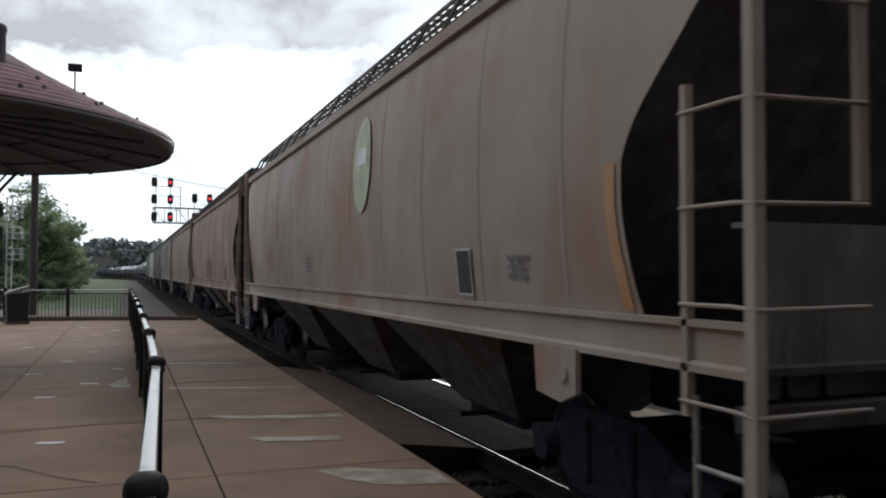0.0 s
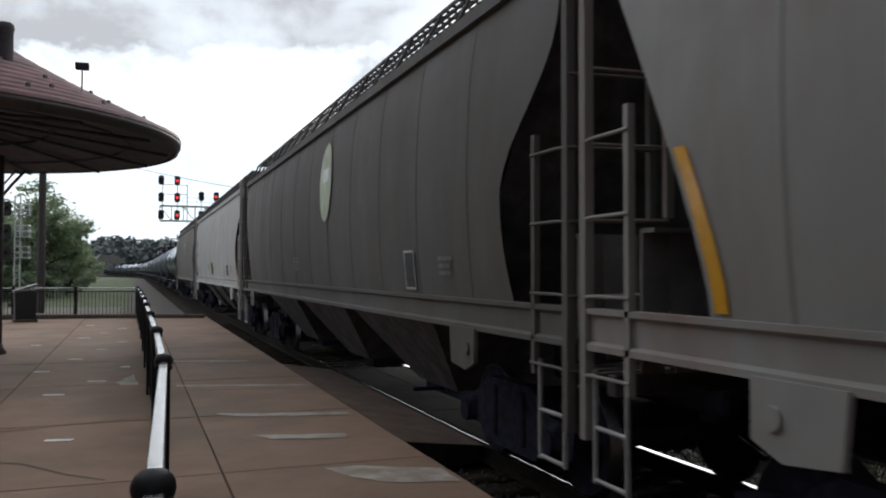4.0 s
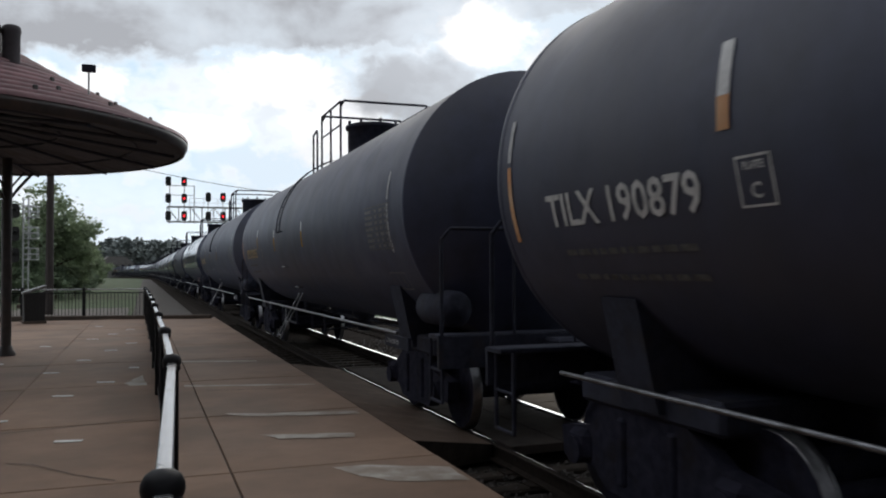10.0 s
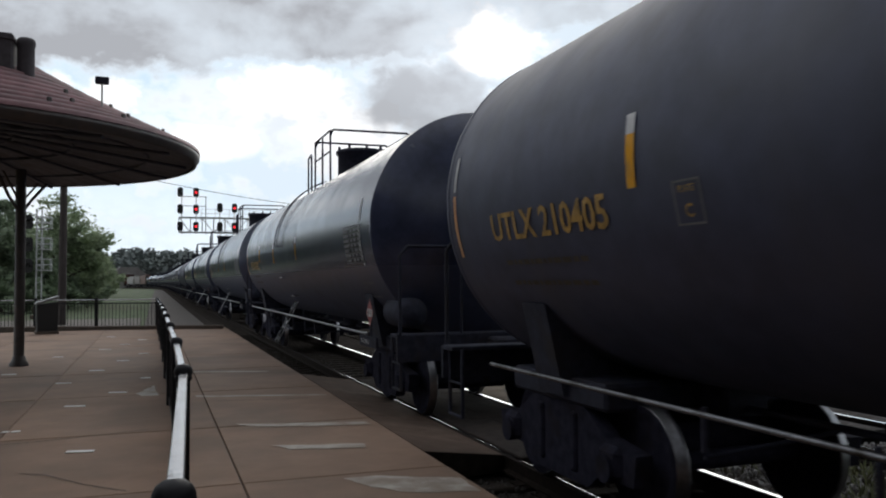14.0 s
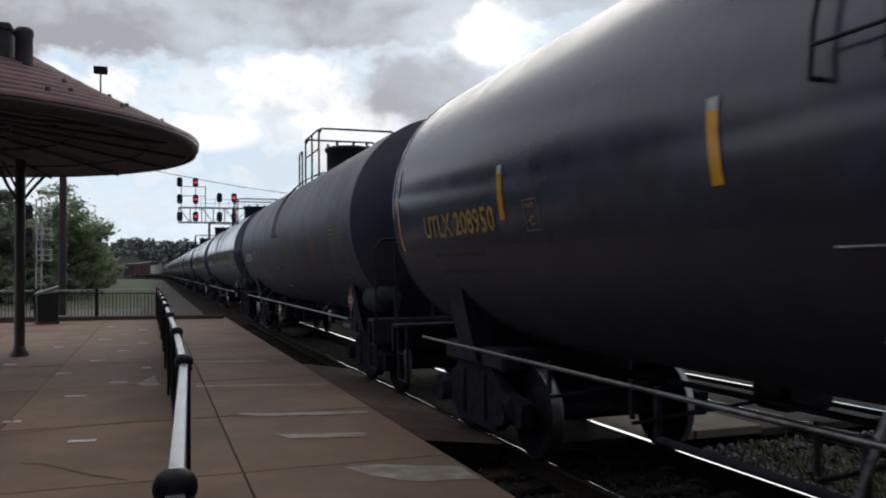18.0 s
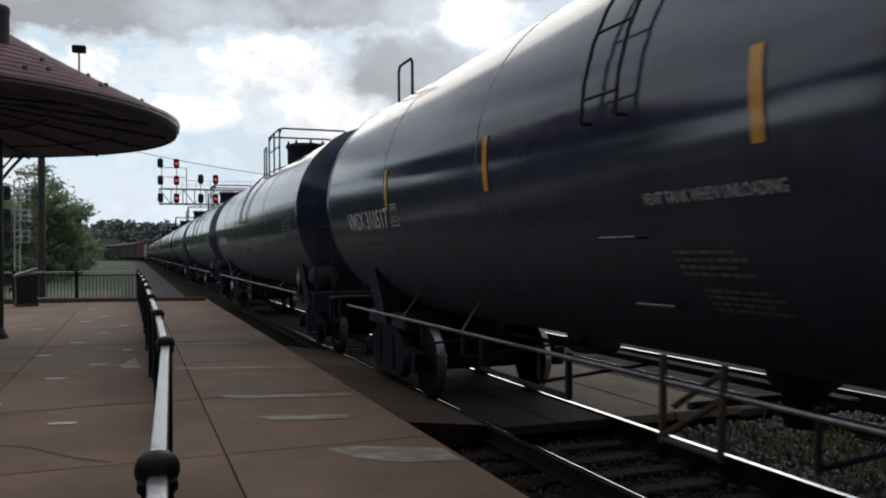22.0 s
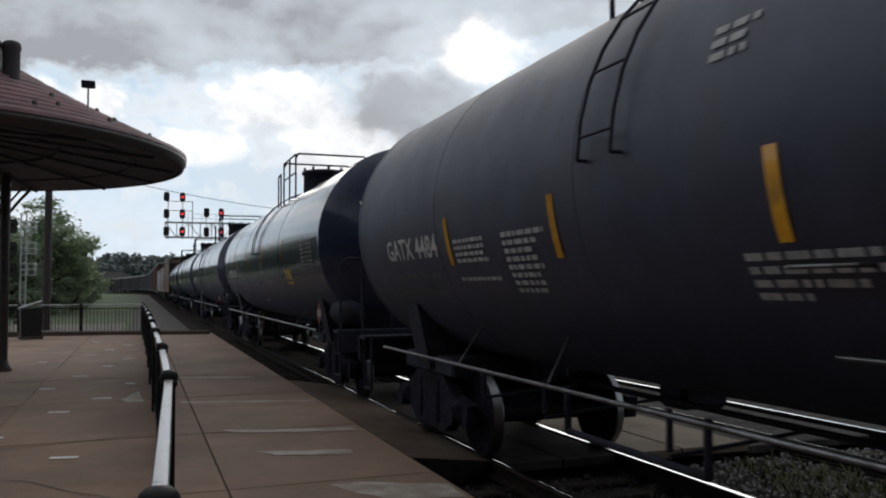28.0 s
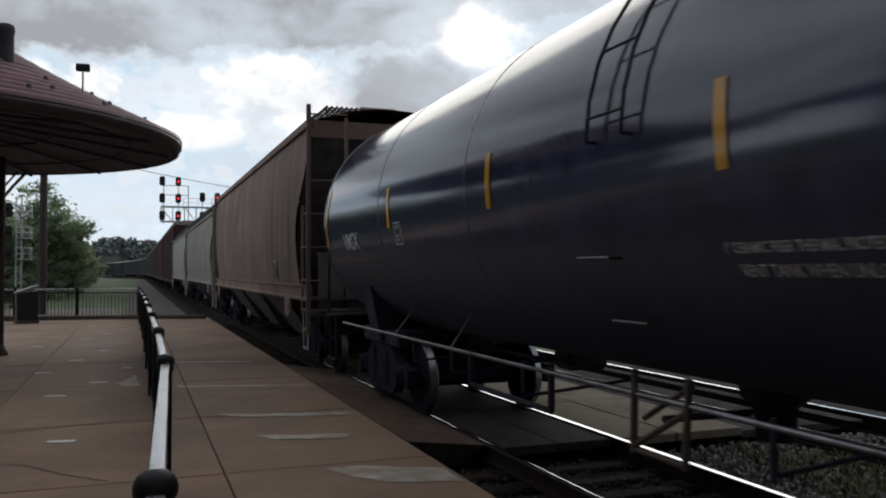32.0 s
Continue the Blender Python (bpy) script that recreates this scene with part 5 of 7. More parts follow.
    for x in (-1, 1):
        p = Form()
        p.rod((x * 1.54, -7.3, 1.15), (x * 1.54, 6.9, 1.15), 0.018, 8)
        part("side_pipe", p, M_PIPE, car, "long worn steel pipe along the side")
        if maker != "union":
            for y in (-5.2, 2.6, 4.4):
                a = math.radians(-46)
                part("brace", Form().rod((x * 1.54, y, 1.15), (x * TANK_R * math.cos(a), y + 0.38, TANK_Z + TANK_R * math.sin(a)), 0.011, 6), M_PIPE, car)
        # ladder on the flank, grab irons, and steps below the pipe
        ly = 0.80 if maker == "union" else -0.05
        lad = Form()
        a0, gap, r = (2, 8.5, TANK_R + 0.07) if maker == "union" else (2, 9, TANK_R + 0.075)
        for dy in (-0.20, 0.20):
            pts = []
            for i in range(9):
                a = math.radians(a0 + i * gap)
                pts.append((x * r * math.cos(a), ly + dy, TANK_Z + r * math.sin(a)))
            a = math.radians(a0)
            lad.path([(x * TANK_R * math.cos(a), ly + dy, pts[0][2])] + pts, 0.013, 6)
        for i in range(6 if maker == "union" else 5):
            a = math.radians(a0 + 5 + i * (13 if maker == "union" else 15.5))
            q = (x * r * math.cos(a), TANK_Z + r * math.sin(a))
            lad.rod((q[0], ly - 0.2, q[1]), (q[0], ly + 0.2, q[1]), 0.010, 6)
        part("ladder", lad, M_BLACK, car)
        for z in (1.55, 1.98):
            a = math.asin((z - TANK_Z) / TANK_R)
            r = TANK_R * math.cos(a)
            grab = Form().path([(x * r, ly - 0.2, z), (x * (r + 0.09), ly - 0.2, z), (x * (r + 0.09), ly + 0.2, z), (x * r, ly + 0.2, z)], 0.012, 6)
            part("grab_iron", grab, M_PIPE, car)
        st = Form()
        if maker == "union":
            for dy in (-0.2, 0.2):
                st.rod((x * 1.66, ly + dy, 0.50), (x * 1.18, ly + dy, 1.42), 0.018, 6)
            for u in (0.05, 0.35, 0.65):
                st.rod((x * (1.66 - 0.48 * u), ly - 0.2, 0.5 + 0.92 * u), (x * (1.66 - 0.48 * u), ly + 0.2, 0.5 + 0.92 * u), 0.014, 6)
        else:
            for dy in (-0.26, 0.26):
                st.rod((x * 1.56, -0.76 + dy * 0.95, 0.80), (x * 1.54, -0.76 + dy, 1.30), 0.024, 6)
            st.rod((x * 1.56, -1.0, 0.82), (x * 1.56, -0.52, 0.82), 0.018, 6)
            st.rod((x * 1.56, -0.52, 0.84), (x * 1.5, -0.98, 1.12), 0.02, 6)
            st.rod((x * 1.56, -0.62, 1.02), (x * 1.2, -0.62, 1.2), 0.018, 6)
        part("side_step", st, M_STEP if maker != "union" else M_PIPE, car)
    # walkway with railing round the dome
    zt = TANK_Z + TANK_R
    deck = Form()
    for k in range(9):
        deck.box((-0.86 + k * 0.07, -0.55, zt - 0.28), (0.045, 3.3, 0.03))
        deck.box((0.30 + k * 0.07, -0.55, zt - 0.28), (0.045, 3.3, 0.03))
    for y in (-2.1, -1.3, -0.5, 0.3, 1.0):
        deck.box((0, y, zt - 0.31), (1.8, 0.06, 0.06))
    part("walkway", deck, M_BLACK, car, "black grated top walkway")
    for x in (-0.88, 0.88):
        for y in (0.10, -0.75, -1.6):
            part("railing_post", Form().rod((x, y, zt - 0.35), (x, y, zt + 0.80), 0.022, 7), M_BLACK, car)
        part("top_rail", Form().path([(x, 0.10, zt + 0.80), (x, -1.6, zt + 0.80)], 0.022, 7), M_BLACK, car)
        part("mid_rail", Form().path([(x, 0.10, zt + 0.36), (x, -1.6, zt + 0.36)], 0.018, 7), M_BLACK, car)
        part("ladder_hoop", Form().path([(x, 0.98, zt - 0.42), (x, 0.98, zt + 0.52), (x, 0.94, zt + 0.56), (x, 0.60, zt + 0.60), (x, 0.56, zt + 0.56), (x, 0.56, zt - 0.38)], 0.022, 7), M_BLACK, car)
    for y in (0.10, -1.6):
        part("cross_rail", Form().path([(-0.88, y, zt + 0.70), (-0.82, y, zt + 0.82), (0.82, y, zt + 0.82), (0.88, y, zt + 0.70)], 0.024, 7), M_BLACK, car)
    dome = part("dome", Form().spin([(0.52, zt - 0.15), (0.52, zt + 0.42), (0.56, zt + 0.43), (0.57, zt + 0.50), (0.50, zt + 0.53), (0.001, zt + 0.55)], n=28, centre=(0, -0.75, 0)), M_BLACK, car, "round black manway dome")
    bolts = Form()
    for i in range(8):
        a = math.pi * i / 4
        bolts.rod((0.5 * math.cos(a), -0.75 + 0.5 * math.sin(a), zt + 0.50), (0.5 * math.cos(a), -0.75 + 0.5 * math.sin(a), zt + 0.60), 0.03, 6)
    part("lid_bolts", bolts, M_BLACK, dome)
    part("valve", Form().spin([(0.16, zt - 0.2), (0.16, zt + 0.14), (0.20, zt + 0.16), (0.001, zt + 0.24)], n=14, centre=(0, 0.55, 0)), M_BLACK, car)
    # underside
    out = Form()
    out.spin([(0.26, 1.18), (0.26, 0.98), (0.16, 0.9), (0.14, 0.66), (0.001, 0.64)], n=14)
    out.rod((-0.9, 0.1, 0.85), (0.3, 0.1, 0.85), 0.03, 6)
    part("bottom_outlet", out, M_BLACK, car)
    br = Form()
    br.rod((0.35, -3.4, 1.02), (0.35, -2.7, 1.02), 0.15, 12)
    br.box((0.3, 3.3, 0.95), (0.5, 0.4, 0.3), bevel=0.05)
    br.rod((0.0, -6.0, 0.88), (0.0, 6.0, 0.88), 0.03, 6)
    br.path([(-1.2, 1.2, 1.1), (-1.2, 1.2, 0.75), (-1.2, 2.9, 0.75), (-1.2, 2.9, 1.1)], 0.03, 6)
    part("brake_gear", br, M_BLACK, car)
    part("air_reservoir", Form().spin([(0.001, -8.25), (0.16, -8.22), (0.21, -8.12), (0.21, -7.38), (0.16, -7.28), (0.001, -7.25)], axis=1, n=16, centre=(-1.12, 0, 1.46)), M_BLACK, car, "small round-ended air reservoir")
    hang = Form()
    for y in (-2.6, -1.5, 1.3, 2.9, 4.1):
        hang.rod((-1.40, y, 1.16), (-1.40, y, 0.84 + (0.06 if y > 0 else 0)), 0.022, 6)
        hang.rod((-1.40, y, 0.87), (-0.3, y, 0.96), 0.016, 6)
    hang.rod((1.40, -4.6, 0.80), (1.40, 4.9, 0.80), 0.02, 6)
    part("pipe_hanger", hang, M_BLACK, car)
    return car


def hop_x(z):
    """Half width of the hopper's bowed side at height z over the rails."""
    u = (z - 1.62) / 2.55
    return 1.535 + 0.075 * math.sin(math.pi * min(1, max(0, u)) ** 0.85) - 0.10 * max(0, u - 0.72) ** 2 * 6


def hop_end(z, side=1):
    """Where the side sheet ends, from mid length: the far end (1) slopes in, the near end (-1) is cut to a bow."""
    if side > 0:
        s = min(1.0, max(0.0, (3.95 - z) / 2.2))
        return 8.60 - 1.02 * (1 - (1 - s) ** 1.4)
    s = min(1.0, max(0.0, (3.7 - z) / 1.2))
    return 8.60 - 0.90 * (s * s * (3 - 2 * s)) + 0.16 * max(0.0, (2.3 - z) / 0.7) ** 1.5


def on_hopper(me, y, z, name, car, material=None, label="", lift=0.021):
    me = me.mesh(name, material) if isinstance(me, Form) else me.copy()
    for v in me.vertices:
        h = z + v.co.y
        v.co = (-(hop_x(h) + lift), y - v.co.x, h)
    me.name = name
    return part(name, me, None, car, label)


def build_hopper(paint):
    car = thing("covered_hopper", "covered hopper car with bowed steel sides and end ladders", "hopper car", group="cars of the freight train")
    zs = [1.62 + 2.55 * i / 16 for i in range(17)]
    for x in (-1, 1):
        rows = []
        for z in zs:
            e0, e1 = hop_end(z, -1), hop_end(z, 1)
            rows.append([(x * hop_x(z), -e0 + (e0 + e1) * k / 24, z) for k in range(25)])
        f = Form().grid(rows)
        me = f.mesh("side_sheet", paint)
        so = part("side_sheet", me, None, car, "weathered bowed side sheet")
        for k in range(11):
            y = -7.0 + k * 1.4
            r = Form().grid([[(x * (hop_x(z) + 0.001), y - 0.028, z), (x * (hop_x(z) + 0.008), y - 0.012, z), (x * (hop_x(z) + 0.008), y + 0.012, z), (x * (hop_x(z) + 0.001), y + 0.028, z)] for z in zs], False)
            part("seam", r, paint, so)
        sill = Form()
        sill.slab([(x * 1.50, 1.38), (x * 1.60, 1.38), (x * 1.60, 1.42), (x * 1.565, 1.44), (x * 1.565, 1.60), (x * 1.60, 1.62), (x * 1.60, 1.655), (x * 1.50, 1.655)], 1, -8.75, 8.75)
        part("side_sill", sill, paint, car, "straight channel sill")
        eave = Form()
        eave.slab([(x * 1.44, 4.15), (x * 1.55, 4.15), (x * 1.55, 4.26), (x * 1.44, 4.26)], 1, -8.6, 8.6)
        part("eave_rail", eave, paint, car)
        for s in (-1, 1):
            b = Form()
            b.slab([(s * 7.20, 1.40), (s * 6.62, 1.40), (s * 6.66, 1.06), (s * 7.0, 1.02), (s * 7.20, 1.10)], 0, x * 1.60 - 0.02, x * 1.60 + 0.02)
            b.rod((x * 1.56, s * 7.05, 1.22), (x * 1.64, s * 7.05, 1.22), 0.06, 12)
            part("jacking_pad", b, paint, car)
    roof = Form()
    roof.grid([[(x, y, 4.24 + 0.26 * math.cos(x / 1.5 * math.pi / 2)) for y in (-8.55, -4, 0, 4, 8.55)] for x in (-1.5, -1.2, -0.8, -0.4, 0, 0.4, 0.8, 1.2, 1.5)])
    part("roof", roof, paint, car)
    for k in range(4):
        part("hatch", Form().box((0, -6.0 + 4.0 * k, 4.60), (0.75, 3.4, 0.14), bevel=0.04), paint, car, "long roof hatch cover")
    for x in (-0.98, 0.98):
        w = Form()
        for k in range(7):
            w.box((x - 0.27 + k * 0.09, 0, 4.73), (0.03, 17.6, 0.035))
        for k in range(88):
            w.box((x, -8.7 + k * 0.2, 4.728), (0.56, 0.03, 0.02))
        part("running_board", w, M_GRATE, car, "grated steel roof walkway")
        w = Form()
        for k in range(18):
            w.rod((x * 1.5, -8.4 + k, 4.30), (x * 1.27, -8.4 + k, 4.72), 0.022, 5)
        tagged(part("board_bracket", w, M_GRATE, car), kind="stuff")
    for s in (-1, 1):
        # slope sheet and end sill are coloured dark for the shade of the recess
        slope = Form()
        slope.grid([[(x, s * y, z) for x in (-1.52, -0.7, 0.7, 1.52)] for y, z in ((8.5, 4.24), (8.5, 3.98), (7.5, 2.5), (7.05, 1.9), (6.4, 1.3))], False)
        part("slope_sheet", slope, M_SHADE_GRIME, car)
        part("end_bulkhead", Form().box((0, s * 8.52, 4.12), (2.98, 0.03, 0.27)), paint, car)
        es = Form()
        es.box((0, s * 8.60, 1.16), (3.02, 0.10, 0.14), bevel=0.01)
        es.box((0, s * 8.0, 1.40), (3.0, 1.3, 0.04))
        part("end_sill", es, M_SHADE_GRIME, car, "end sill with a deck plate, coloured dark for shade")
        # upright plate across the end, with narrow slots that open downward
        cuts = (-1.34, -1.13, -0.86, 0.86, 1.13, 1.34)
        for x0, x1 in zip(cuts, cuts[1:]):
            a, b = (0.0 if abs(x0) > 1.3 else 0.045), (0.0 if abs(x1) > 1.3 else 0.045)
            web = Form().slab([(x0 + a, 1.24), (x1 - b, 1.24), (x1, 1.72), (x1, 2.17), (x0, 2.17), (x0, 1.72)], 1, s * 8.50 - 0.012, s * 8.50 + 0.012)
            part("end_plate", web, M_ENDWEB, car, "upright end plate, coloured dark for shade")
        part("end_ledge", Form().box((0, s * 8.42, 2.16), (2.68, 0.13, 0.03)), M_ENDWEB, car)
        cs = Form().box((0, s * 7.4, 1.06), (0.44, 2.7, 0.56), bevel=0.03)
        part("centre_sill", cs, M_TRUCK, car)
        for x in (-1, 1):
            lad = Form()
            lad.box((x * 1.575, s * 8.28, 2.03), (0.05, 0.05, 1.78))
            lad.box((x * 1.575, s * 8.78, 2.62), (0.07, 0.07, 3.66))
            lad.box((x * 0.91, s * 8.80, 3.27), (0.06, 0.05, 2.0))
            for i in range(7):
                z = 1.22 + i * 0.515
                if i < 4:
                    lad.path([(x * 1.60, s * 8.25, z), (x * 1.60, s * 8.66, z), (x * 1.60, s * 8.81, z - 0.012)], 0.013, 6)
                if i != 5:
                    lad.rod((x * 1.60, s * 8.81, z - 0.012), (x * 0.89, s * 8.83, z), 0.013, 6)
            part("ladder", lad, paint, car, "steel corner ladder")
            st = Form()
            for y in (8.33, 8.70):
                st.rod((x * 1.56, s * y, 1.25), (x * 1.56, s * y, 0.52), 0.02, 6)
            for z in (0.54, 0.88):
                st.rod((x * 1.56, s * 8.33, z), (x * 1.56, s * 8.70, z), 0.018, 6)
            part("sill_step", st, M_GALV, car)
        add_truck(car, s * 6.75)
        add_coupler(car, s * 8.7, s)
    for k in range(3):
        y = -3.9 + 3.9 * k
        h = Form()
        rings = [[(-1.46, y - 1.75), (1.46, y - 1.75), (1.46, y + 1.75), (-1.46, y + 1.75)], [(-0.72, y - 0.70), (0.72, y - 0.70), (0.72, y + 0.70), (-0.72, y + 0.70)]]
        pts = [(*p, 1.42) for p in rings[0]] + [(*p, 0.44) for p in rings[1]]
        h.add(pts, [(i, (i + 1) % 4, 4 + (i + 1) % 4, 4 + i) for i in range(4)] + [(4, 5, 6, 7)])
        part("hopper_chute", h, M_SHADE_GRIME, car, "tapered discharge chute")
        g = Form().box((0, y, 0.38), (1.3, 1.3, 0.12), bevel=0.015)
        g.rod((-1.05, y, 0.40), (1.05, y, 0.40), 0.03, 6)
        part("outlet_gate", g, M_TRUCK, car)
    t = Form().rod((-0.7, 7.7, 1.75), (-0.1, 7.7, 1.75), 0.2, 14)
    part("air_tank", t, M_TRUCK, car)
    return car


# marks that come again on many cars
TABLE = outline(1.15, 0.56, 0.016, [("h", s) for s in (0.13, 0.26, 0.39, 0.52, 0.65, 0.78, 0.9)] + [("v", s) for s in (0.4, 0.58, 0.78)]).mesh("data_table", M_DIM)
TABLE_TEXT = table_lines()
PLATE_BOX = outline(0.25, 0.26, 0.013).mesh("plate_frame", M_WHT)
PLATE_AMB = outline(0.25, 0.26, 0.013).mesh("plate_frame", M_MID)
LABEL_BOX = outline(0.62, 0.26, 0.018, [("v", 0.38), ("v", 0.7)]).mesh("label_frame", M_MID)
STRIPE = strip_form(0.095, 0.47)
LONG_CAP, LONG_LOW = strip_form(0.06, 0.34, 4), strip_form(0.06, 0.6, 6)
SMALL, SMALL_AMB, SMALLER = bars([1.5], 0.045, M_DIM), bars([1.4], 0.042, M_DIMAMB), bars([0.55, 0.6, 0.5, 0.6], 0.028, M_MID)


def fit_letters(text, size, material, width):
    """Lettering stretched to a given length."""
    me = letters(text, size, material)
    xs = [v.co.x for v in me.vertices]
    k = width / (max(xs) - min(xs))
    for v in me.vertices:
        v.co.x = (v.co.x - min(xs)) * k
    return me


def dress_tank(car, mark, ink, lines=(), stripe=None, plate=True, number=None, warn=None, head=None, table=True, vent=True, at=None, wide=None, spots=None, split=0.24, vent_at=None, block=None, ends=False):
    """Lettering, reflectors and placards of one tank car's near side; distances run from the far end."""
    F = TANK_H + 0.2
    stripe = stripe or M_YEL
    maker = (mark or "U")[0]
    usual = {"U": ((3.2, 2.42), (5.95, 2.34), (9.25, 2.34)), "T": ((2.72, 2.4), (6.15, 2.5), (9.15, 2.5)), "G": ((3.75, 2.1), (6.53, 2.1), (9.4, 2.1), (12.2, 2.1))}.get(maker, ((3.25, 2.40), (6.08, 2.40), (8.92, 2.40), (11.8, 2.40)))
    for u, z in tuple(spots or ()) + usual[len(spots or ()):]:
        if maker in "UT":
            low = 0.47 * (1 - split)
            on_tank(strip_form(0.095, low, 4), F - u, z, "reflector", car, stripe, "vertical reflective strip")
            on_tank(strip_form(0.095, 0.47 - low - 0.004, 3), F - u, z + low * 0.98 + 0.004, "reflector", car, M_WHT, "white reflective strip")
        else:
            on_tank(STRIPE, F - u, z, "reflector", car, stripe, "vertical reflective strip")
    if maker in "UT":
        for u in (0.14, 2 * F - 0.6):
            on_tank(LONG_LOW, F - u, 2.12, "reflector", car, M_ORG if u < 1 else M_GRY, "tall reflective strip at the tank's end")
            on_tank(LONG_CAP, F - u, 2.75, "reflector", car, M_GRY, "pale top of the end strip")
    elif ends:
        for u, w in ((0.07, 0.09), (2 * F - 0.14, 0.075)):
            on_tank(strip_form(w, 0.92, 10), F - u, 2.24, "reflector", car, M_YEL, "tall yellow reflective strip at the tank's end", lift=0.012)
    at = at or {"U": 1.05, "T": 0.78, "G": 0.8}.get(maker, 1.05)
    base = {"U": 2.24, "T": 2.21, "G": 2.2}.get(maker, 2.2)
    if mark:
        wide = wide or {"U": 1.92, "T": 1.85, "G": 1.66}.get(maker, 2.12 if len(mark) > 8 else 0.8)
        for one in apart(fit_letters(mark, 0.325, ink, wide)):
            on_tank(one, F - at, base, "letter", car)
    for k, t in enumerate(lines):
        on_tank(letters(t, 0.11, M_AMB if maker == "U" else M_GRY, 0.9) if t else (SMALL_AMB if maker == "U" else SMALL), F - at - 0.12, base - 0.21 - 0.17 * k, "lettering", car)
    if plate:
        pu = plate if plate is not True else {"U": 3.66, "T": 2.92, "G": 3.08}.get(maker, 3.5)
        pf = on_tank(PLATE_AMB if maker == "U" else PLATE_BOX, F - pu, 2.20, "plate_mark", car, label="thin painted frame with plate letter")
        on_tank(letters("PLATE", 0.056, ink, 0.95, "CENTER"), F - pu - 0.125, 2.385, "lettering", pf)
        on_tank(letters("C", 0.11, ink, 1.0, "CENTER"), F - pu - 0.125, 2.245, "lettering", pf)
    if table:
        dt = on_tank(TABLE, -TANK_H + 1.42, 2.16, "data_table", car, label="white ruled data table")
        tagged(dt, kind="stuff")
        on_tank(TABLE_TEXT, -TANK_H + 1.42, 2.16, "lettering", dt, lift=0.010)
    on_tank(LABEL_BOX, -F + 1.15, 1.66, "label_frame", car, label="white outlined label box")
    if vent:
        vu, vz = vent_at or (8.75, 1.97)
        on_tank(fit_letters("VENT TANK WHEN UNLOADING", 0.10, M_GRY, 1.15), F - vu, vz, "lettering", car)
        if vent == 2:
            on_tank(fit_letters("1\" CERAMIC FIBER THERMAL PROTECTION", 0.085, M_GRY, 1.15), F - vu + 0.06, vz + (0.12 if vz < 1.9 else 0.25), "lettering", car)
    if block:
        for k in range(2):
            on_tank(SMALLER, F - block[0] - 0.10 * k, block[1] - 0.22 * k, "lettering", car)
    if number:
        for u in (-F + 0.55,):
            pl = Form().add([(0, -0.2, 0), (0.2, 0, 0), (0, 0.2, 0), (-0.2, 0, 0)], [(0, 1, 2, 3)])
            me = pl.mesh("placard", M_RED)
            for v in me.vertices:
                v.co = (-1.475, u - v.co.x, 1.44 + v.co.y)
            p = part("placard", me, None, car, "red diamond placard with a number")
            holder = Form().box((-1.462, u, 1.36), (0.012, 0.10, 0.5))
            part("placard_holder", holder, M_BLACK, p)
            bg = Form().add([(-0.13, -0.055, 0), (0.13, -0.055, 0), (0.13, 0.055, 0), (-0.13, 0.055, 0)], [(0, 1, 2, 3)]).mesh("panel", M_WHT)
            for v in bg.vertices:
                v.co = (-1.478, u - v.co.x, 1.44 + v.co.y)
            part("panel", bg, None, p)
            tx = letters(number, 0.115, M_INK, 0.95, "CENTER")
            for v in tx.vertices:
                v.co = (-1.481, u - v.co.x, 1.40 + v.co.y)
            part("lettering", tx, None, p)
    sill = letters("2 INCH HF COMP SHOES", 0.085, M_GRY, 0.9)
    for v in sill.vertices:
        v.co = (-1.468, -6.62 - v.co.x * 0.6, 0.99 + v.co.y)
    part("lettering", sill, None, car)
    if warn:
        wu, wz = (11.9, 1.95) if warn is True else warn
        w = on_tank(strip_form(0.62, 0.33), F - wu, wz, "warning_panel", car, M_NOTICE, "yellow warning panel with black lines")
        on_tank(letters("FOR CHEMICAL", 0.068, M_INK, 0.9), F - wu - 0.05, wz + 0.26, "lettering", w, lift=0.012)
        on_tank(bars([0.46], 0.014, M_INK), F - wu - 0.07, wz + 0.222, "lettering", w, lift=0.012)
        on_tank(bars([0.40], 0.022, M_INK), F - wu - 0.10, wz + 0.165, "lettering", w, lift=0.012)
        on_tank(bars([0.52], 0.05, M_INK), F - wu - 0.05, wz + 0.055, "lettering", w, lift=0.012)
    if head:
        for k, (t, size) in enumerate(head):
            me = letters(t, size, M_WHT, 0.95)
            for v in me.vertices:
                x, z = -1.0 + v.co.x, 3.15 - 0.19 * k - (0.05 if k else 0) + v.co.y
                v.co = (x, -head_y(math.hypot(x, z - TANK_Z)) - 0.012, z)
            part("lettering", me, None, car)


def squiggle(car, loops, u, z, material, width=0.035, lay=on_tank):
    """Spray-painted line work: closed or open loops of (along, up) points joined by strips."""
    f = Form()
    for pts in loops:
        for (x0, y0), (x1, y1) in zip(pts, pts[1:]):
            d = Vector((x1 - x0, y1 - y0))
            if d.length == 0:
                continue
            n = Vector((-d.y, d.x)).normalized() * width
            k = max(1, int(d.length / 0.12))
            for i in range(k):
                a, b = Vector((x0, y0)) + d * i / k, Vector((x0, y0)) + d * (i + 1) / k
                f.add([(a.x - n.x, a.y - n.y, 0), (b.x - n.x, b.y - n.y, 0), (b.x + n.x, b.y + n.y, 0), (a.x + n.x, a.y + n.y, 0)], [(0, 1, 2, 3)])
    lay(f, u, z, "spray_marking", car, material, "hand-sprayed line marking")


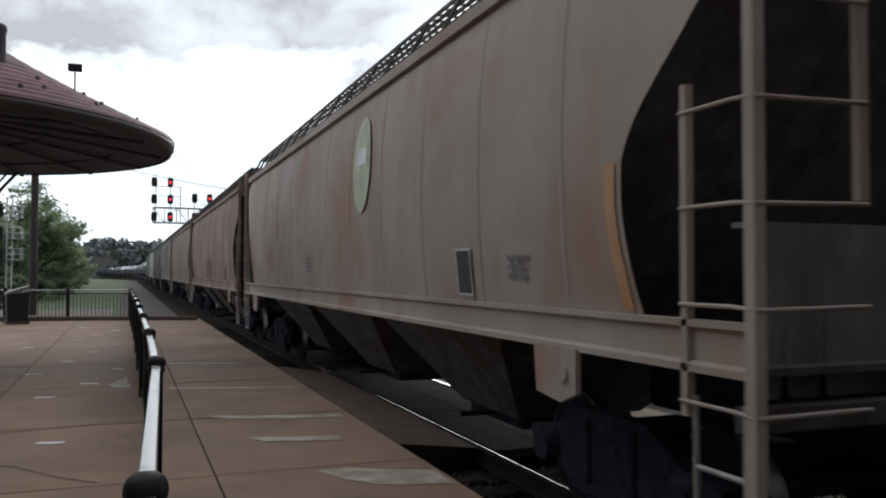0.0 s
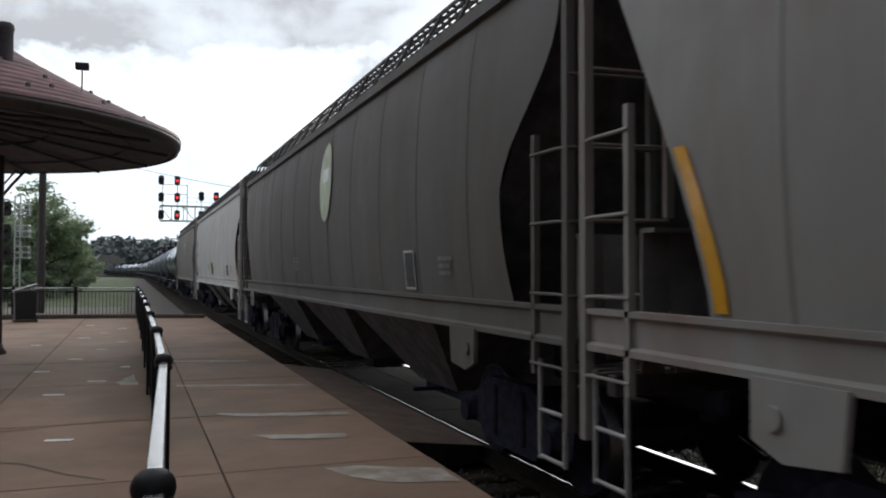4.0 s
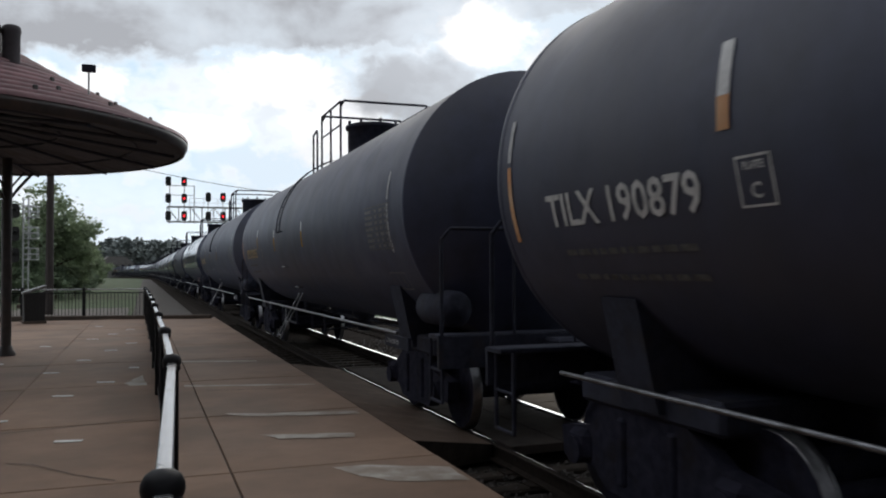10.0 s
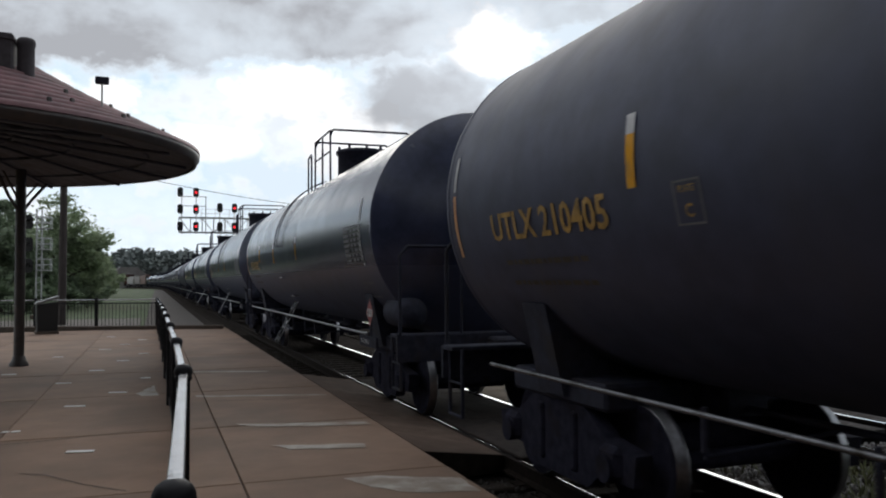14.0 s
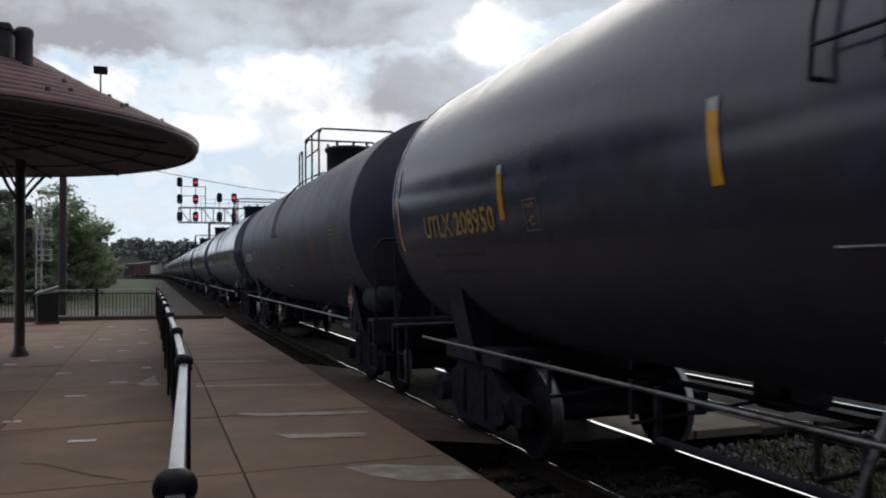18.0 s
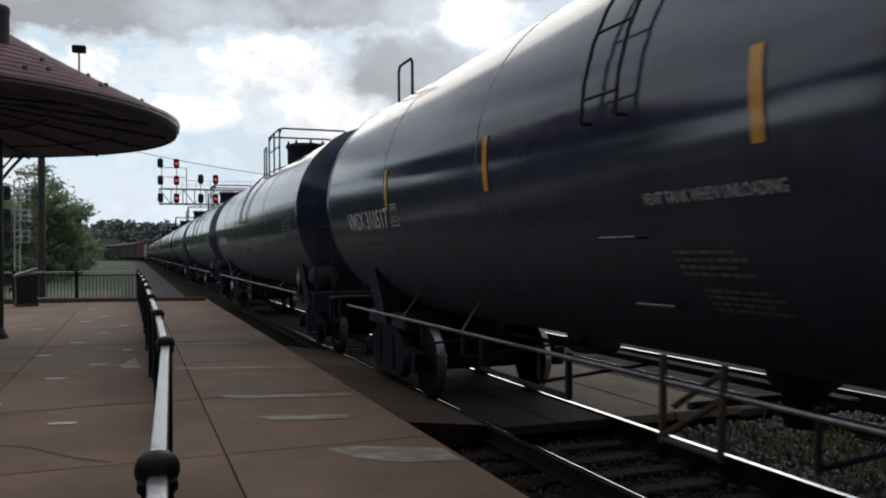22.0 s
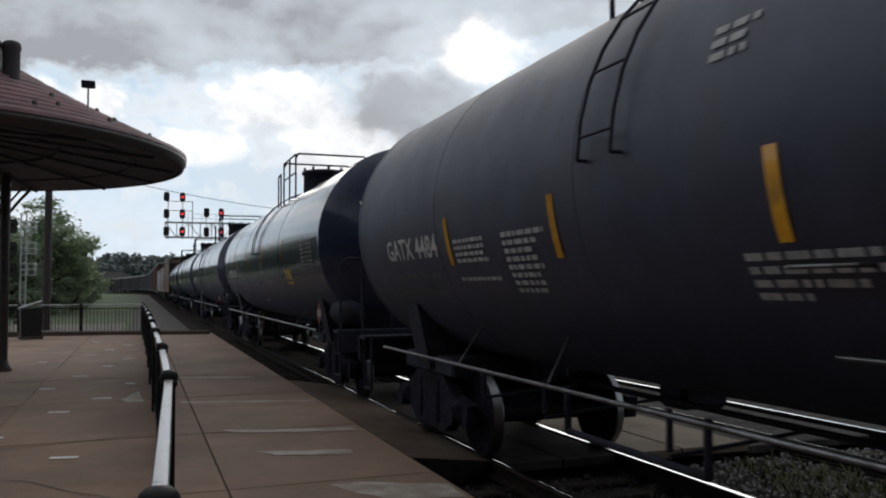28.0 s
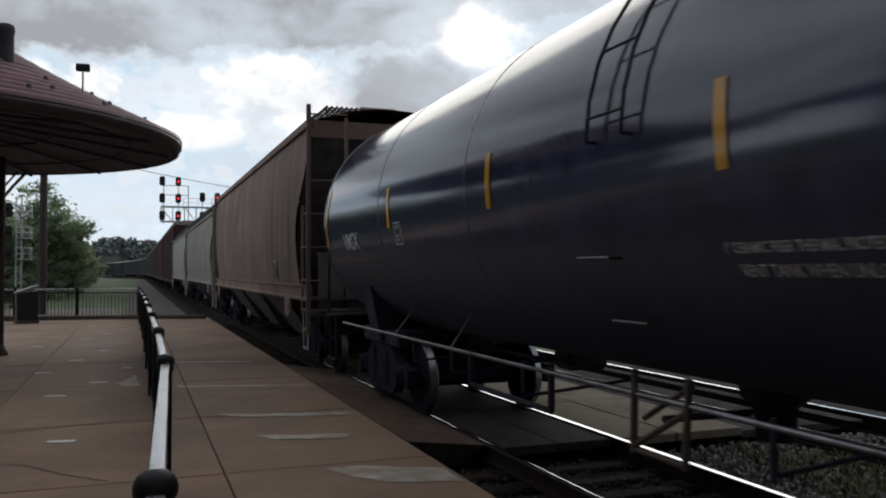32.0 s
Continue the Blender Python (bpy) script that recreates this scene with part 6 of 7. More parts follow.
def drop_form(s):
    """An upright oval."""
    rows = []
    for i in range(17):
        y = -s + 2 * s * i / 16
        w = s * 0.62 * math.sqrt(max(0, 1 - (y / s) ** 2))
        rows.append([(-w, y, 0), (w, y, 0)])
    return Form().grid(rows, False)


def edge_strip(car, side, material, stretch=1.0):
    """A reflective strip that follows the cut edge of the side sheet."""
    f = Form().grid([[(-(hop_x(z) + 0.012), side * (hop_end(z, side) * stretch - d), z) for d in (0.05, 0.16)] for z in [1.68 + 0.075 * i for i in range(13)]], False)
    part("reflector", f, material, car, "reflective strip along the sheet's edge")


def dress_hopper(car, mark=None, number=None, ink=M_INK, logo=True, yellow="none", rust=False, panel=False, spray=None, load=None, green=True, sill=(2.8, 5.0, 7.2, 9.4, 11.6, 13.8), sill_first=0.28, near_edge=False, shift=(0.0, 0.0), emblem_at=9.75):
    far = 8.45
    if mark:
        for one in apart(letters(mark, 0.34, ink, 0.95)):
            on_hopper(one, far - 1.15 - shift[0], 3.02 + shift[1], "letter", car)
    if number:
        for one in apart(letters(number, 0.36, ink, 0.95)):
            on_hopper(one, far - 1.35 - shift[0], 2.45 + shift[1], "letter", car)
    if load:
        for k, t in enumerate(load):
            on_hopper(letters(t, 0.11, ink, 0.92) if t else bars([0.9], 0.08, ink), far - 1.35 - shift[0] * 2, 2.00 + shift[1] * 0.34 - 0.17 * k, "lettering", car)
    if logo:
        d = on_hopper(drop_form(0.62), far - emblem_at, 3.27, "emblem", car, M_EMBLEM if green else M_EMBLEM2, "faded oval emblem", lift=0.024)
        on_hopper(bars([0.36], 0.2, M_WHT), far - emblem_at + 0.15, 3.27, "emblem_bar", d, lift=0.032)
    on_hopper(strip_form(0.30, 0.38), far - 13.65, 1.72, "data_square", car, M_INK, "dark data square in a white frame")
    on_hopper(outline(0.34, 0.42, 0.024), far - 13.63, 1.70, "label_frame", car, M_WHT, "white frame")
    on_hopper(bars([0.36, 0.3, 0.34], 0.04, M_MID), far - 14.7, 2.0, "lettering", car)
    on_hopper(bars([0.5, 0.55, 0.5, 0.45], 0.035, M_MID), far - 7.0, 2.1, "lettering", car)
    if near_edge:
        edge_strip(car, -1, M_YEL)
    if yellow == "side":
        edge_strip(car, -1, M_YEL), edge_strip(car, 1, M_YEL)
        for u in (12.7,):
            on_hopper(strip_form(0.10, 0.55), far - u, 1.72, "reflector", car, M_YEL, "yellow reflective strip")
    elif yellow == "faded":
        edge_strip(car, -1, M_ORG, 1.018), edge_strip(car, 1, M_ORG, 1.018)
    elif yellow == "sill":
        for u in sill:
            f = Form().box((-1.606, far - u, 1.50), (0.008, sill_first if u == sill[0] else 0.28, 0.13))
            part("reflector", f, M_YEL, car, "yellow reflective strip on the sill")
    if rust:
        rnd = random.Random(rust)
        for k in range(2, 9):
            y = far - 1.1 - k * 1.4
            paint = M_RUST if k > 6 else M_RUST_FAINT
            # bare upper panel between two ribs, ragged below
            w, z0, z1 = rnd.uniform(1.0, 1.2), rnd.uniform(2.90, 3.02), rnd.uniform(3.85, 4.05)
            rows = []
            for i in range(13):
                v = i / 12
                l, r = rnd.uniform(0.0, 0.06), w - rnd.uniform(0.0, 0.06)
                rows.append([(l + (r - l) * u / 6, (z1 - z0) * v + (rnd.uniform(-0.09, 0.09) if i in (0, 12) else 0), 0) for u in range(7)])
            on_hopper(Form().grid(rows, False), y, z0, "rust_patch", car, paint, "bare panel of brown rust", lift=0.010)
            for j in range(4):
                if rnd.random() < 0.15:
                    continue
                z = 2.10 + 0.215 * j + rnd.uniform(-0.03, 0.03)
                w, h = rnd.uniform(0.75, 1.2), rnd.uniform(0.14, 0.24)
                tip = rnd.uniform(0.3, 0.7)
                low, up = [], []
                for i in range(15):
                    u = i / 14
                    fat = min(1.0, math.sqrt(u / 0.25), math.sqrt((1 - u) / tip)) * rnd.uniform(0.85, 1.05)
                    low.append((w * u, h * 0.5 - h * 0.5 * fat - 0.10 * u, 0))
                    up.append((w * u, h * 0.5 + h * 0.5 * fat - 0.06 * u, 0))
                on_hopper(Form().grid([low, [((a[0] + b[0]) / 2, (a[1] + b[1]) / 2, 0) for a, b in zip(low, up)], up], False), y - rnd.uniform(0.0, 0.12), z, "rust_patch", car, paint, "smeared patch of brown rust", lift=0.010)
    if panel:
        p = on_hopper(strip_form(0.62, 0.42), far - 8.25, 1.78, "warning_panel", car, M_YEL, "yellow notice panel")
        on_hopper(bars([0.45, 0.5, 0.5, 0.42], 0.05, M_INK), far - 8.32, 2.06, "lettering", p, lift=0.026)
    if spray:
        squiggle(car, spray, far - 8.0, 1.8, M_INK, 0.03, on_hopper)


def build_tall_car(paint):
    """A tall enclosed rack car, seen only from afar: panelled sides, bright roof."""
    car = thing("rack_car", "tall enclosed rack car with panelled sides and bright metal roof", "rack car", group="cars of the freight train")
    part("body", Form().box((0, 0, 3.40), (2.94, 26.6, 4.5), bevel=0.04), paint, car)
    for x in (-1, 1):
        for k in range(13):
            for z, h in ((1.95, 1.36), (3.40, 1.36), (4.85, 1.36)):
                part("panel", Form().box((x * 1.485, -12.3 + 2.05 * k, z), (0.03, 1.9, h), bevel=0.008), paint, car)
        part("side_sill", Form().box((x * 1.47, 0, 1.08), (0.08, 26.8, 0.28)), M_SHADE_GRIME, car)
    part("roof", Form().slab([(-1.52, 5.66), (1.52, 5.66), (1.50, 5.82), (0.8, 6.02), (-0.8, 6.02), (-1.50, 5.82)], 1, -13.35, 13.35), M_GALV, car, "bright metal roof")
    for e in (-1, 1):
        part("end_door", Form().box((0, e * 13.33, 3.40), (2.7, 0.06, 4.3), bevel=0.01), paint, car)
        tagged(part("truck", FAR_TRUCK, None, car, m=pose(0, e * 9.9, 0)), kind="stuff")
        add_coupler(car, e * 13.3, e)
    return car


def car_list():
    """Order of the train, from the car abreast at the start; each entry: kind, far end's distance, options."""
    far_end = {0: 1.5, 1: 20.5, 2: 39.32, 3: 57.13, 4: 75.6, 5: 93.4, 6: 111.9, 7: 130.4, 8: 148.2, 9: 166.1, 10: 184.1, 11: 202.35, 12: 220.5, 13: 239.0, 14: 256.8, 15: 275.5, 16: 293.5,
               17: 311.7, 18: 329.95, 19: 347.9, 20: 366.5, 21: 385.0, 22: 403.8, 23: 422.0, 24: 440.4, 25: 458.8, 26: 476.4, 27: 493.0, 28: 509.0, 29: 527.3, 30: 545.7, 31: 563.85, 32: 582.1}
    for k in range(33, 36):
        far_end[k] = 600.9 + (k - 33) * 18.4
    for k in range(36, 48):
        far_end[k] = far_end[35] + (k - 35) * 28.2
    far_end[-1] = far_end[0] - 18.4
    return far_end


FAR_END = car_list()
CARS = {}


def build_train():
    order = {-1: "dark", 0: "faded", 1: "faded", 2: "brown", 3: "tan", 4: "grey", 5: "dark", 6: "white", 7: "smoke", 33: "rust", 34: "grey", 35: "white"}
    masters = {}
    for k, key in order.items():
        if key not in masters:
            masters[key] = build_hopper(M_HOP[key])
    # cars of other lengths
    for key, k in (("brown", 0.967), ("tan", 0.967), ("faded", 1.018)):
        for c in masters[key].children:
            if c.name.startswith("truck"):
                c.matrix_basis = pose(0, c.matrix_basis.translation.y * k, 0)
            else:
                for v in c.data.vertices:
                    v.co.y *= k
                for d in c.children:
                    for v in d.data.vertices:
                        v.co.y *= k
    # the rust brown car stands taller, its roof walk close over the roof
    for c in masters["rust"].children:
        low = c.name.startswith(("running_board", "board_bracket"))
        if not c.name.startswith("truck"):
            for ob in (c, *c.children):
                for v in ob.data.vertices:
                    if v.co.z > 1.7:
                        v.co.z = 1.7 + (v.co.z - (0.30 if low and v.co.z > 4.5 else 0.0) - 1.7) * 1.13
    tank_masters = {(g, mk): build_tank_car(M_TANK[g], mk) for g, mk in ((0, "union"), (1, "union"), (2, "union"), (2, "later"), (1, "later"))}
    used = set()
    # copies are made before any lettering goes on
    names = {"faded": "faded grey brown covered hopper with stained bowed sides", "brown": "rust brown covered hopper with stained bowed sides", "tan": "tan brown covered hopper, dusty and stained",
             "rust": "tall dark rust brown covered hopper with streaked sides", "grey": "pale grey covered hopper with stained bowed sides", "dark": "dark grey covered hopper with grimy bowed sides", "white": "white covered hopper with clean bowed sides", "smoke": "smoky grey covered hopper, grimy, with yellow sill marks"}
    rest = []
    for k, key in order.items():
        m = masters[key]
        if m.name in used:
            CARS[k] = copy_thing(m, Matrix.Identity(4))
        else:
            used.add(m.name)
            rest.append((k, m))
        if k in CARS:
            CARS[k]["label"] = names[key]
    for k, m in rest:
        CARS[k] = m
        m["label"] = names[order[k]]
    gloss = {8: 0, 9: 1, 10: 1, 11: 1, 12: 1, 13: 2, 14: 1, 15: 0, 16: 0, 17: 0, 18: 0, 19: 1, 20: 2, 21: 2, 22: 2, 23: 2, 24: 2, 25: 2, 26: 2, 27: 2, 28: 1, 29: 2, 30: 2, 31: 2, 32: 2}
    rest = []
    finish = ("satin black tank car with dusty streaks", "dull black tank car with dusty flanks", "glossy black tank car with sky reflections")
    for k, g in gloss.items():
        m = tank_masters[(g, "union" if k <= 18 else "later")]
        if m.name in used:
            CARS[k] = copy_thing(m, Matrix.Identity(4))
        else:
            used.add(m.name)
            rest.append((k, m))
    for k, m in rest:
        CARS[k] = m
    for k, g in gloss.items():
        CARS[k]["label"] = finish[g] + ", walkway and dome on top"
    # tall cars at the tail
    tall = {"maroon": build_tall_car(M_HOP["maroon"]), "grey": build_tall_car(M_HOP["slate"])}
    for k in range(36, 48):
        m = tall["maroon" if k < 38 else "grey"]
        CARS[k] = m if k in (36, 38) else copy_thing(m, Matrix.Identity(4))
    # lettering
    amber, white = M_AMB, M_WHT
    load = ("LD LMT  206000 LB  93 400 KG", "")
    capy = (("CAPY   31739 US GAL", 0.11), ("CAPY   120111 L", 0.11))
    some = lambda text: ((text, 0.2), ("CAPY", 0.11), ("CAPY", 0.11))
    dress_tank(CARS[8], "UTLX 207492", amber, ("", *load), plate=False, at=1.17, wide=2.0, spots=((3.2, 2.35),), split=0.2)
    dress_tank(CARS[9], "TILX 190822", white, ("LD LMT   196500 LB   89150 KG", "LT WT     66500 LB   30150 KG"), M_ORG, 2.98, "3475", at=0.8, wide=1.87, spots=((2.72, 2.21),), split=0.0001)
    dress_tank(CARS[10], "TILX 190879", white, ("", ""), M_ORG, 2.79, "3475", at=0.75, wide=1.75, spots=((2.68, 2.60),), split=0.62)
    dress_tank(CARS[11], "UTLX 209953", amber, ("", ""), plate=3.75, vent=False, at=0.98, wide=2.0, spots=((3.2, 2.46),), split=0.38)
    dress_tank(CARS[12], "UTLX 210640", amber, ("", ""), plate=3.75, vent=False, at=1.07, spots=((3.22, 2.47),), split=0.33)
    dress_tank(CARS[13], "UTLX 209184", amber, ("", ""), plate=3.63, number="3475", vent=False, at=1.15, wide=1.88, spots=((3.17, 2.31),), split=0.05)
    dress_tank(CARS[14], "UTLX 210405", amber, ("", ""), plate=3.67, vent=False, at=1.02, spots=((3.22, 2.46),), split=0.28)
    dress_tank(CARS[15], "UTLX 210072", amber, ("", ""), number="3475", vent=False)
    dress_tank(CARS[16], "UTLX", amber, ("", ""), vent=False, wide=0.75)
    dress_tank(CARS[17], "UTLX 211566", amber, ("", ""), plate=3.52, number="3475", vent=False, at=1.18, wide=1.82, spots=((3.15, 2.33), (5.92, 2.33)))
    dress_tank(CARS[18], "UTLX 208950", amber, ("", ""), plate=3.62, number="3475", vent=False, at=1.1, spots=((3.15, 2.32), (5.96, 2.33)), split=0.16)
    dress_tank(CARS[19], "GATX 5993", white, ("", ""), number="1987", vent=False, head=some("GATX 5993"))
    dress_tank(CARS[20], "VMSX 311398", white, ("", ""), number="1987", head=(("VMSX 311398", 0.2), *capy))
    dress_tank(CARS[21], "VMSX 300912", white, ("", ""), number="1987", spots=((3.25, 2.4), (6.2, 2.38)), head=some("VMSX 300912"))
    dress_tank(CARS[22], "VMSX 310517", white, ("", ""), plate=3.1, number="1987", at=1.1, wide=1.86, spots=((2.95, 2.4), (5.85, 2.41), (9.06, 2.41)), vent_at=(8.09, 2.17), block=(8.2, 1.88), head=(("VMSX 310517", 0.2), ("CAPY   31750 US GAL", 0.11), ("CAPY   120187   L", 0.11)))
    dress_tank(CARS[23], "VMSX 300858", white, ("LD LMT   195900 LB   88850 KG", "LT WT     90100 LB   40850 KG"), vent=2, number="1987", vent_at=(8.92, 1.98), head=some("VMSX 300858"))
    dress_tank(CARS[24], "VMSX 310", white, ("LD LMT   211700 LB", "LT WT     74300 LB"), number="1987", wide=1.5, spots=((3.2, 2.4), (6.0, 2.41), (8.86, 2.41)), vent_at=(8.4, 1.98), block=(7.95, 1.88))
    dress_tank(CARS[25], "VMSX 310031", white, ("LD LMT   211800 LB   96100 KG", "LT WT"), warn=(10.95, 2.11), number="1987", spots=((3.2, 2.4), (6.1, 2.39), (8.97, 2.4)), vent_at=(8.45, 1.95), block=(8.05, 1.82), ends=True)
    dress_tank(CARS[26], "VMSX", white, ("", ""), number="1987", vent=2, ends=True)
    dress_tank(CARS[27], "VMSX 300624", white, ("", ""), number="1987", head=some("VMSX 300624"), ends=True)
    dress_tank(CARS[28], "GATX 4484", white, ("", ""), plate=False, vent=False, number="1987", at=1.17, wide=1.72, spots=((3.16, 2.1), (5.32, 2.1), (7.52, 2.1)))
    for u, z, rows, size in ((3.35, 2.30, (0.7, 0.72, 0.66, 0.74), 0.036), (4.45, 2.30, (0.75, 0.6, 0.5, 0.55, 0.62, 0.5, 0.56, 0.5), 0.040), (7.25, 2.02, (0.95, 1.0, 0.7, 0.35), 0.042), (7.08, 3.22, (0.34, 0.26, 0.28), 0.045), (3.3, 1.95, (0.9,), 0.035)):
        on_tank(bars(rows, size, M_GRY), TANK_H + 0.2 - u, z, "lettering", CARS[28])
    dress_tank(CARS[29], "VMSX 311906", white, ("LD LMT   211700 LB", "LT WT"), plate=3.6, warn=True, number="1987", head=some("VMSX 311906"))
    dress_tank(CARS[30], "VMSX 300851", white, ("", ""), vent=2, number="1987", spots=((3.28, 2.42), (5.93, 2.42), (8.8, 2.41)), vent_at=(8.85, 1.87), block=(7.75, 1.72))
    dress_tank(CARS[31], "VMSX 310036", white, ("LD LMT   211600LB   96100KG", "LT WT     74250LB   33650KG"), number="1987", spots=((3.28, 2.42), (6.0, 2.4), (8.82, 2.41)), vent_at=(9.05, 1.97), ends=True)
    dress_tank(CARS[32], "VMSX", white, ("", ""), number="1987", vent=2, warn=(12.65, 2.13), spots=((3.28, 2.4), (6.18, 2.42), (9.1, 2.41)), vent_at=(9.08, 1.87), ends=True)
    for k, u, w in ((21, -0.3, 0.85), (22, 1.1, 0.6)):
        hp = Form().path([(-0.84, TANK_H + 0.2 - v, z) for v, z in ((u, 3.90), (u, 4.48), (u + 0.06, 4.54), (u + w - 0.06, 4.54), (u + w, 4.48), (u + w, 3.96))], 0.02, 7)
        part("top_hoop", hp, M_BLACK, CARS[k], "black hoop handle on the shell's shoulder")
    # the ladder stands elsewhere on some cars
    for k, dy in ((21, -0.7), (32, -0.35), (24, 0.55), (25, 0.5), (30, 1.15), (28, 1.7)):
        for c in CARS[k].children:
            if c.name.startswith("ladder"):
                c.matrix_basis = pose(0, dy, 0)
    low = Form()
    for dy in (-0.2, 0.2):
        low.path([(-(TANK_R + 0.075) * math.cos(math.radians(a)), 1.10 + dy, TANK_Z + (TANK_R + 0.075) * math.sin(math.radians(a))) for a in (6, -6, -18, -28)] + [(-1.56, 1.10 + dy, 1.62), (-1.58, 1.10 + dy, 0.55)], 0.013, 6)
    for z in (0.6, 0.95, 1.3, 1.62, 2.0, 2.35, 2.66):
        x = -1.58 if z < 1.7 else -(TANK_R + 0.075) * math.cos(math.asin((z - TANK_Z) / (TANK_R + 0.075)))
        low.rod((x, 0.9, z), (x, 1.3, z), 0.010, 6)
    part("lower_ladder", low, M_PIPE, CARS[30], "long side ladder down to the step")
    # sprayed line work: along from the far end, up round the shell from its middle
    F = TANK_H + 0.2
    squiggle(CARS[30], [[(4.96, 0.23), (5.18, -0.12), (5.25, -0.45), (5.22, -0.82), (4.63, -1.47)], [(5.84, -0.0), (5.85, -0.34), (5.86, -0.53), (5.68, -0.57)], [(7.39, 0.07), (7.33, -0.33), (7.31, -0.7), (7.34, -0.99), (7.36, -1.17)], [(8.09, 0.01), (8.01, -0.26), (8.03, -0.58), (8.14, -0.82)], [(7.98, -0.25), (7.8, -0.43), (7.56, -0.45)], [(6.19, -0.61), (6.14, -0.97), (5.87, -1.28)], [(6.62, -0.91), (6.4, -1.27)]], F, TANK_Z, M_MID, 0.011)
    squiggle(CARS[30], [[(9.28, -0.04), (9.25, -0.12), (9.28, -0.2)], [(9.19, -0.28), (9.21, -0.35), (9.26, -0.42)]], F, TANK_Z, M_GRY, 0.035)
    squiggle(CARS[31], [[(9.64, -0.09), (9.44, -0.07), (9.24, -0.07), (9.17, -0.09), (9.25, -0.29), (9.21, -0.49), (9.08, -0.65), (8.94, -0.76), (8.87, -0.92), (8.95, -1.09), (9.11, -1.16), (9.31, -1.12)], [(9.43, -0.21), (9.35, -0.3), (9.38, -0.43), (9.43, -0.45), (9.48, -0.37), (9.47, -0.25), (9.43, -0.21)], [(9.43, -0.55), (9.44, -0.69), (9.45, -0.85)], [(9.62, -0.13), (9.59, -0.24), (9.59, -0.38)]], F, TANK_Z, M_GRY, 0.026)
    squiggle(CARS[31], [[(3.65, -0.19), (4.14, -0.2)], [(3.4, -0.49), (3.89, -0.48)], [(3.77, -0.57), (3.89, -0.26), (4.17, -0.1), (4.36, -0.23), (3.95, -0.6)], [(4.2, -0.61), (4.42, -0.23), (4.67, -0.11), (4.77, -0.26), (4.33, -0.64)], [(4.7, -0.59), (4.75, -0.31), (4.95, -0.19), (5.12, -0.23), (4.8, -0.59), (5.02, -0.7), (5.29, -0.55)], [(5.25, -0.31), (5.58, -0.28), (5.22, -0.55)], [(5.73, -0.29), (5.69, -0.72)]], F, TANK_Z, M_GRY, 0.012)
    squiggle(CARS[31], [[(5.6, -0.67), (5.42, -1.01), (4.99, -1.4)], [(5.64, -0.78), (5.69, -0.89)]], F, TANK_Z, M_DIM, 0.01)
    squiggle(CARS[29], [[(4.04, -0.51), (4.35, -0.35), (4.52, -0.4), (4.53, -0.6), (4.71, -0.63), (4.49, -0.74)], [(4.04, -0.51), (3.98, -0.79), (4.03, -0.92), (4.31, -0.85), (4.41, -0.63), (4.34, -0.47)], [(4.76, -0.88), (4.7, -0.98)]], F, TANK_Z, M_GRY, 0.011)
    squiggle(CARS[29], [[(8.47, -0.18), (8.52, -0.18), (8.53, -0.24), (8.57, -0.3), (8.61, -0.33)], [(8.52, -0.25), (8.55, -0.31), (8.6, -0.28)], [(8.51, -0.43), (8.6, -0.4), (8.66, -0.39)]], F, TANK_Z, M_GRY, 0.018)
    squiggle(CARS[20], [[(5.46, -0.12), (5.45, -0.3), (5.54, -0.47)], [(5.57, -0.17), (5.55, -0.35), (5.59, -0.57)], [(5.38, -0.26), (5.55, -0.25)]], F, TANK_Z, M_MID, 0.012)
    # hoppers
    peek = [[(0.0, 0.0), (0.0, 0.55), (0.22, 0.52), (0.24, 0.34), (0.0, 0.28)], [(0.7, 0.5), (0.45, 0.5), (0.48, 0.0), (0.75, 0.02)], [(0.46, 0.26), (0.66, 0.26)],
            [(1.1, 0.55), (0.85, 0.5), (0.88, 0.05), (1.15, 0.06)], [(0.87, 0.28), (1.06, 0.28)], [(1.3, 0.62), (1.38, -0.05)], [(1.85, 0.6), (1.55, 0.55), (1.34, 0.25), (1.6, 0.1), (2.0, -0.1)]]
    dress_hopper(CARS[-1])
    dress_hopper(CARS[0], yellow="faded")
    dress_hopper(CARS[1], yellow="faded", emblem_at=10.5)
    dress_hopper(CARS[2], spray=peek, logo=False)
    dress_hopper(CARS[3], yellow="sill", sill=(3.3, 6.55, 9.8, 13.05), near_edge=True, logo=False)
    squiggle(CARS[3], [[(13.5, 2.45), (13.3, 2.1), (13.6, 1.85), (13.75, 2.3), (13.85, 1.9)], [(14.0, 2.4), (14.1, 2.0), (14.35, 1.8)], [(13.4, 2.0), (14.2, 2.15)], [(9.4, 3.5), (9.42, 3.3), (9.3, 3.1)]], 8.45, 0.0, M_MID, 0.022, on_hopper)
    squiggle(CARS[3], [[(0, 0.22), (0.03, 0.12), (0.0, 0.02), (0.05, -0.16)], [(0.05, 0.1), (0.07, -0.05)]], 8.45 - 1.11, 2.12, M_YEL, 0.02, on_hopper)
    dress_hopper(CARS[4], yellow="side", rust=3, logo=False)
    dress_hopper(CARS[5])
    dress_hopper(CARS[6], "CGEX", "1969", yellow="faded", panel=True, logo=False, load=("LD LMT  224300  LBS", "LT WT     61700  LBS"))
    dress_hopper(CARS[7], "CGEX", "1531", green=False, yellow="sill", sill=(2.22,), shift=(0.25, -0.40), sill_first=0.9, load=("", ""))
    dress_hopper(CARS[33], logo=False)
    dress_hopper(CARS[34], logo=False)
    dress_hopper(CARS[35], logo=False)


build_train()


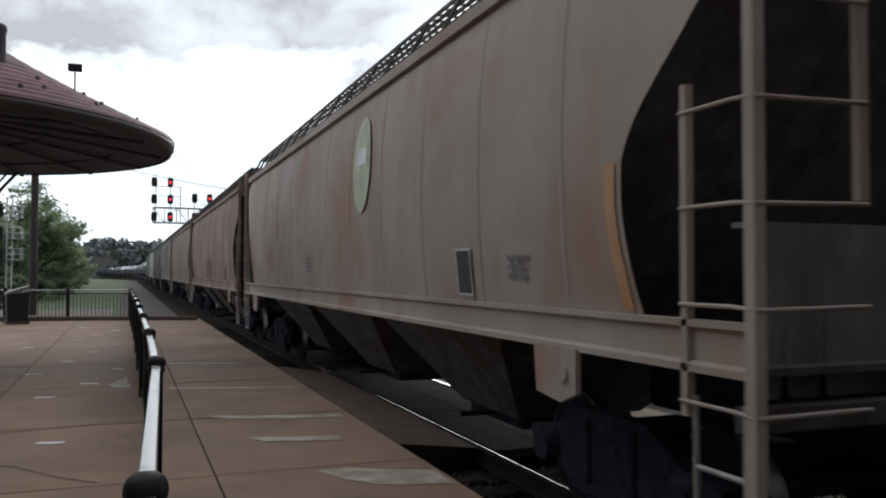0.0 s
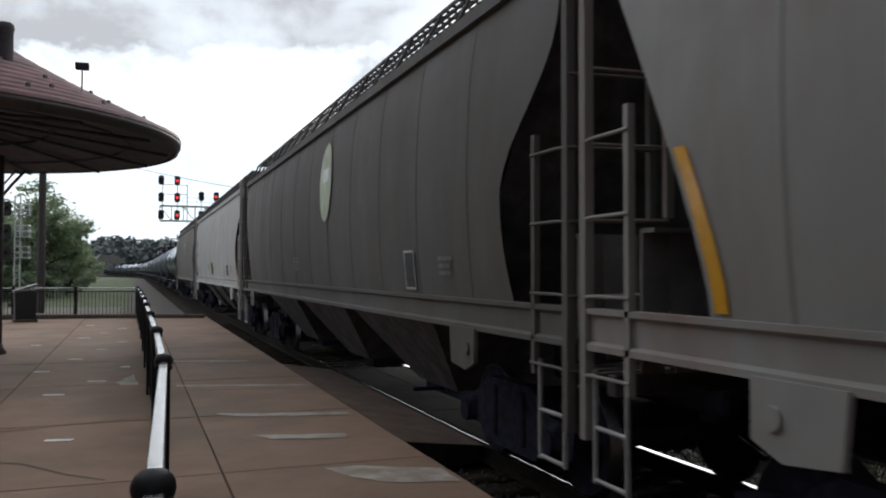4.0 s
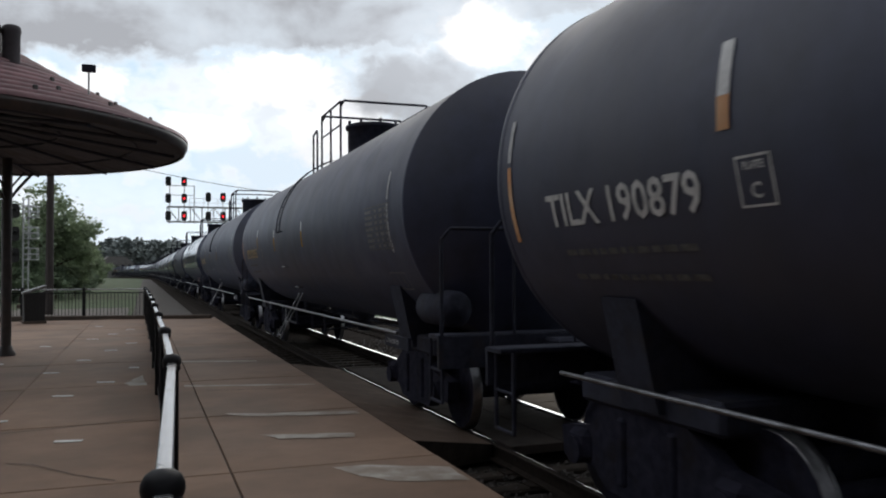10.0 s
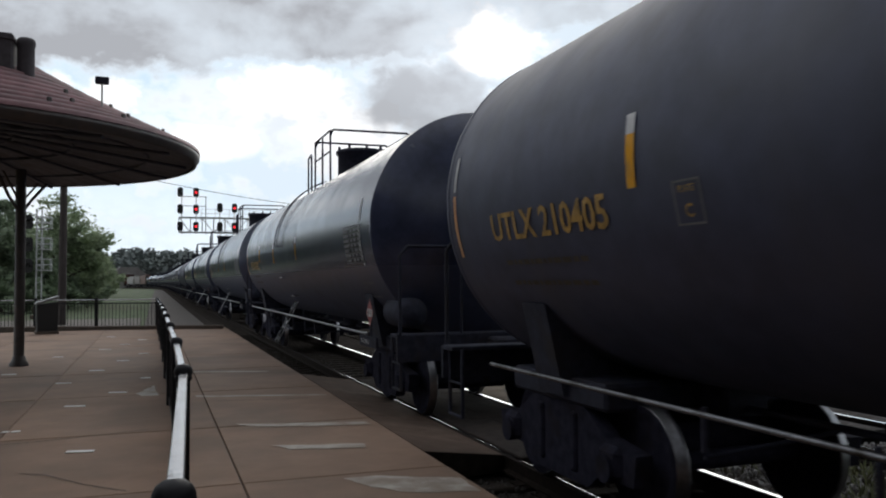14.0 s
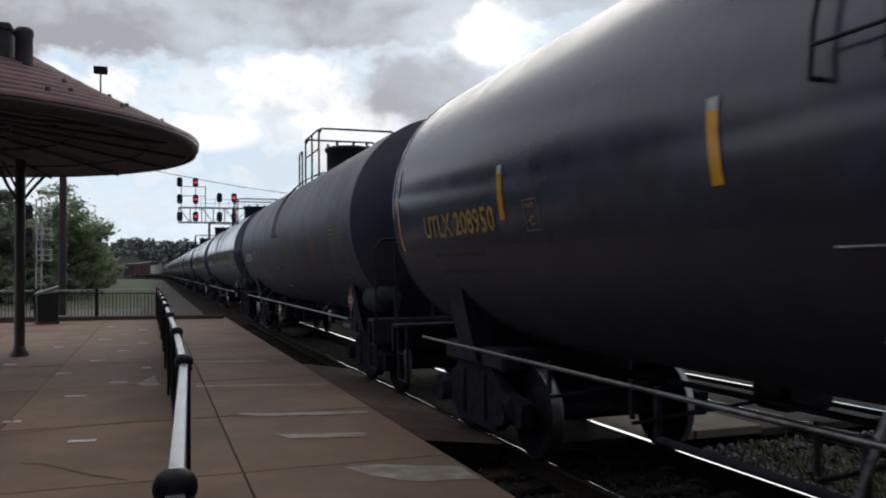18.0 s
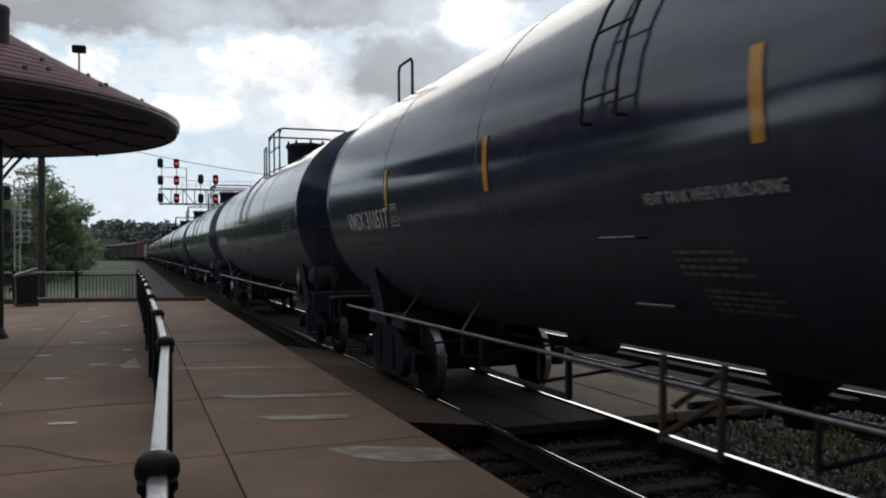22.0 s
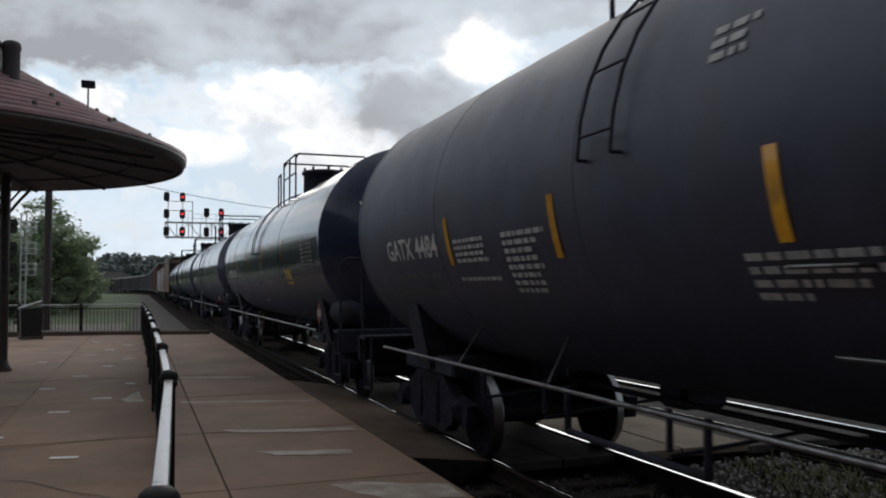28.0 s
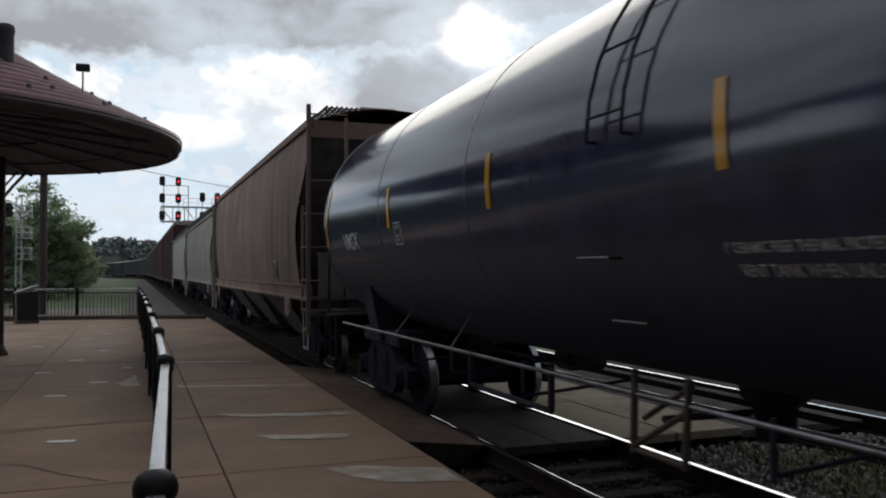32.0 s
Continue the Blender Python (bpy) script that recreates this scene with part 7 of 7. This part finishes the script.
# ---- movement ----
def car_place(k, t):
    half = 7.75 if 8 <= k <= 32 else 8.45 if k < 36 else 13.9
    s = FAR_END[k] - half - SPEED * t
    reach = 6.4 if k < 36 else 9.9
    (x0, y0, z0), _ = on_track(s - reach)
    (x1, y1, z1), _ = on_track(s + reach)
    turn = math.degrees(math.atan2(-(x1 - x0), y1 - y0))
    return pose((x0 + x1) / 2, (y0 + y1) / 2, (z0 + z1) / 2, math.degrees(math.atan2(z1 - z0, y1 - y0)), 0, turn)


def motions():
    for k in sorted(CARS):
        far = FAR_END[k] > BEND_Y - 10
        stops = [i * 2.0 for i in range(17)] if far else [0.0, 32.0]
        walk(CARS[k], [(t, car_place(k, t)) for t in stops])
        for curve in CARS[k].animation_data.action.layers[0].strips[0].channelbag(CARS[k].animation_data.action_slot).fcurves:
            for key in curve.keyframe_points:
                key.interpolation = "LINEAR"


motions()
